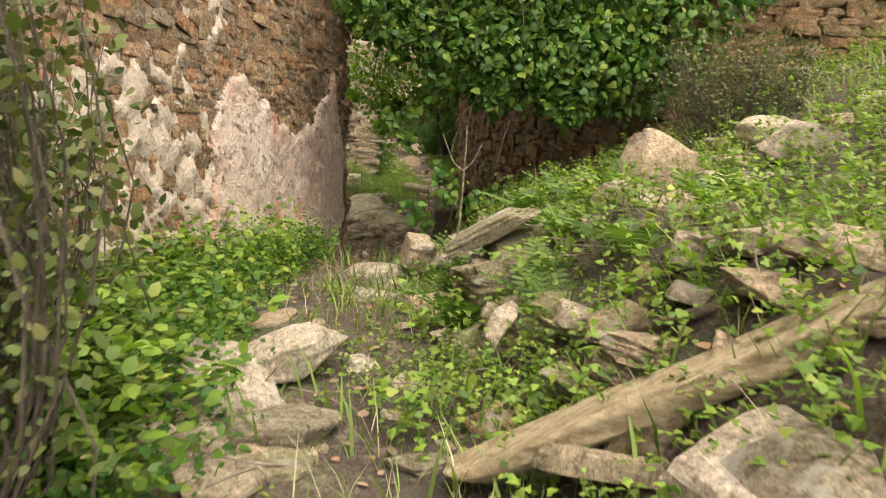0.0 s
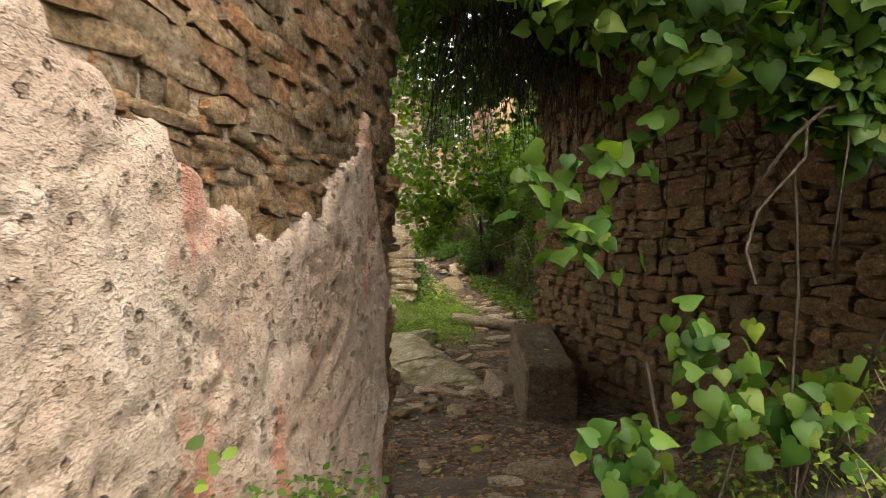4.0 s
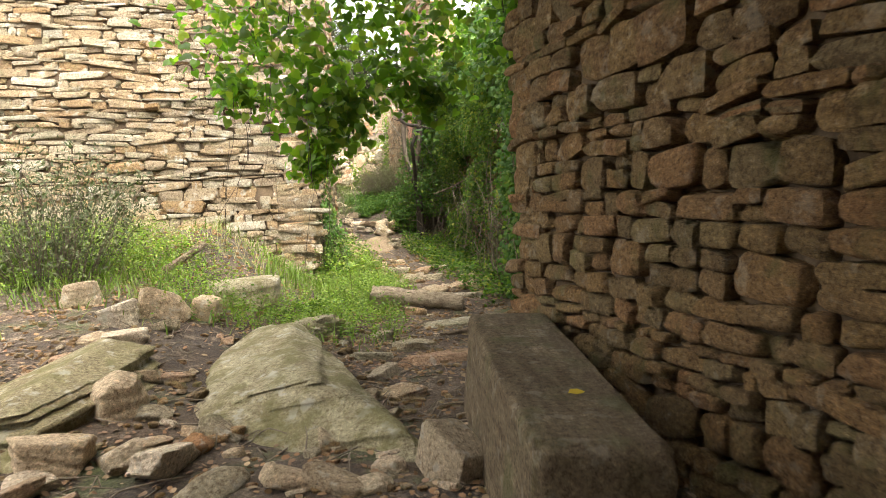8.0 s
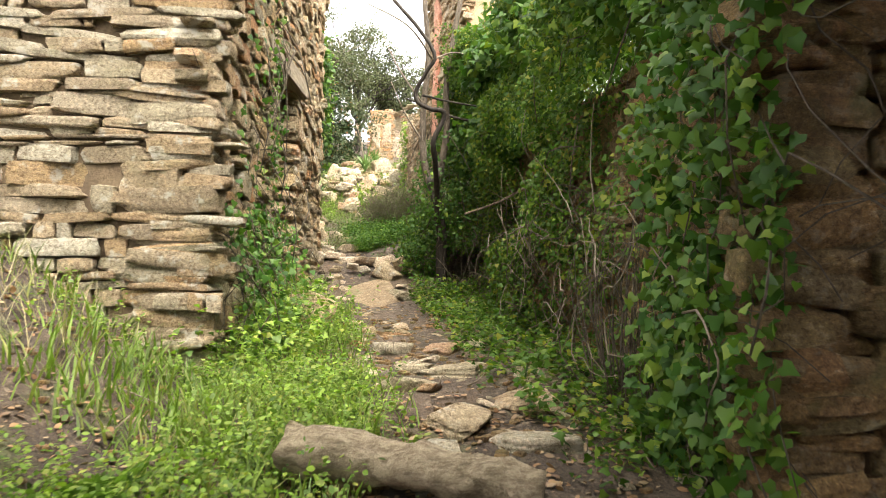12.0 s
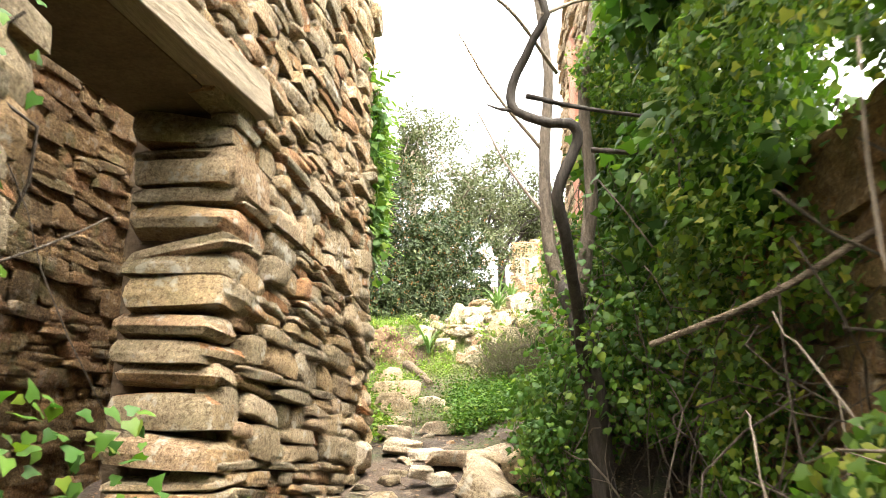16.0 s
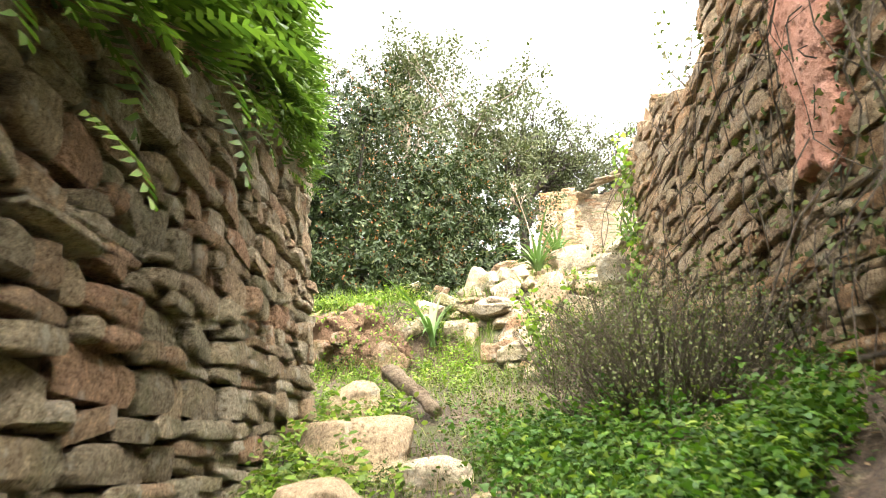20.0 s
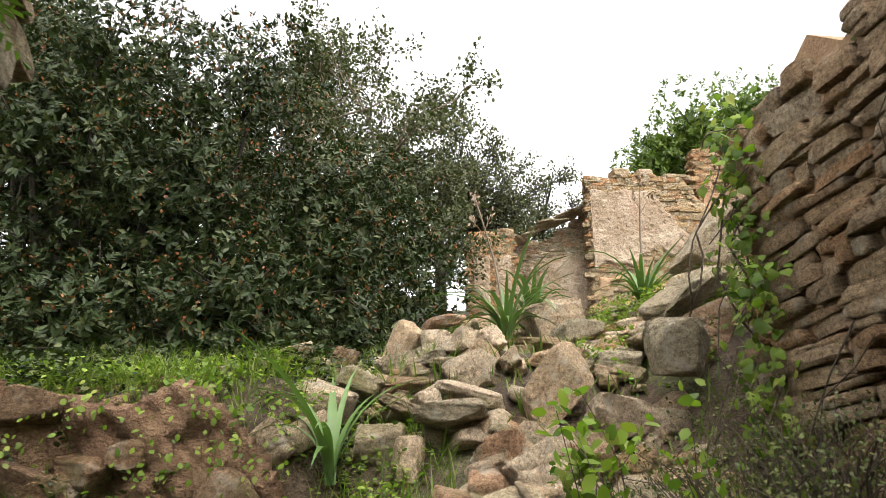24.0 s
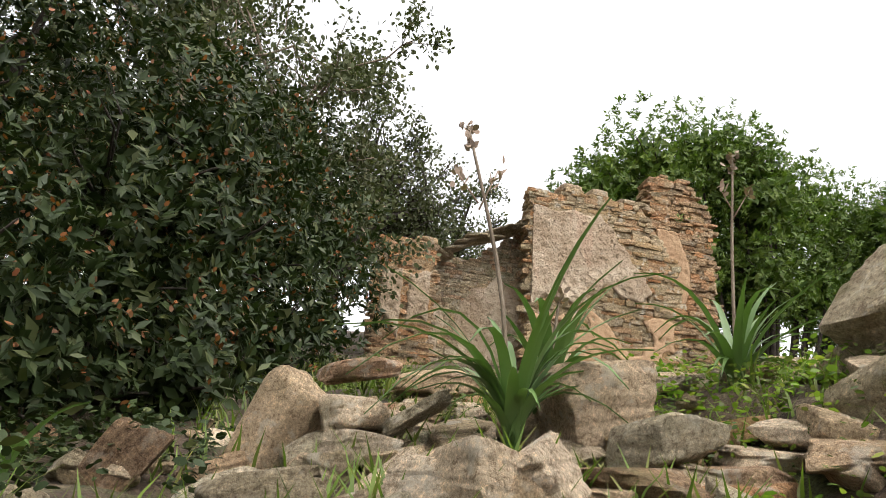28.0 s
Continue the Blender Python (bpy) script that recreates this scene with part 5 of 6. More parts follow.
def herbs(name, n, region, material, size, label, seed, template=OVAL, tall=0.25, per=9):
    """Low plants: stems that carry small leaves all along."""
    r = np.random.default_rng(seed)
    foot = sample(n, region, r)
    h = Heap()
    lean = r.normal(scale=0.35, size=(n, 3)) * [1, 1, 0] + [0, 0, 1]
    height = tall * r.uniform(0.4, 1.2, n)
    t = r.uniform(0.15, 1.0, (n, per))
    pos = foot[:, None] + lean[:, None] * (t * height[:, None])[..., None] + r.normal(scale=size * 0.5, size=(n, per, 3))
    pos = pos.reshape(-1, 3)
    out = r.normal(size=pos.shape) * [1, 1, 0.3]
    face = unit(np.array([0, 0, 1.0]) + 0.5 * r.normal(size=pos.shape))
    scatter(h, template, pos, face, out, size * r.uniform(0.5, 1.3, len(pos)))
    return greenery(name, h, material, label, "plants")


def grass(name, n, region, material, tall, label, seed, width=1.0):
    r = np.random.default_rng(seed)
    foot = sample(n, region, r)
    h = Heap()
    a = r.uniform(0, 2 * math.pi, n)
    side = np.stack([np.cos(a), np.sin(a), 0 * a], -1)
    scatter(h, BLADE, foot - [0, 0, 0.02], side, side * r.uniform(0.1, 0.6, n)[:, None] + [0, 0, 1], tall * r.uniform(0.4, 1.25, n), width)
    return greenery(name, h, material, label, "grass")


def clear(x, y):
    """Keeps growth off the trodden line."""
    x0 = np.interp(y, [0, 6, 10, 15, 20, 25, 28, 33, 36, 40], [-0.35, -0.75, 0.0, 0.75, 1.6, 1.2, 1.1, 0.3, 0.0, 0.0])
    return smooth01(0.25, 0.75, np.abs(x - x0))


grass("bank_grass", 7000, (-7, 0.9, 13.5, 21.6, lambda x, y: clear(x, y) * patchy(x, y, 1.4, 0.1) * smooth01(16.8, 19.8, y)), "grass", 0.24, "fresh green grass on the bank below the house", 1)
herbs("bank_herbs", 4600, (-7, 0.9, 14.5, 21.4, lambda x, y: clear(x, y) * patchy(x, y, 1.1) * smooth01(17, 19.5, y)), "herb", 0.034, "low bright green herbs on the bank", 2, OVAL, 0.28, 12)
grass("dry_grass", 800, (-7, -0.8, 20.0, 21.5, lambda x, y: 0.9 + 0 * x), "dry", 0.5, "tall dry grass at the foot of the house wall", 3, 0.16)
herbs("wall_foot_herbs", 420, (-0.4, 0.75, 21.4, 26.0, lambda x, y: clear(x, y) * (1 - smooth01(0.1, 0.7, x))), "herb", 0.045, "leafy undergrowth at the foot of the house side wall", 4, IVY, 0.5, 14)
herbs("lane_low_herbs", 900, (-0.2, 1.3, 19.6, 25.5, lambda x, y: clear(x, y) * patchy(x, y, 2.5, 0.1)), "herb", 0.035, "small low herbs beside the path", 15, OVAL, 0.2, 10)
grass("lane_grass", 1900, (-0.3, 1.4, 19.6, 25.8, lambda x, y: clear(x, y) * patchy(x, y, 2.1)), "grass", 0.26, "grass tufts beside the path", 16, 0.7)
herbs("path_herbs", 900, (1.7, 3.0, 19.5, 27.5, lambda x, y: clear(x, y)), "vine", 0.05, "ivy and herbs beside the path", 5, IVY, 0.3, 9)
herbs("first_bank_herbs", 3700, (0.1, 6.5, 1.8, 8.2, lambda x, y: clear(x, y) * patchy(x, y, 1.5, -0.1)), "herb", 0.029, "bright herbs and nettles over the rubble bank", 6, IVY, 0.26, 11)
herbs("bank_foot_herbs", 260, (-0.35, 1.6, 2.7, 6.0, lambda x, y: patchy(x, y, 3.1, 0.25)), "herb", 0.04, "bright bramble seedlings and nettles at the foot of the bank", 18, HEART, 0.26, 8)
herbs("plaster_foot_nettles", 900, (-2.6, -0.8, 2.6, 8.3, lambda x, y: clear(x, y) * (x > -3.2 + 0.25 * (y - 0.2)) * patchy(x, y, 2.4)), "herb", 0.06, "nettles and tall herbs along the plastered wall", 17, OVAL, 0.55, 12)
herbs("plaster_foot_herbs", 2000, (-2.9, -0.75, 2.4, 8.6, lambda x, y: clear(x, y) * (x > -3.25 + 0.25 * (y - 0.2))), "ivy", 0.042, "dark leafy undergrowth along the plastered wall", 7, OVAL, 0.38, 13)
grass("first_dry_grass", 2600, (-2.6, 5.5, 1.2, 8.5, lambda x, y: 0.3 + 0.7 * patchy(x, y, 2.0)), "dry", 0.26, "dry straw and thin stems among the herbs", 14, 0.28)
grass("path_start_grass", 1600, (-0.8, 0.6, 2.0, 7.0, lambda x, y: patchy(x, y, 3.3)), "grass", 0.13, "short grass and moss over the start of the path", 64, 0.6)
herbs("path_start_herbs", 420, (-0.75, 0.5, 2.4, 6.8, lambda x, y: patchy(x, y, 2.7, 0.1)), "herb", 0.03, "tiny herbs over the start of the path", 65, OVAL, 0.1, 9)
grass("first_grass", 2600, (-2.6, 4.5, 1.2, 8.5, lambda x, y: 0.3 + 0.7 * patchy(x, y, 2.0)), "grass", 0.26, "grass tufts along the start of the path", 8, 0.8)
grass("terrace_grass", 3600, (-6.5, -0.2, 36.75, 39.2, lambda x, y: patchy(x, y, 1.7, -0.15) * smooth01(39.2, 37.4, y)), "grass", 0.28, "lush grass on the terrace edge", 9, 0.42)
grass("bank_edge_grass", 1500, (-2.3, 0.4, 36.45, 37.5, lambda x, y: patchy(x, y, 2.3)), "grass", 0.3, "tufts of grass along the broken edge of the terrace", 68, 0.42)
herbs("terrace_herbs", 1100, (-6, 0.2, 34.6, 38, lambda x, y: patchy(x, y, 2.0) * smooth01(38.0, 36.9, y)), "herb", 0.045, "small herbs on the bank", 10, OVAL, 0.2, 11)
grass("slope_grass", 5600, (-0.6, 4, 35.6, 46, lambda x, y: patchy(x, y, 1.9)), "grass", 0.22, "grass between the rubble stones", 11)
herbs("slope_herbs", 1700, (0.2, 6, 36.9, 46.5, lambda x, y: patchy(x, y, 2.4) * np.maximum(smooth01(1.6, 2.2, x), smooth01(39.2, 40, y))), "bramble", 0.034, "low scrubby herbs on the slope below the ruin", 19, OVAL, 0.25, 10)
herbs("heap_herbs", 450, (1.5, 3.8, 37.3, 41.5, lambda x, y: patchy(x, y, 3.0)), "herb", 0.045, "bright herbs growing between the rubble stones", 61, OVAL, 0.25, 11)
# dark mastic leaf colour here stands in for the thicket's shade
herbs("shade_herbs", 900, (-3.5, -0.3, 36.6, 40.2, lambda x, y: patchy(x, y, 2.2, -0.1)), "mastic", 0.05, "undergrowth at the foot of the thicket, its shade painted as dark leaves", 62, OVAL, 0.28, 12)
herbs("bank_top_herbs", 420, (-2.8, 0.1, 36.2, 37.8, lambda x, y: patchy(x, y, 2.9)), "herb", 0.04, "small bright herbs along the top of the earth bank", 63, OVAL, 0.16, 10)
herbs("path_side_ivy", 1800, (0.35, 2.4, 29.4, 33.2, lambda x, y: smooth01(0.1, 0.5, x - np.interp(y, [29, 31, 33], [0.85, 0.5, 0.3])) * patchy(x, y, 2.2, 0.1)), "ivy", 0.036, "glossy ivy ground cover beside the path", 12, IVY, 0.35, 11)
herbs("lane_herbs", 700, (-0.9, 0.5, 29.5, 35, lambda x, y: clear(x, y) * smooth01(0.35, -0.1, x)), "herb", 0.055, "herbs at the foot of the garden wall", 13, OVAL, 0.28, 11)


grass("lane_weeds", 2600, (-0.75, 1.1, 30.6, 36.5, lambda x, y: patchy(x, y, 2.6, -0.1)), "grass", 0.16, "grass growing over the upper path", 66, 0.5)
herbs("lane_cover", 900, (-0.75, 1.2, 30.6, 36.5, lambda x, y: patchy(x, y, 3.1)), "bramble", 0.03, "low herbs spreading over the upper path", 67, OVAL, 0.14, 10)


def brush(name, x, y, z, rx, ry, rz, n, material, size, label, seed, twigs=120):
    """A shrub of thin stems with small leaves."""
    r = np.random.default_rng(seed)
    e = empty(name, x, y, float(ground_z(x, y)), label, "shrub")
    tw, lf = Heap(), Heap()
    for _ in range(twigs):
        a, s = r.uniform(0, 2 * math.pi), math.sqrt(r.random())
        end = Vector((x + rx * s * math.cos(a), y + ry * s * math.sin(a), z + rz * r.uniform(0.1, 1.0) * (1.15 - s * 0.6)))
        start = Vector((x + 0.4 * rx * s * math.cos(a), y + 0.4 * ry * s * math.sin(a), float(ground_z(x, y)) - 0.1))
        mid = (start + end) / 2 + Vector(r.normal(size=3)) * 0.12 * max(rx, rz)
        pts = curve_points([start, mid, end], 6)
        tw.add(*tube(pts, [0.007, 0.006, 0.005, 0.004, 0.003, 0.002], 4))
        k = max(2, n // twigs)
        t = r.uniform(0.3, 1, k)
        p = np.array([pts[min(5, int(q * 5.99))] for q in t]) + r.normal(scale=0.09 * max(rx, 0.5), size=(k, 3))
        leaf_mass(lf, LANCE if material in ("dry", "oak") else OVAL, p, unit(p - np.array([x, y, z - rz])), size, r, 0.0)
    off = Vector((x, y, float(ground_z(x, y))))
    for nm, hp, mat in (("twig_mass", tw, "trunk"), ("foliage", lf, material)):
        hp.v = [q - np.array(off) for q in hp.v]
        greenery(nm, hp, mat, label, "shrub", e)
    return e


brush("shrub", -3.3, 19.0, 1.5, 1.3, 0.8, 1.1, 5200, "oak", 0.07, "grey-green scrubby shrub at the foot of the wall", 21)
brush("bramble", 1.75, 33.2, 2.5, 1.0, 1.6, 0.85, 15000, "bramble", 0.019, "tangled bramble shrub filling the terrace corner", 22, 520)
brush("bramble", 1.9, 35.6, 2.9, 0.9, 1.2, 0.65, 11000, "bramble", 0.021, "tangled thin shrub below the house wall", 23, 420)
brush("shrub", -2.0, 3.2, 1.5, 0.7, 0.9, 1.5, 5000, "bramble", 0.06, "twiggy shrub overhanging the start of the path", 24, 200)
brush("shrub", -1.5, 2.3, 1.6, 0.45, 0.5, 1.7, 4200, "bramble", 0.04, "dry twiggy shrub with small grey-green leaves", 26, 150)
brush("shrub", 2.55, 6.1, 2.35, 0.75, 0.6, 0.55, 5200, "bramble", 0.03, "grey-green heathy shrub on top of the bank", 27, 150)
tw = Heap()
r = np.random.default_rng(29)
for _ in range(60):
    q = np.array([2.62 - 0.2 * r.random(), r.uniform(19.3, 24.5), r.uniform(0.4, 1.8)])
    way = np.array([0.0, r.normal(0, 0.7), r.uniform(-0.2, 1.0)])
    p = [q]
    for _ in range(8):
        way = unit(way + r.normal(scale=(0.12, 0.32, 0.32)))
        q = q + way * r.uniform(0.07, 0.17)
        p.append(np.array([max(q[0], 2.36), q[1], max(q[2], 0.35)]))
    w = r.uniform(0.003, 0.008)
    tw.add(*tube([Vector(k) for k in p], [w * (1 - 0.07 * k) for k in range(9)], 5))
greenery("bare_tangle", tw, "bark", "tangle of bare grey-brown stems in front of the ivy wall", "twigs")
brush("shrub", 2.75, 20.9, 1.1, 0.35, 1.1, 1.1, 260, "bramble", 0.045, "leafless tangle of brown twigs against the ivy wall", 28, 60)
brush("young_shrub", 1.13, 35.6, 3.1, 0.4, 0.4, 0.75, 330, "herb", 0.078, "young shrub with light green leaves", 25, 14)




def bank_face(r, n):
    c = np.array([(-0.9, 36.66, 3.4), (-1.3, 36.66, 3.2), (-1.7, 36.66, 3.6), (-2.2, 36.66, 3.3), (-0.8, 36.6, 3.0), (-2.8, 36.66, 3.5), (-1.1, 36.66, 3.65), (-1.9, 36.6, 2.9)])
    return c[r.integers(len(c), size=n)] + r.normal(scale=(0.16, 0.05, 0.12), size=(n, 3)), np.tile([0.1, -1.0, 0.3], (n, 1))


def ivy_on(name, n, sampler, material, size, label, seed, stems=0, template=IVY, droop=0.9, thick=1.0, sway=0.16, top=99.0):
    r = np.random.default_rng(seed)
    pos, out = sampler(r, n)
    h = Heap()
    leaf_mass(h, template, pos, out, size, r, droop, 0.6)
    ob = greenery(name, h, material, label, "ivy")
    if stems:
        s = Heap()
        p2, o2 = sampler(r, stems)
        for p, o in zip(p2, o2):
            if p[2] > top:
                continue
            q = p - o * 0.1
            length = r.uniform(0.4, 1.6)
            way = unit(np.array([r.normal(0, 0.35), r.normal(0, sway), -1.0 if sway < 0.5 else r.normal(-0.4, 0.7)]))
            pts = [Vector(q + way * length * t + r.normal(scale=0.06, size=3) + o * 0.12 * math.sin(3 * t)) for t in (0, 0.33, 0.66, 1)]
            if any(abs(q[0] - np.interp(q[1], LANE_Y, LANE_X)) < 0.75 and q[2] < 4 for q in pts):
                continue
            s.add(*tube(curve_points(pts, 6), [r.uniform(0.003, 0.008) * thick] * 6, 4))
        st = greenery("ivy_stems", s, "trunk", "bare brown ivy stems and twigs", "stems")
    return ob


def hedge(r, n):
    m = 4 * n
    y = r.uniform(19.2, 30.3, m)
    low = ground_z(2.6 + 0 * y, y)
    z = low + (0.1 + 4.3 * r.random(m) ** 0.8)
    full = np.sin(y * 3.7 + 1.3 * np.sin(z * 2.3)) + np.sin(z * 4.1 + 1.7 * np.sin(y * 2.9)) + 0.7 * np.sin(y * 8.3 - z * 6.1)
    keep = np.flatnonzero(r.random(m) < smooth01(-1.6, 0.8, full) * (0.1 + 0.9 * smooth01(21.0, 23.4, y)))[:n]
    y, z, full, n = y[keep], z[keep], full[keep], len(keep)
    bulge = 0.22 + 0.25 * np.sin(y * 2.1 + z * 1.3) + 0.2 * np.sin(z * 2.9 + y * 0.7) + 0.10 * full
    grow = smooth01(26.5, 29, y) * 0.35
    x = 2.85 + 0.03 * (y - 19) + 0.42 * (1 - smooth01(19.6, 22.5, y)) - bulge * 0.9 - grow + np.abs(r.normal(0, 0.25, n))
    return np.stack([x, y, z], -1), np.tile([-1.0, -0.35, 0.15], (n, 1))


ivy_on("ivy_hedge", 56000, hedge, "vine", 0.048, "dense ivy covering the wall beside the path", 31, 1500, IVY, 0.9, 0.9, 0.9, 2.3)


ivy_on("bank_face_herbs", 420, bank_face, "herb", 0.045, "small bright herbs growing on the face of the earth bank", 44, 0, OVAL)


def thicket(r, n):
    c = np.array([(2.15, 28.7, 1.9, 0.6), (2.35, 28.2, 2.6, 0.65), (2.0, 29.4, 1.8, 0.5), (2.55, 27.6, 2.2, 0.6), (2.6, 29.4, 2.8, 0.7), (2.4, 29.0, 3.3, 0.5), (1.95, 28.3, 1.5, 0.4)])
    k = r.integers(len(c), size=n)
    d = unit(r.normal(size=(n, 3)))
    return c[k, :3] + d * (c[k, 3] * r.uniform(0.6, 1.08, n))[:, None], d * 0.6 + [-0.6, -0.5, 0.2]


ivy_on("ivy_bush", 7000, thicket, "ivy", 0.052, "bushy ivy with broad glossy leaves beside the path", 37, 160, HEART, 0.7, 1.0, 0.9)


def wall_creeper(r, n):
    y = 22.0 + 2.3 * r.random(n)
    z = 1.0 + 3.4 * r.random(n) ** 1.4
    keep = 0.5 + 0.5 * np.sin(y * 5.3 + np.sin(z * 2.0))
    y = np.where(keep < 0.45, 23.7 + r.normal(0, 0.16, n), y)
    x = -0.3 + 0.056 * (y - 21.5) + 0.09 + 0.1 * r.random(n)
    return np.stack([x, y, z], -1), np.tile([1.0, -0.3, 0.1], (n, 1))


ivy_on("wall_creeper", 480, wall_creeper, "ivy", 0.055, "creeper climbing beside the doorway", 38, 70, IVY, 0.9, 1.0, 0.3)


def doorway_ivy(r, n):
    y = r.uniform(21.6, 25.2, n)
    z = 0.6 + 1.25 * r.random(n) ** 1.3
    x = -0.3 + 0.056 * (y - 21.5) + 0.12 + 0.42 * r.random(n) * smooth01(2.0, 0.9, z)
    return np.stack([x, y, z], -1), np.tile([0.9, -0.4, 0.3], (n, 1))


ivy_on("foot_ivy", 850, doorway_ivy, "ivy", 0.065, "dark ivy spreading over the foot of the house wall", 43, 60, IVY, 0.6, 0.8, 0.5)


def end_creeper(r, n):
    a = np.array([(0.2, 29.0, 4.6), (0.25, 29.05, 4.1), (0.25, 29.05, 3.6), (0.2, 29.0, 5.0)])
    return a[r.integers(len(a), size=n)] + r.normal(scale=(0.05, 0.08, 0.2), size=(n, 3)), np.tile([0.8, -0.6, 0.1], (n, 1))


ivy_on("end_creeper", 260, end_creeper, "ivy", 0.085, "ivy tuft on the end of the house wall", 39)


def ivy_crown(r, n):
    c = np.array([(3.2, 24.8, 4.5, 0.8), (3.4, 26.2, 4.8, 0.9), (3.3, 27.8, 4.8, 0.9), (3.7, 25.4, 5.3, 0.9), (3.7, 27.2, 5.6, 0.9), (2.8, 28.6, 4.3, 0.6), (2.75, 26.0, 4.2, 0.5), (3.2, 22.5, 4.0, 0.8), (3.35, 23.6, 4.3, 0.85), (3.2, 21.4, 3.9, 0.75), (3.0, 27.6, 3.5, 0.7), (3.15, 29.0, 3.7, 0.85), (3.0, 26.2, 3.3, 0.6)])
    k = r.integers(len(c), size=n)
    d = unit(r.normal(size=(n, 3)))
    return c[k, :3] + d * (c[k, 3] * r.uniform(0.5, 1.05, n))[:, None], d * 0.6 + [-0.3, -0.3, 0.4]


ivy_on("ivy_crown", 14000, ivy_crown, "ivy", 0.1, "dark mass of old ivy crowning the wall beside the path", 45, 60, IVY)


def ivy_overhang(r, n):
    y = 18.2 + 3.6 * r.random(n)
    z = 3.3 + 1.5 * r.random(n) + 0.25 * np.sin(y * 2.7)
    edge = 2.75 - 0.35 * smooth01(3.4, 4.4, z) + 0.15 * np.sin(y * 3.9)
    x = edge + 1.5 * r.random(n) ** 1.4
    return np.stack([x, y, z], -1), np.tile([-0.6, -0.5, 0.3], (n, 1))


ivy_on("ivy_overhang", 7500, ivy_overhang, "ivy", 0.075, "heavy ivy arching out over the side of the path", 46, 30, IVY, 0.9, 0.8)


def pier_ivy(r, n):
    y, z = r.uniform(18.8, 20.1, n), 0.25 + 3.5 * r.random(n)
    return np.stack([2.64 - 0.22 * r.random(n) + 0.05 * np.sin(z * 5), y, z], -1), np.tile([-0.9, -0.6, 0.2], (n, 1))


ivy_on("pier_ivy", 2600, pier_ivy, "ivy", 0.07, "ivy hanging over the end of the shaded pier", 47, 120, IVY, 0.9, 0.7, 0.5)


def terrace_creeper(r, n):
    a = np.array([(2.12, 36.42, 3.8), (2.14, 36.45, 3.5), (2.12, 36.4, 4.1), (2.14, 36.5, 5.3), (2.14, 36.5, 5.05), (2.14, 36.5, 4.7), (2.13, 36.45, 4.4), (2.13, 36.42, 3.25)])
    return a[r.integers(len(a), size=n)] + r.normal(scale=(0.06, 0.13, 0.16), size=(n, 3)), np.tile([-1.0, -0.5, 0.2], (n, 1))


ivy_on("terrace_creeper", 420, terrace_creeper, "herb", 0.06, "light green ivy trailing down the broken wall", 40, 20, HEART)


def pink_creeper(r, n):
    y = r.uniform(30.5, 35.5, n)
    z = 2.6 + 3.2 * r.random(n) ** 1.5 + 0.4 * np.sin(y * 4)
    return np.stack([2.72 - 0.05 * (y - 30) - 0.1 * r.random(n), y, z], -1), np.tile([-1.0, -0.3, 0.1], (n, 1))


ivy_on("pink_creeper", 2600, pink_creeper, "bramble", 0.045, "thin creeper hanging on the plastered wall", 42, 320, IVY, 0.9, 0.8, 0.4)


def curtain(r, n):
    c = np.array([(-0.3, 7.75, 3.2, 0.4), (0.1, 7.7, 2.95, 0.4), (0.55, 7.6, 2.75, 0.45), (1.0, 7.5, 2.7, 0.5), (1.45, 7.45, 2.6, 0.45), (1.8, 7.4, 2.75, 0.5), (0.4, 7.7, 3.4, 0.55), (1.1, 7.6, 3.4, 0.6), (1.8, 7.5, 3.4, 0.6), (2.4, 7.5, 3.2, 0.55), (2.9, 7.6, 3.5, 0.6), (0.2, 7.9, 4.1, 0.6), (1.0, 7.8, 4.2, 0.7), (1.9, 7.8, 4.2, 0.7), (2.8, 7.8, 4.3, 0.7), (3.5, 7.7, 4.0, 0.6), (0.8, 7.5, 2.4, 0.25), (1.5, 7.4, 2.25, 0.22), (1.2, 8.4, 3.3, 0.8), (2.0, 8.5, 3.2, 0.8), (0.5, 8.6, 3.7, 0.8), (1.3, 9.4, 3.7, 0.9), (2.0, 9.6, 3.5, 0.8), (0.4, 9.6, 4.1, 0.8), (2.4, 8.0, 2.6, 0.5), (1.9, 7.9, 2.55, 0.4)])
    k = r.integers(len(c), size=n)
    d = unit(r.normal(size=(n, 3)) * [1, 1, 0.85] + [0, -0.35, 0])
    lump = 1 + 0.22 * np.sin(d[:, 0] * 9 + k) * np.sin(d[:, 2] * 8)
    return c[k, :3] + d * (c[k, 3] * lump * r.uniform(0.75, 1.1, n))[:, None] * [1, 0.6, 1], d * 0.6 + [-0.15, -0.7, 0.3]


ivy_on("ivy_curtain", 15000, curtain, "ivy", 0.072, "glossy ivy hanging over the dark passage wall", 32, 60, HEART, 0.9, 0.8)


def sprays(r, n):
    anchor = np.array([(-0.19, 7.6, 2.02), (-0.05, 7.65, 1.88), (0.1, 7.7, 2.2), (0.3, 7.6, 1.5), (0.42, 7.55, 1.38), (0.06, 7.6, 1.16), (0.16, 7.6, 1.05), (0.62, 7.6, 1.28), (0.75, 7.6, 1.3)])
    p = anchor[r.integers(len(anchor), size=n)] + r.normal(scale=(0.075, 0.08, 0.075), size=(n, 3))
    return p, np.tile([-0.3, -1.0, 0.3], (n, 1))


ivy_on("ivy_sprays", 240, sprays, "ivy", 0.074, "hanging ivy sprays with large glossy leaves", 33, 12, HEART)


def passage_top(r, n):
    x, y = r.uniform(-0.9, 3.6, n), 8.6 + 9.0 * r.random(n) ** 1.7
    z = 4.4 + 1.2 * r.random(n) + 0.3 * np.sin(x * 2 + y)
    return np.stack([x, y, z], -1), np.tile([0, -0.2, 0.9], (n, 1))


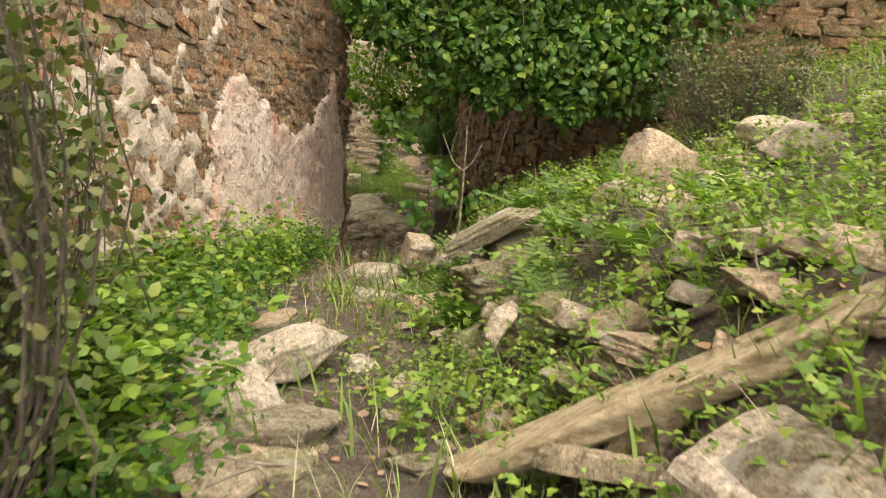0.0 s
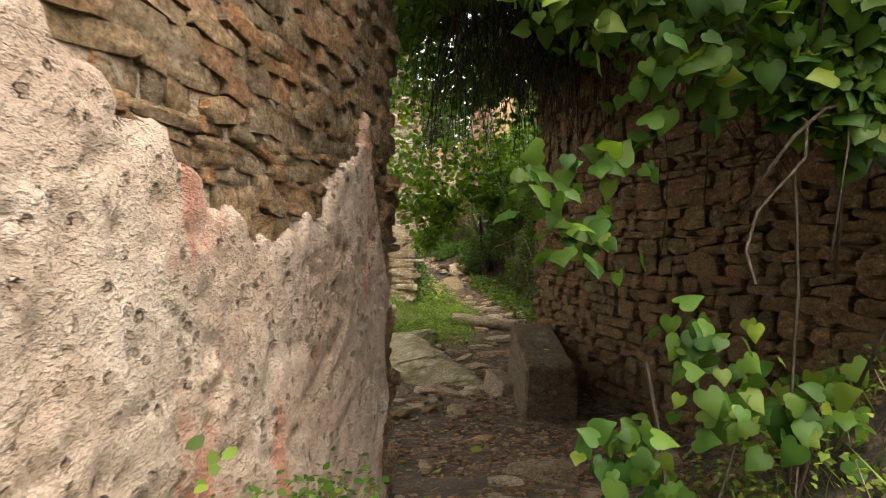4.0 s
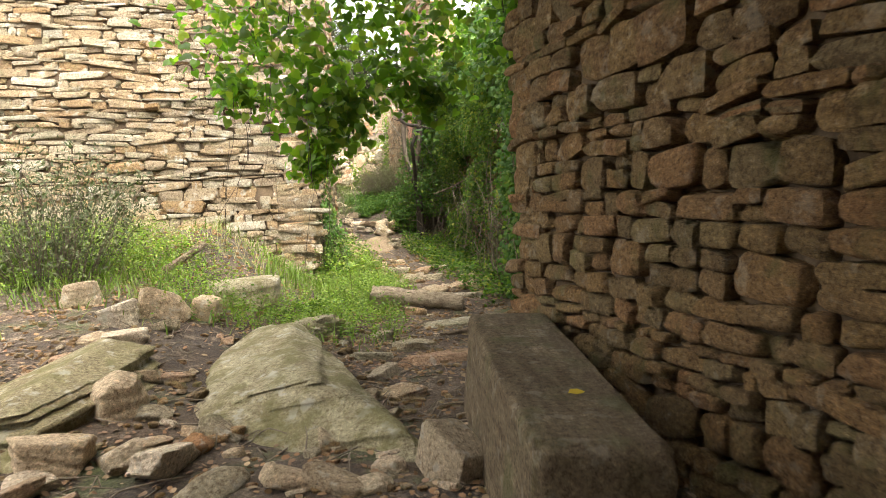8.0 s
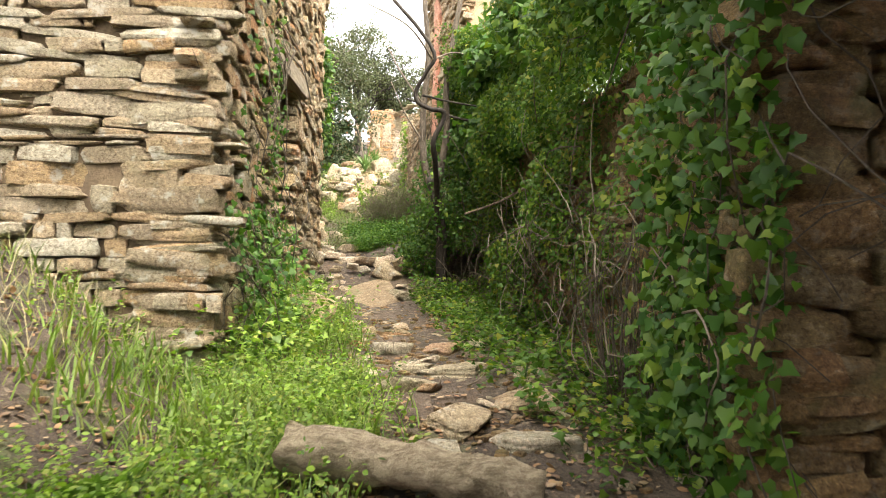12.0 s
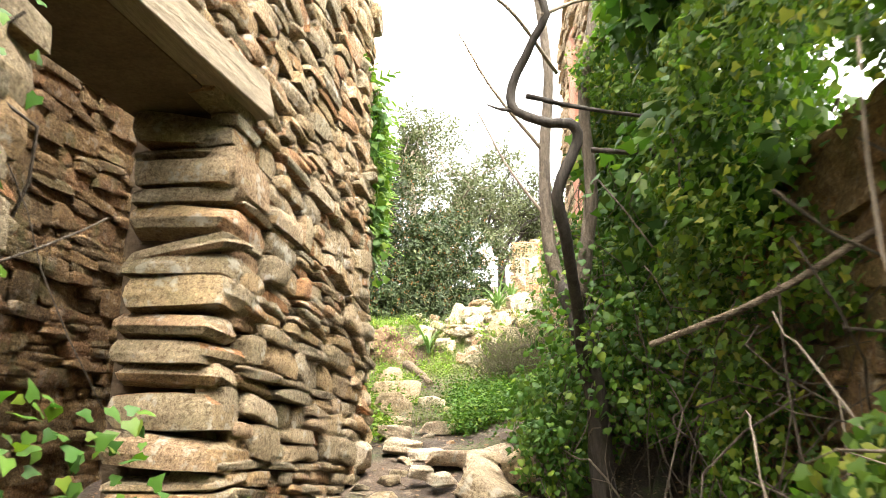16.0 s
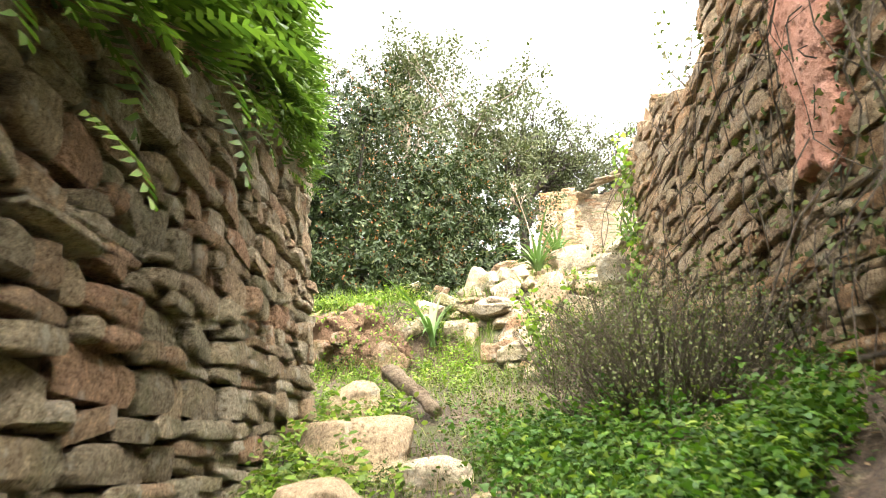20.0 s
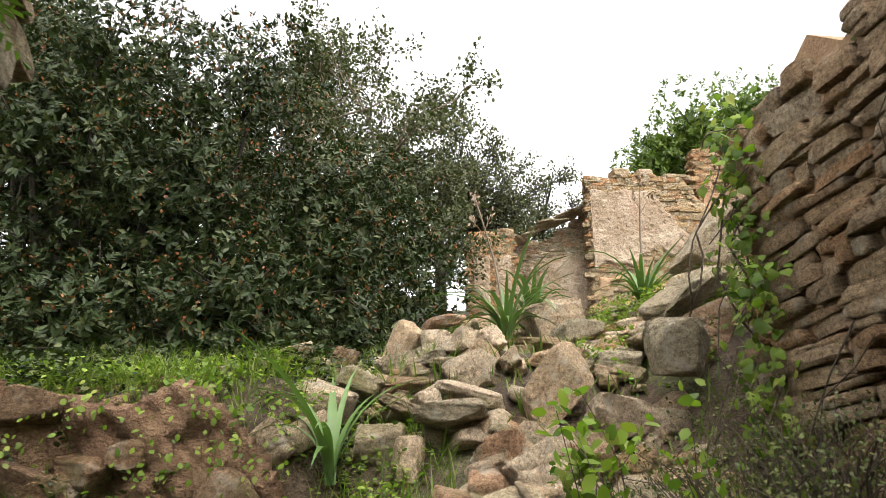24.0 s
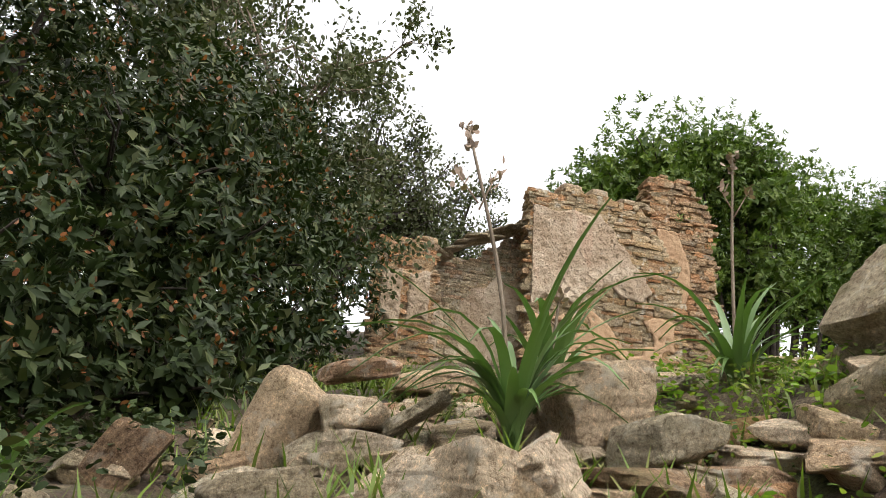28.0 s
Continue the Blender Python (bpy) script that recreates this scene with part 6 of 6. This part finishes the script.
ivy_on("canopy", 31000, passage_top, "ivy", 0.12, "leafy canopy arching over the passage", 34, 260)


def recess_canopy(r, n):
    x, y = r.uniform(1.9, 4.6, n), r.uniform(15.9, 19.2, n)
    z = 3.5 + 0.9 * r.random(n) + 0.2 * np.sin(x * 3 + y * 2)
    return np.stack([x, y, z], -1), np.tile([-0.2, -0.3, 0.8], (n, 1))


# leaf roof added above the recess to hold the sky light off its wall
ivy_on("recess_canopy", 6500, recess_canopy, "ivy", 0.1, "ivy roof added over the recess to shade it", 48, 90)


def hanging(r, n):
    a = np.array([(-0.9, 16.8, 3.4, 0.3), (-0.5, 16.6, 3.2, 0.3), (-0.1, 16.6, 3.1, 0.3), (0.3, 16.9, 3.3, 0.3), (0.75, 17.2, 3.3, 0.3), (1.2, 17.4, 3.4, 0.3), (1.6, 17.6, 3.7, 0.35), (-0.25, 16.7, 2.6, 0.17), (0.05, 16.7, 2.3, 0.12), (-0.15, 16.8, 2.05, 0.09), (0.25, 16.8, 2.6, 0.14), (0.7, 17.0, 2.85, 0.16), (1.0, 17.0, 2.7, 0.1), (-0.8, 16.9, 2.7, 0.12), (1.2, 16.5, 4.0, 0.4), (0.2, 16.0, 4.0, 0.4), (-0.5, 16.2, 3.9, 0.4)])
    k = r.integers(len(a), size=n)
    p = a[k, :3] + r.normal(size=(n, 3)) * a[k, 3:]
    return p, np.tile([0, -0.6, 0.6], (n, 1))


ivy_on("hanging_creeper", 3000, hanging, "creeper", 0.085, "creeper sprays hanging from the canopy, backlight painted into their leaves", 35, 60, HEART, 0.9, 0.5)

# fine drooping twigs over the passage
tw = Heap()
r = np.random.default_rng(36)
for _ in range(420):
    p = np.array([r.uniform(-0.3, 1.8), r.uniform(10.5, 14.5), r.uniform(4.0, 5.2)])
    L = r.uniform(0.5, 1.5)
    q = r.normal(scale=0.25, size=2)
    tw.add(*tube(curve_points([p, p + [q[0] * 0.6, q[1] * 0.6, -L * 0.4], p + [q[0], q[1], -L]], 5), [0.008, 0.007, 0.006, 0.005, 0.003], 4))
greenery("drooping_twigs", tw, "darkbark", "fine dark twigs drooping over the passage", "twigs")


def fern_bed(r, n):
    u = r.uniform(0, 1, n)
    x, y = -1.05 + 0.8 * u, 34.2 - 5.0 * u
    z = 5.05 + r.normal(0, 0.3, n)
    return np.stack([x, y, z], -1)


h = Heap()
r = np.random.default_rng(41)
N = 1300
p = fern_bed(r, N)
tip = np.stack([r.uniform(0.2, 1.0, N), r.normal(0, 0.6, N), r.uniform(-0.9, 0.5, N)], -1)
scatter(h, FROND, p, np.tile([0.3, 0, 1.0], (N, 1)), tip, r.uniform(0.25, 0.5, N) * np.interp(p[:, 1], [29, 32, 34.2], [1.5, 1.1, 0.6]))
n = 120
p = np.stack([r.uniform(-0.5, -0.25, n), r.uniform(29.3, 31.0, n), 4.1 + r.normal(0, 0.22, n)], -1)
scatter(h, FROND, p, np.tile([0.3, 0, 1.0], (n, 1)), np.stack([r.uniform(0.2, 1.0, n), r.normal(-0.2, 0.6, n), r.uniform(-0.9, 0.4, n)], -1), r.uniform(0.3, 0.5, n))
greenery("ferns", h, "fern", "bright ferns hanging over the top of the wall", "ferns")
h = Heap()
for x, y, s, n in ((0.15, 4.6, 0.32, 12), (0.3, 5.5, 0.34, 14), (0.6, 4.5, 0.3, 12), (0.85, 4.9, 0.34, 12), (0.7, 5.4, 0.36, 14), (1.05, 5.5, 0.34, 12), (0.2, 5.9, 0.3, 12), (0.0, 5.3, 0.26, 10), (0.9, 3.9, 0.3, 10), (1.35, 5.2, 0.32, 12), (0.45, 6.2, 0.32, 12), (1.5, 4.2, 0.3, 10), (0.25, 4.9, 0.4, 14), (0.4, 5.6, 0.35, 12), (0.9, 6.0, 0.4, 14), (0.5, 4.0, 0.3, 8), (-0.3, 19.4, 0.35, 16), (-0.9, 19.2, 0.35, 16)):
    a = r.uniform(0, 6.28, n)
    tip = np.stack([np.cos(a), np.sin(a), r.uniform(0.6, 1.4, n)], -1)
    scatter(h, FROND, np.tile([x, y, on(x, y)], (n, 1)), np.tile([0, 0, 1.0], (n, 1)), tip, s * r.uniform(0.7, 1.3, n))
greenery("ground_ferns", h, "fern", "small bright ferns among the rocks", "ferns")


def strap_plant(x, y, z, n, long, seed, stalk=0.0, tilt=0.0):
    """A clump of arching strap leaves, some with a flower stalk."""
    r = np.random.default_rng(seed)
    e = empty("asphodel", x, y, z, "asphodel with arching strap leaves" + (" and a tall flower stalk" if stalk else ""), "plant", "asphodels")
    for k in range(n):
        a, L, w = r.uniform(0, 2 * math.pi), long * r.uniform(0.5, 1.15), r.uniform(0.026, 0.044)
        rise, fall = r.uniform(0.65, 1.05), r.uniform(0.05, 0.7)
        dirn = np.array([math.cos(a), math.sin(a)])
        side = np.array([-dirn[1], dirn[0]])
        v, f = [], []
        for j in range(9):
            t = j / 8
            out, up = L * (0.12 + 0.55 * t) * t * (1.25 - rise * 0.5), L * (rise * t - fall * t**3)
            ww = w * (0.8 + 0.6 * t - 1.38 * t * t)
            for s, dip in ((-1, 0.006), (0, 0), (1, 0.006)):
                v.append((dirn[0] * out + side[0] * ww * s, dirn[1] * out + side[1] * ww * s, up + dip))
        for j in range(8):
            i = 3 * j
            f += [(i, i + 1, i + 4, i + 3), (i + 1, i + 2, i + 5, i + 4)]
        piece("leaf", mesh_of("leaf", v, f, M["strap"]), e)
    if stalk:
        top = Vector((tilt, 0, stalk))
        v, f = tube(curve_points([(0, 0, 0), (tilt * 0.3, 0, stalk * 0.5), top], 8), [0.011] * 5 + [0.009, 0.008, 0.006], 6)
        stem = piece("flower_stalk", mesh_of("flower_stalk", v, f, M["bark"]), e, "brownish flower stalk")
        h = Heap()
        for b, (dx, l0, l1) in enumerate(((0.0, 0.82, 1.0), (0.13, 0.72, 0.86), (-0.1, 0.74, 0.84))):
            c0, c1 = Vector((tilt * l0, 0, stalk * l0)), Vector((tilt * l1 + dx, 0, stalk * l1))
            if dx:
                h.add(*tube([c0, c1], [0.005, 0.003], 5))
            m = 22 if not dx else 9
            t = r.uniform(0.55, 1.02, m)
            p = np.array([c0 + (c1 - c0) * q for q in t]) + r.normal(scale=0.018, size=(m, 3))
            scatter(h, OVAL, p, r.normal(size=(m, 3)), r.normal(size=(m, 3)) * 0.6 + [0, 0, 0.7], 0.05)
        piece("flower_head", h.mesh("flower_head", M["bud"]), stem, "closed brownish flower buds")
    return e


strap_plant(1.02, 39.3, 4.3, 42, 1.3, 51, 1.62, -0.3)
strap_plant(2.62, 39.9, 4.75, 30, 1.2, 52, 1.65, 0.08)
strap_plant(1.35, 39.7, 4.5, 16, 1.0, 53, 0.7, 0.05)
strap_plant(-0.36, 36.8, 3.12, 16, 1.15, 54)
strap_plant(-1.05, 39.3, 3.9, 8, 0.7, 55)
strap_plant(-1.3, 38.2, 3.75, 7, 0.5, 56)

# ---- trees ----


def tree(name, x, y, z0, height, spread_xy, seed, leaf_key, leaf, n_leaf, label, trunk_r=0.14, bare=0.35, template=LANCE, cluster=0.42, bark="bark", low=0.25, lean=(0, 0)):
    r = np.random.default_rng(seed)
    e = empty(name, x, y, z0, label, "tree")
    wood, tips = Heap(), []
    n_limb = 9

    def grow(p, d, L, rad, depth):
        pts = [p]
        for k in range(4):
            d = (d + Vector(r.normal(size=3)) * 0.22 + Vector((0, 0, 0.06))).normalized()
            pts.append(pts[-1] + d * L / 4)
        wood.add(*tube(pts, [rad * (1 - 0.5 * k / 4) for k in range(5)], 6 if depth < 2 else 4))
        if depth >= 1:
            tips.extend(pts[2:])
        if depth < 3:
            for _ in range(3 if depth else 4):
                q = pts[int(r.integers(2, 5))]
                nd = (d + Vector(r.normal(size=3)) * 0.75).normalized()
                grow(q, nd, L * r.uniform(0.5, 0.75), rad * 0.5, depth + 1)

    for k in range(n_limb):
        a = 2 * math.pi * k / n_limb + r.uniform(-0.3, 0.3)
        f = r.uniform(low, 0.75)
        s = Vector((lean[0] * f, lean[1] * f, height * f * 0.55))
        dirn = Vector((math.cos(a) * spread_xy, math.sin(a) * spread_xy, height * r.uniform(0.15, 0.75)))
        grow(s, dirn.normalized(), dirn.length * 0.5, trunk_r * 0.5, 0)
    v, f = tube(curve_points([(0, 0, -0.3), (lean[0] * 0.3, lean[1] * 0.3, height * 0.3), (lean[0] * 0.6, lean[1] * 0.6, height * 0.52)], 9), [trunk_r * (1 - 0.07 * k) for k in range(9)], 9)
    wood.add(v, f)
    piece("trunk", wood.mesh("trunk", M[bark]), e, "branching woody trunk and limbs")
    tips = np.array([tuple(t) for t in tips])
    pos = tips[r.integers(len(tips), size=n_leaf)] + r.normal(scale=cluster, size=(n_leaf, 3)) * [1, 1, 0.8]
    centre = np.array([lean[0] * 0.5, lean[1] * 0.5, height * 0.5])
    h = Heap()
    leaf_mass(h, template, pos, unit(pos - centre), leaf, r, -0.1, 0.9)
    greenery("crown", h, leaf_key, "evergreen crown of small leaves", "tree", e)
    return e


def bush_tree(name, x, y, z0, blobs, seed, leaf_key, leaf, n_leaf, label, buds=0):
    """A dense evergreen thicket: limbs towards many lobes, each a shell of leafy shoots."""
    r = np.random.default_rng(seed)
    e = empty(name, x, y, z0, label, "tree")
    wood, h, hb = Heap(), Heap(), Heap()
    total = sum(b[3] ** 2 for b in blobs)
    for bx, by, bz, br in blobs:
        c = np.array([bx - x, by - y, bz - z0])
        wood.add(*tube(curve_points([(0.4 * c[0], 0.4 * c[1], -0.3), (c[0] * 0.75, c[1] * 0.75, c[2] * 0.4), tuple(c)], 7), [0.09, 0.08, 0.07, 0.06, 0.05, 0.035, 0.02], 6))
        for _ in range(8):
            d = unit(r.normal(size=3))
            wood.add(*tube([tuple(c * 0.9), tuple(c + d * br * 0.5), tuple(c + d * br * 0.8)], [0.02, 0.012, 0.005], 4))
        q = unit(r.normal(size=(420, 3)))
        scatter(h, LANCE, c + q * br * r.uniform(0.05, 0.55, (420, 1)), q + 0.6 * r.normal(size=(420, 3)), r.normal(size=(420, 3)), (0.16 if leaf < 0.14 else 0.34) * r.uniform(0.6, 1.2, 420), 1.4)
        m = int(n_leaf * br * br / total)
        shoots = max(8, m // 9)
        d = unit(r.normal(size=(shoots, 3)))
        rad = br * (0.55 + 0.5 * r.random(shoots) ** 0.5) * (1 + 0.16 * np.sin(d[:, 0] * 7 + bx) * np.sin(d[:, 2] * 6 + by))
        sp = c + d * rad[:, None]
        ax = unit(d + [0, 0, 0.5] + 0.4 * r.normal(size=(shoots, 3)))
        k = np.repeat(np.arange(shoots), 9)
        radial = unit(np.cross(ax[k], r.normal(size=(len(k), 3))))
        pos = sp[k] + ax[k] * (r.random(len(k)) * 0.16)[:, None]
        tip = radial + ax[k] * 0.55
        scatter(h, LANCE, pos, ax[k] + 0.3 * r.normal(size=pos.shape), tip, leaf * r.uniform(0.7, 1.25, len(k)), 1.15)
        if buds:
            s = r.random(shoots) < buds
            for _ in range(3):
                q = sp[s] + ax[s] * 0.1 + r.normal(scale=0.035, size=(int(s.sum()), 3))
                scatter(hb, OVAL, q, r.normal(size=q.shape), ax[s] + 0.6 * r.normal(size=q.shape), 0.05)
    piece("trunk", wood.mesh("trunk", M["darkbark"]), e, "dark tangled stems")
    greenery("crown", h, leaf_key, "dense dark evergreen leaves", "tree", e)
    if buds:
        greenery("bud_mass", hb, "rust", "reddish buds and dry shoots", "tree", e)
    return e


blobs = []
r = np.random.default_rng(71)
for _ in range(64):
    bx, by = r.uniform(-10.5, -0.9), r.uniform(41.0, 46.0)
    ceil_z = float(np.interp(bx, [-10.5, -5, -2.5, -1.2, -0.5], [11.2, 10.2, 9.3, 8.4, 7.0])) - 0.3 * (46.0 - by)
    blobs.append((bx, by, r.uniform(4.7, max(5.6, ceil_z)), r.uniform(0.75, 1.3)))
blobs += [(-1.6, 41.0, 4.7, 0.7), (-2.6, 40.9, 4.6, 0.8), (-3.8, 40.9, 4.7, 0.9), (-5.2, 41.0, 4.8, 1.0), (-6.6, 41.0, 4.8, 1.0), (-0.8, 41.8, 4.9, 0.65), (-0.2, 42.8, 5.3, 0.65), (-1.3, 41.3, 5.3, 0.8), (-0.7, 42.6, 6.0, 0.85), (-2.2, 40.7, 5.2, 0.85), (-0.2, 43.8, 6.4, 0.85), (0.2, 44.6, 6.9, 0.8), (-0.3, 44.6, 7.8, 0.8), (-3.6, 40.5, 5.0, 0.9), (-5.0, 40.6, 5.2, 1.0), (-1.0, 43.5, 7.5, 0.9), (0.3, 44.8, 5.9, 0.7), (-1.5, 40.4, 4.45, 0.6), (-2.4, 40.1, 4.4, 0.7), (-3.4, 39.9, 4.4, 0.8), (-0.7, 41.2, 4.6, 0.55), (-4.6, 40.0, 4.5, 0.8), (-1.9, 40.3, 5.0, 0.7), (-3.0, 41.2, 8.0, 1.1), (-4.2, 40.8, 8.6, 1.2), (-2.3, 41.8, 8.5, 1.0), (-3.2, 40.6, 6.6, 1.0), (-4.6, 40.3, 7.0, 1.1)]
bush_tree("mastic_tree", -4.5, 43.0, 4.4, blobs, 72, "mastic", 0.11, 190000, "big dark evergreen mastic thicket on the terrace", 0.3)
tree("holm_oak", -2.6, 47.5, 5.5, 11.0, 2.5, 73, "oak", 0.10, 34000, "tall evergreen oak behind the thicket", 0.16, cluster=0.15, lean=(0.3, 0), template=OVAL)
tree("holm_oak", -7.0, 46.5, 5.2, 8.6, 2.8, 74, "oak", 0.10, 28000, "tall evergreen oak behind the thicket", 0.16, cluster=0.15, template=OVAL)
tree("holm_oak", 0.7, 52.0, 6.6, 8.2, 2.6, 75, "oak", 0.10, 20000, "gnarled holm oak behind the ruin", 0.2, cluster=0.13, bark="darkbark", template=OVAL)
tree("holm_oak", 3.6, 55.0, 7.4, 6.4, 2.2, 76, "oak", 0.10, 12000, "gnarled holm oak behind the ruin", 0.18, cluster=0.13, bark="darkbark", template=OVAL)
tree("holm_oak", 25.0, 62.0, 9.0, 9.0, 3.2, 77, "oak", 0.13, 14000, "distant evergreen tree on the hillside", 0.2, cluster=0.35)
blobs = []
for _ in range(92):
    bx = r.uniform(5.6, 20)
    bz = float(np.interp(bx, [5.7, 7.9, 10.6, 13.5, 16.2, 20], [11.2, 12.3, 13.5, 13.2, 12.6, 12.2])) - 5.6 * r.random() ** 1.5
    blobs.append((bx, r.uniform(50.6, 53.5), bz, r.uniform(0.95, 1.5)))
bush_tree("ivy_mound", 12, 52, 7.0, blobs, 78, "mound", 0.15, 125000, "ruined walls swallowed by a mound of ivy")
blobs = [(r.uniform(9.0, 20), r.uniform(46, 49), r.uniform(5.6, 7.2), r.uniform(0.6, 1.1)) for _ in range(22)]
bush_tree("scrub", 13, 47.5, 5.9, blobs, 80, "mound", 0.14, 16000, "low evergreen scrub beside the ruin")

# evergreen mass added behind the passage wall, which keeps the passage dark
blobs = [(r.uniform(1.6, 7.0), r.uniform(8.3, 15.6), r.uniform(4.8, 7.4), r.uniform(0.8, 1.3)) for _ in range(58)]
blobs += [(r.uniform(3.4, 7.0), r.uniform(15.6, 18.6), r.uniform(4.6, 6.6), r.uniform(0.7, 1.1)) for _ in range(12)]
blobs += [(r.uniform(3.6, 6.5), r.uniform(18.6, 22.5), r.uniform(4.6, 6.2), r.uniform(0.7, 1.0)) for _ in range(14)]
bush_tree("shade_tree", 4.5, 14.0, 0.2, blobs, 79, "mastic", 0.16, 34000, "dark evergreen mass added over the passage wall to shade the passage")

# unseen leaf mass added overhead only to darken the passage below
blobs = [(r.uniform(-1.0, 3.0), r.uniform(8.4, 14.8), r.uniform(5.8, 7.0), r.uniform(0.8, 1.15)) for _ in range(36)]
bush_tree("shade_shrub", 2.9, 11.5, 5.5, blobs, 81, "mastic", 0.17, 30000, "unseen evergreen mass added above the passage to shade it")

# small tree with a snaking vine beside the path
e = empty("path_tree", 2.1, 27.2, 1.05, "slim bare-branched tree with a dark snaking vine", "tree")
off = Vector((2.1, 27.2, 1.05))
for nm, pts, r0, r1, mat in (
    ("trunk", [(2.28, 27.95, 0.8), (2.26, 27.9, 1.4), (2.24, 27.85, 1.95), (2.14, 27.9, 2.5), (2.05, 28.05, 2.85)], 0.1, 0.075, "darkbark"),
    ("limb", [(2.1, 27.95, 2.65), (1.98, 28.15, 3.0), (1.93, 28.3, 3.6), (1.96, 28.4, 4.3), (2.02, 28.5, 5.2), (1.9, 28.6, 6.6)], 0.07, 0.04, "trunk"),
    ("limb", [(2.12, 27.9, 2.6), (2.24, 27.95, 3.1), (2.32, 28.0, 3.7), (2.3, 28.0, 4.5), (2.42, 28.1, 5.3), (2.6, 28.2, 6.4)], 0.065, 0.04, "trunk"),
    ("vine_stem", [(2.16, 27.75, 2.1), (2.1, 27.4, 2.55), (2.03, 27.0, 2.95), (1.97, 26.8, 3.27), (2.12, 26.8, 3.62), (2.08, 26.75, 3.74), (1.9, 26.7, 3.74), (1.7, 26.7, 3.85), (1.68, 26.7, 4.02), (1.83, 26.6, 4.3), (1.93, 26.5, 4.5), (1.72, 26.5, 4.85), (1.25, 26.6, 5.4)], 0.046, 0.026, "darkbark"),
    ("branch", [(1.72, 26.7, 3.84), (1.6, 26.7, 3.86), (1.5, 26.7, 3.9)], 0.016, 0.006, "darkbark"),
    ("branch", [(1.78, 26.7, 3.95), (2.2, 26.9, 3.92), (2.98, 27.2, 3.9)], 0.02, 0.012, "darkbark"),
    ("branch", [(2.28, 27.4, 3.8), (2.6, 27.3, 3.72), (2.9, 27.2, 3.74)], 0.022, 0.014, "darkbark"),
    ("branch", [(2.2, 25.0, 2.03), (2.64, 25.0, 2.2), (3.11, 25.0, 2.47)], 0.012, 0.017, "wood"),
    ("branch", [(1.9, 26.5, 4.45), (2.3, 26.6, 4.6), (2.9, 26.8, 4.45)], 0.014, 0.006, "bark"),
    ("branch", [(1.94, 28.4, 4.2), (1.5, 28.1, 4.7), (1.2, 27.9, 5.2)], 0.02, 0.006, "bark"),
    ("branch", [(1.95, 28.3, 3.5), (1.6, 28.2, 4.0), (1.35, 28.1, 4.5)], 0.016, 0.006, "bark"),
    ("branch", [(2.1, 28.4, 5.0), (1.6, 27.6, 5.3), (0.9, 27.2, 5.5)], 0.02, 0.008, "bark"),
    ("branch", [(2.35, 28.0, 4.8), (2.7, 27.6, 5.3), (3.2, 27.2, 5.4)], 0.02, 0.008, "bark")):
    pts = curve_points([Vector(q) - off for q in pts], 34 if nm == "vine_stem" else 14)
    n = len(pts)
    v, f = tube(pts, [r0 + (r1 - r0) * k / (n - 1) for k in range(n)], 10)
    v = v + np.array([tuple(noise.noise_vector(Vector(q) * 7)) for q in v]) * 0.16 * r0
    piece(nm, mesh_of(nm, v, f, M[mat]), e)

# twigs on the path
h = Heap()
r = np.random.default_rng(90)
foot = np.concatenate([sample(900, (-3.4, 3.4, 0.5, 34, lambda x, y: 0.8 + 0 * x), r), sample(700, (-3.0, 2.0, 12, 19, lambda x, y: patchy(x, y, 1.9)), r)])
for p in foot:
    a, L = r.uniform(0, 6.28), r.uniform(0.1, 0.45)
    d = np.array([math.cos(a), math.sin(a), r.normal(0, 0.12)]) * L
    h.add(*tube(curve_points([p + [0, 0, 0.01], p + d * 0.5 + r.normal(scale=0.03, size=3) + [0, 0, 0.02], p + d + [0, 0, 0.015]], 5), [0.006, 0.006, 0.005, 0.004, 0.003], 4))
greenery("ground_twigs", h, "bark", "thin dead twigs scattered on the path", "twigs")

# gravel
h = Heap()
foot = sample(4600, (-3.2, 2.4, 7, 26, lambda x, y: 0.9 * patchy(x, y, 2.2, -0.2)), r)
for p in foot:
    v, f = SHAPES[int(r.integers(16))]
    s = r.uniform(0.015, 0.06)
    a = r.uniform(0, 6.28)
    ca, sa = math.cos(a), math.sin(a)
    q = v * [s * 1.5, s, s * 0.6]
    h.add(np.stack([q[:, 0] * ca - q[:, 1] * sa, q[:, 0] * sa + q[:, 1] * ca, q[:, 2]], -1) + p + [0, 0, s * 0.15], f)
gravel = piece("gravel", h.mesh("gravel", M["brown_joined"], True, 40))
tagged(gravel, "small stone chips scattered over the path", "gravel", kind="stuff")

# fallen leaves on the path
r = np.random.default_rng(91)
foot = sample(9000, (-3, 3.5, 0.5, 35, lambda x, y: 0.8 + 0 * x), r)
foot = np.concatenate([foot, sample(9500, (-3.4, 2.6, 9.5, 21, lambda x, y: patchy(x, y, 1.7, -0.1)), r)])
h = Heap()
scatter(h, OVAL, foot + [0, 0, 0.012], np.array([0, 0, 1.0]) + 0.35 * r.normal(size=foot.shape), r.normal(size=foot.shape) * [1, 1, 0.1], 0.05 * r.uniform(0.5, 1.3, len(foot)))
greenery("leaf_litter", h, "litter", "brown dead leaves strewn over the path", "leaf litter")
h = Heap()
scatter(h, OVAL, np.array([(0.98, 13.02, 0.74)]), np.array([(0.0, -0.2, 1)]), np.array([(1.0, 0.3, 0)]), 0.09)
tagged(piece("yellow_leaf", h.mesh("yellow_leaf", M["yellow"])), "single yellow leaf lying on the stone block", "leaf")
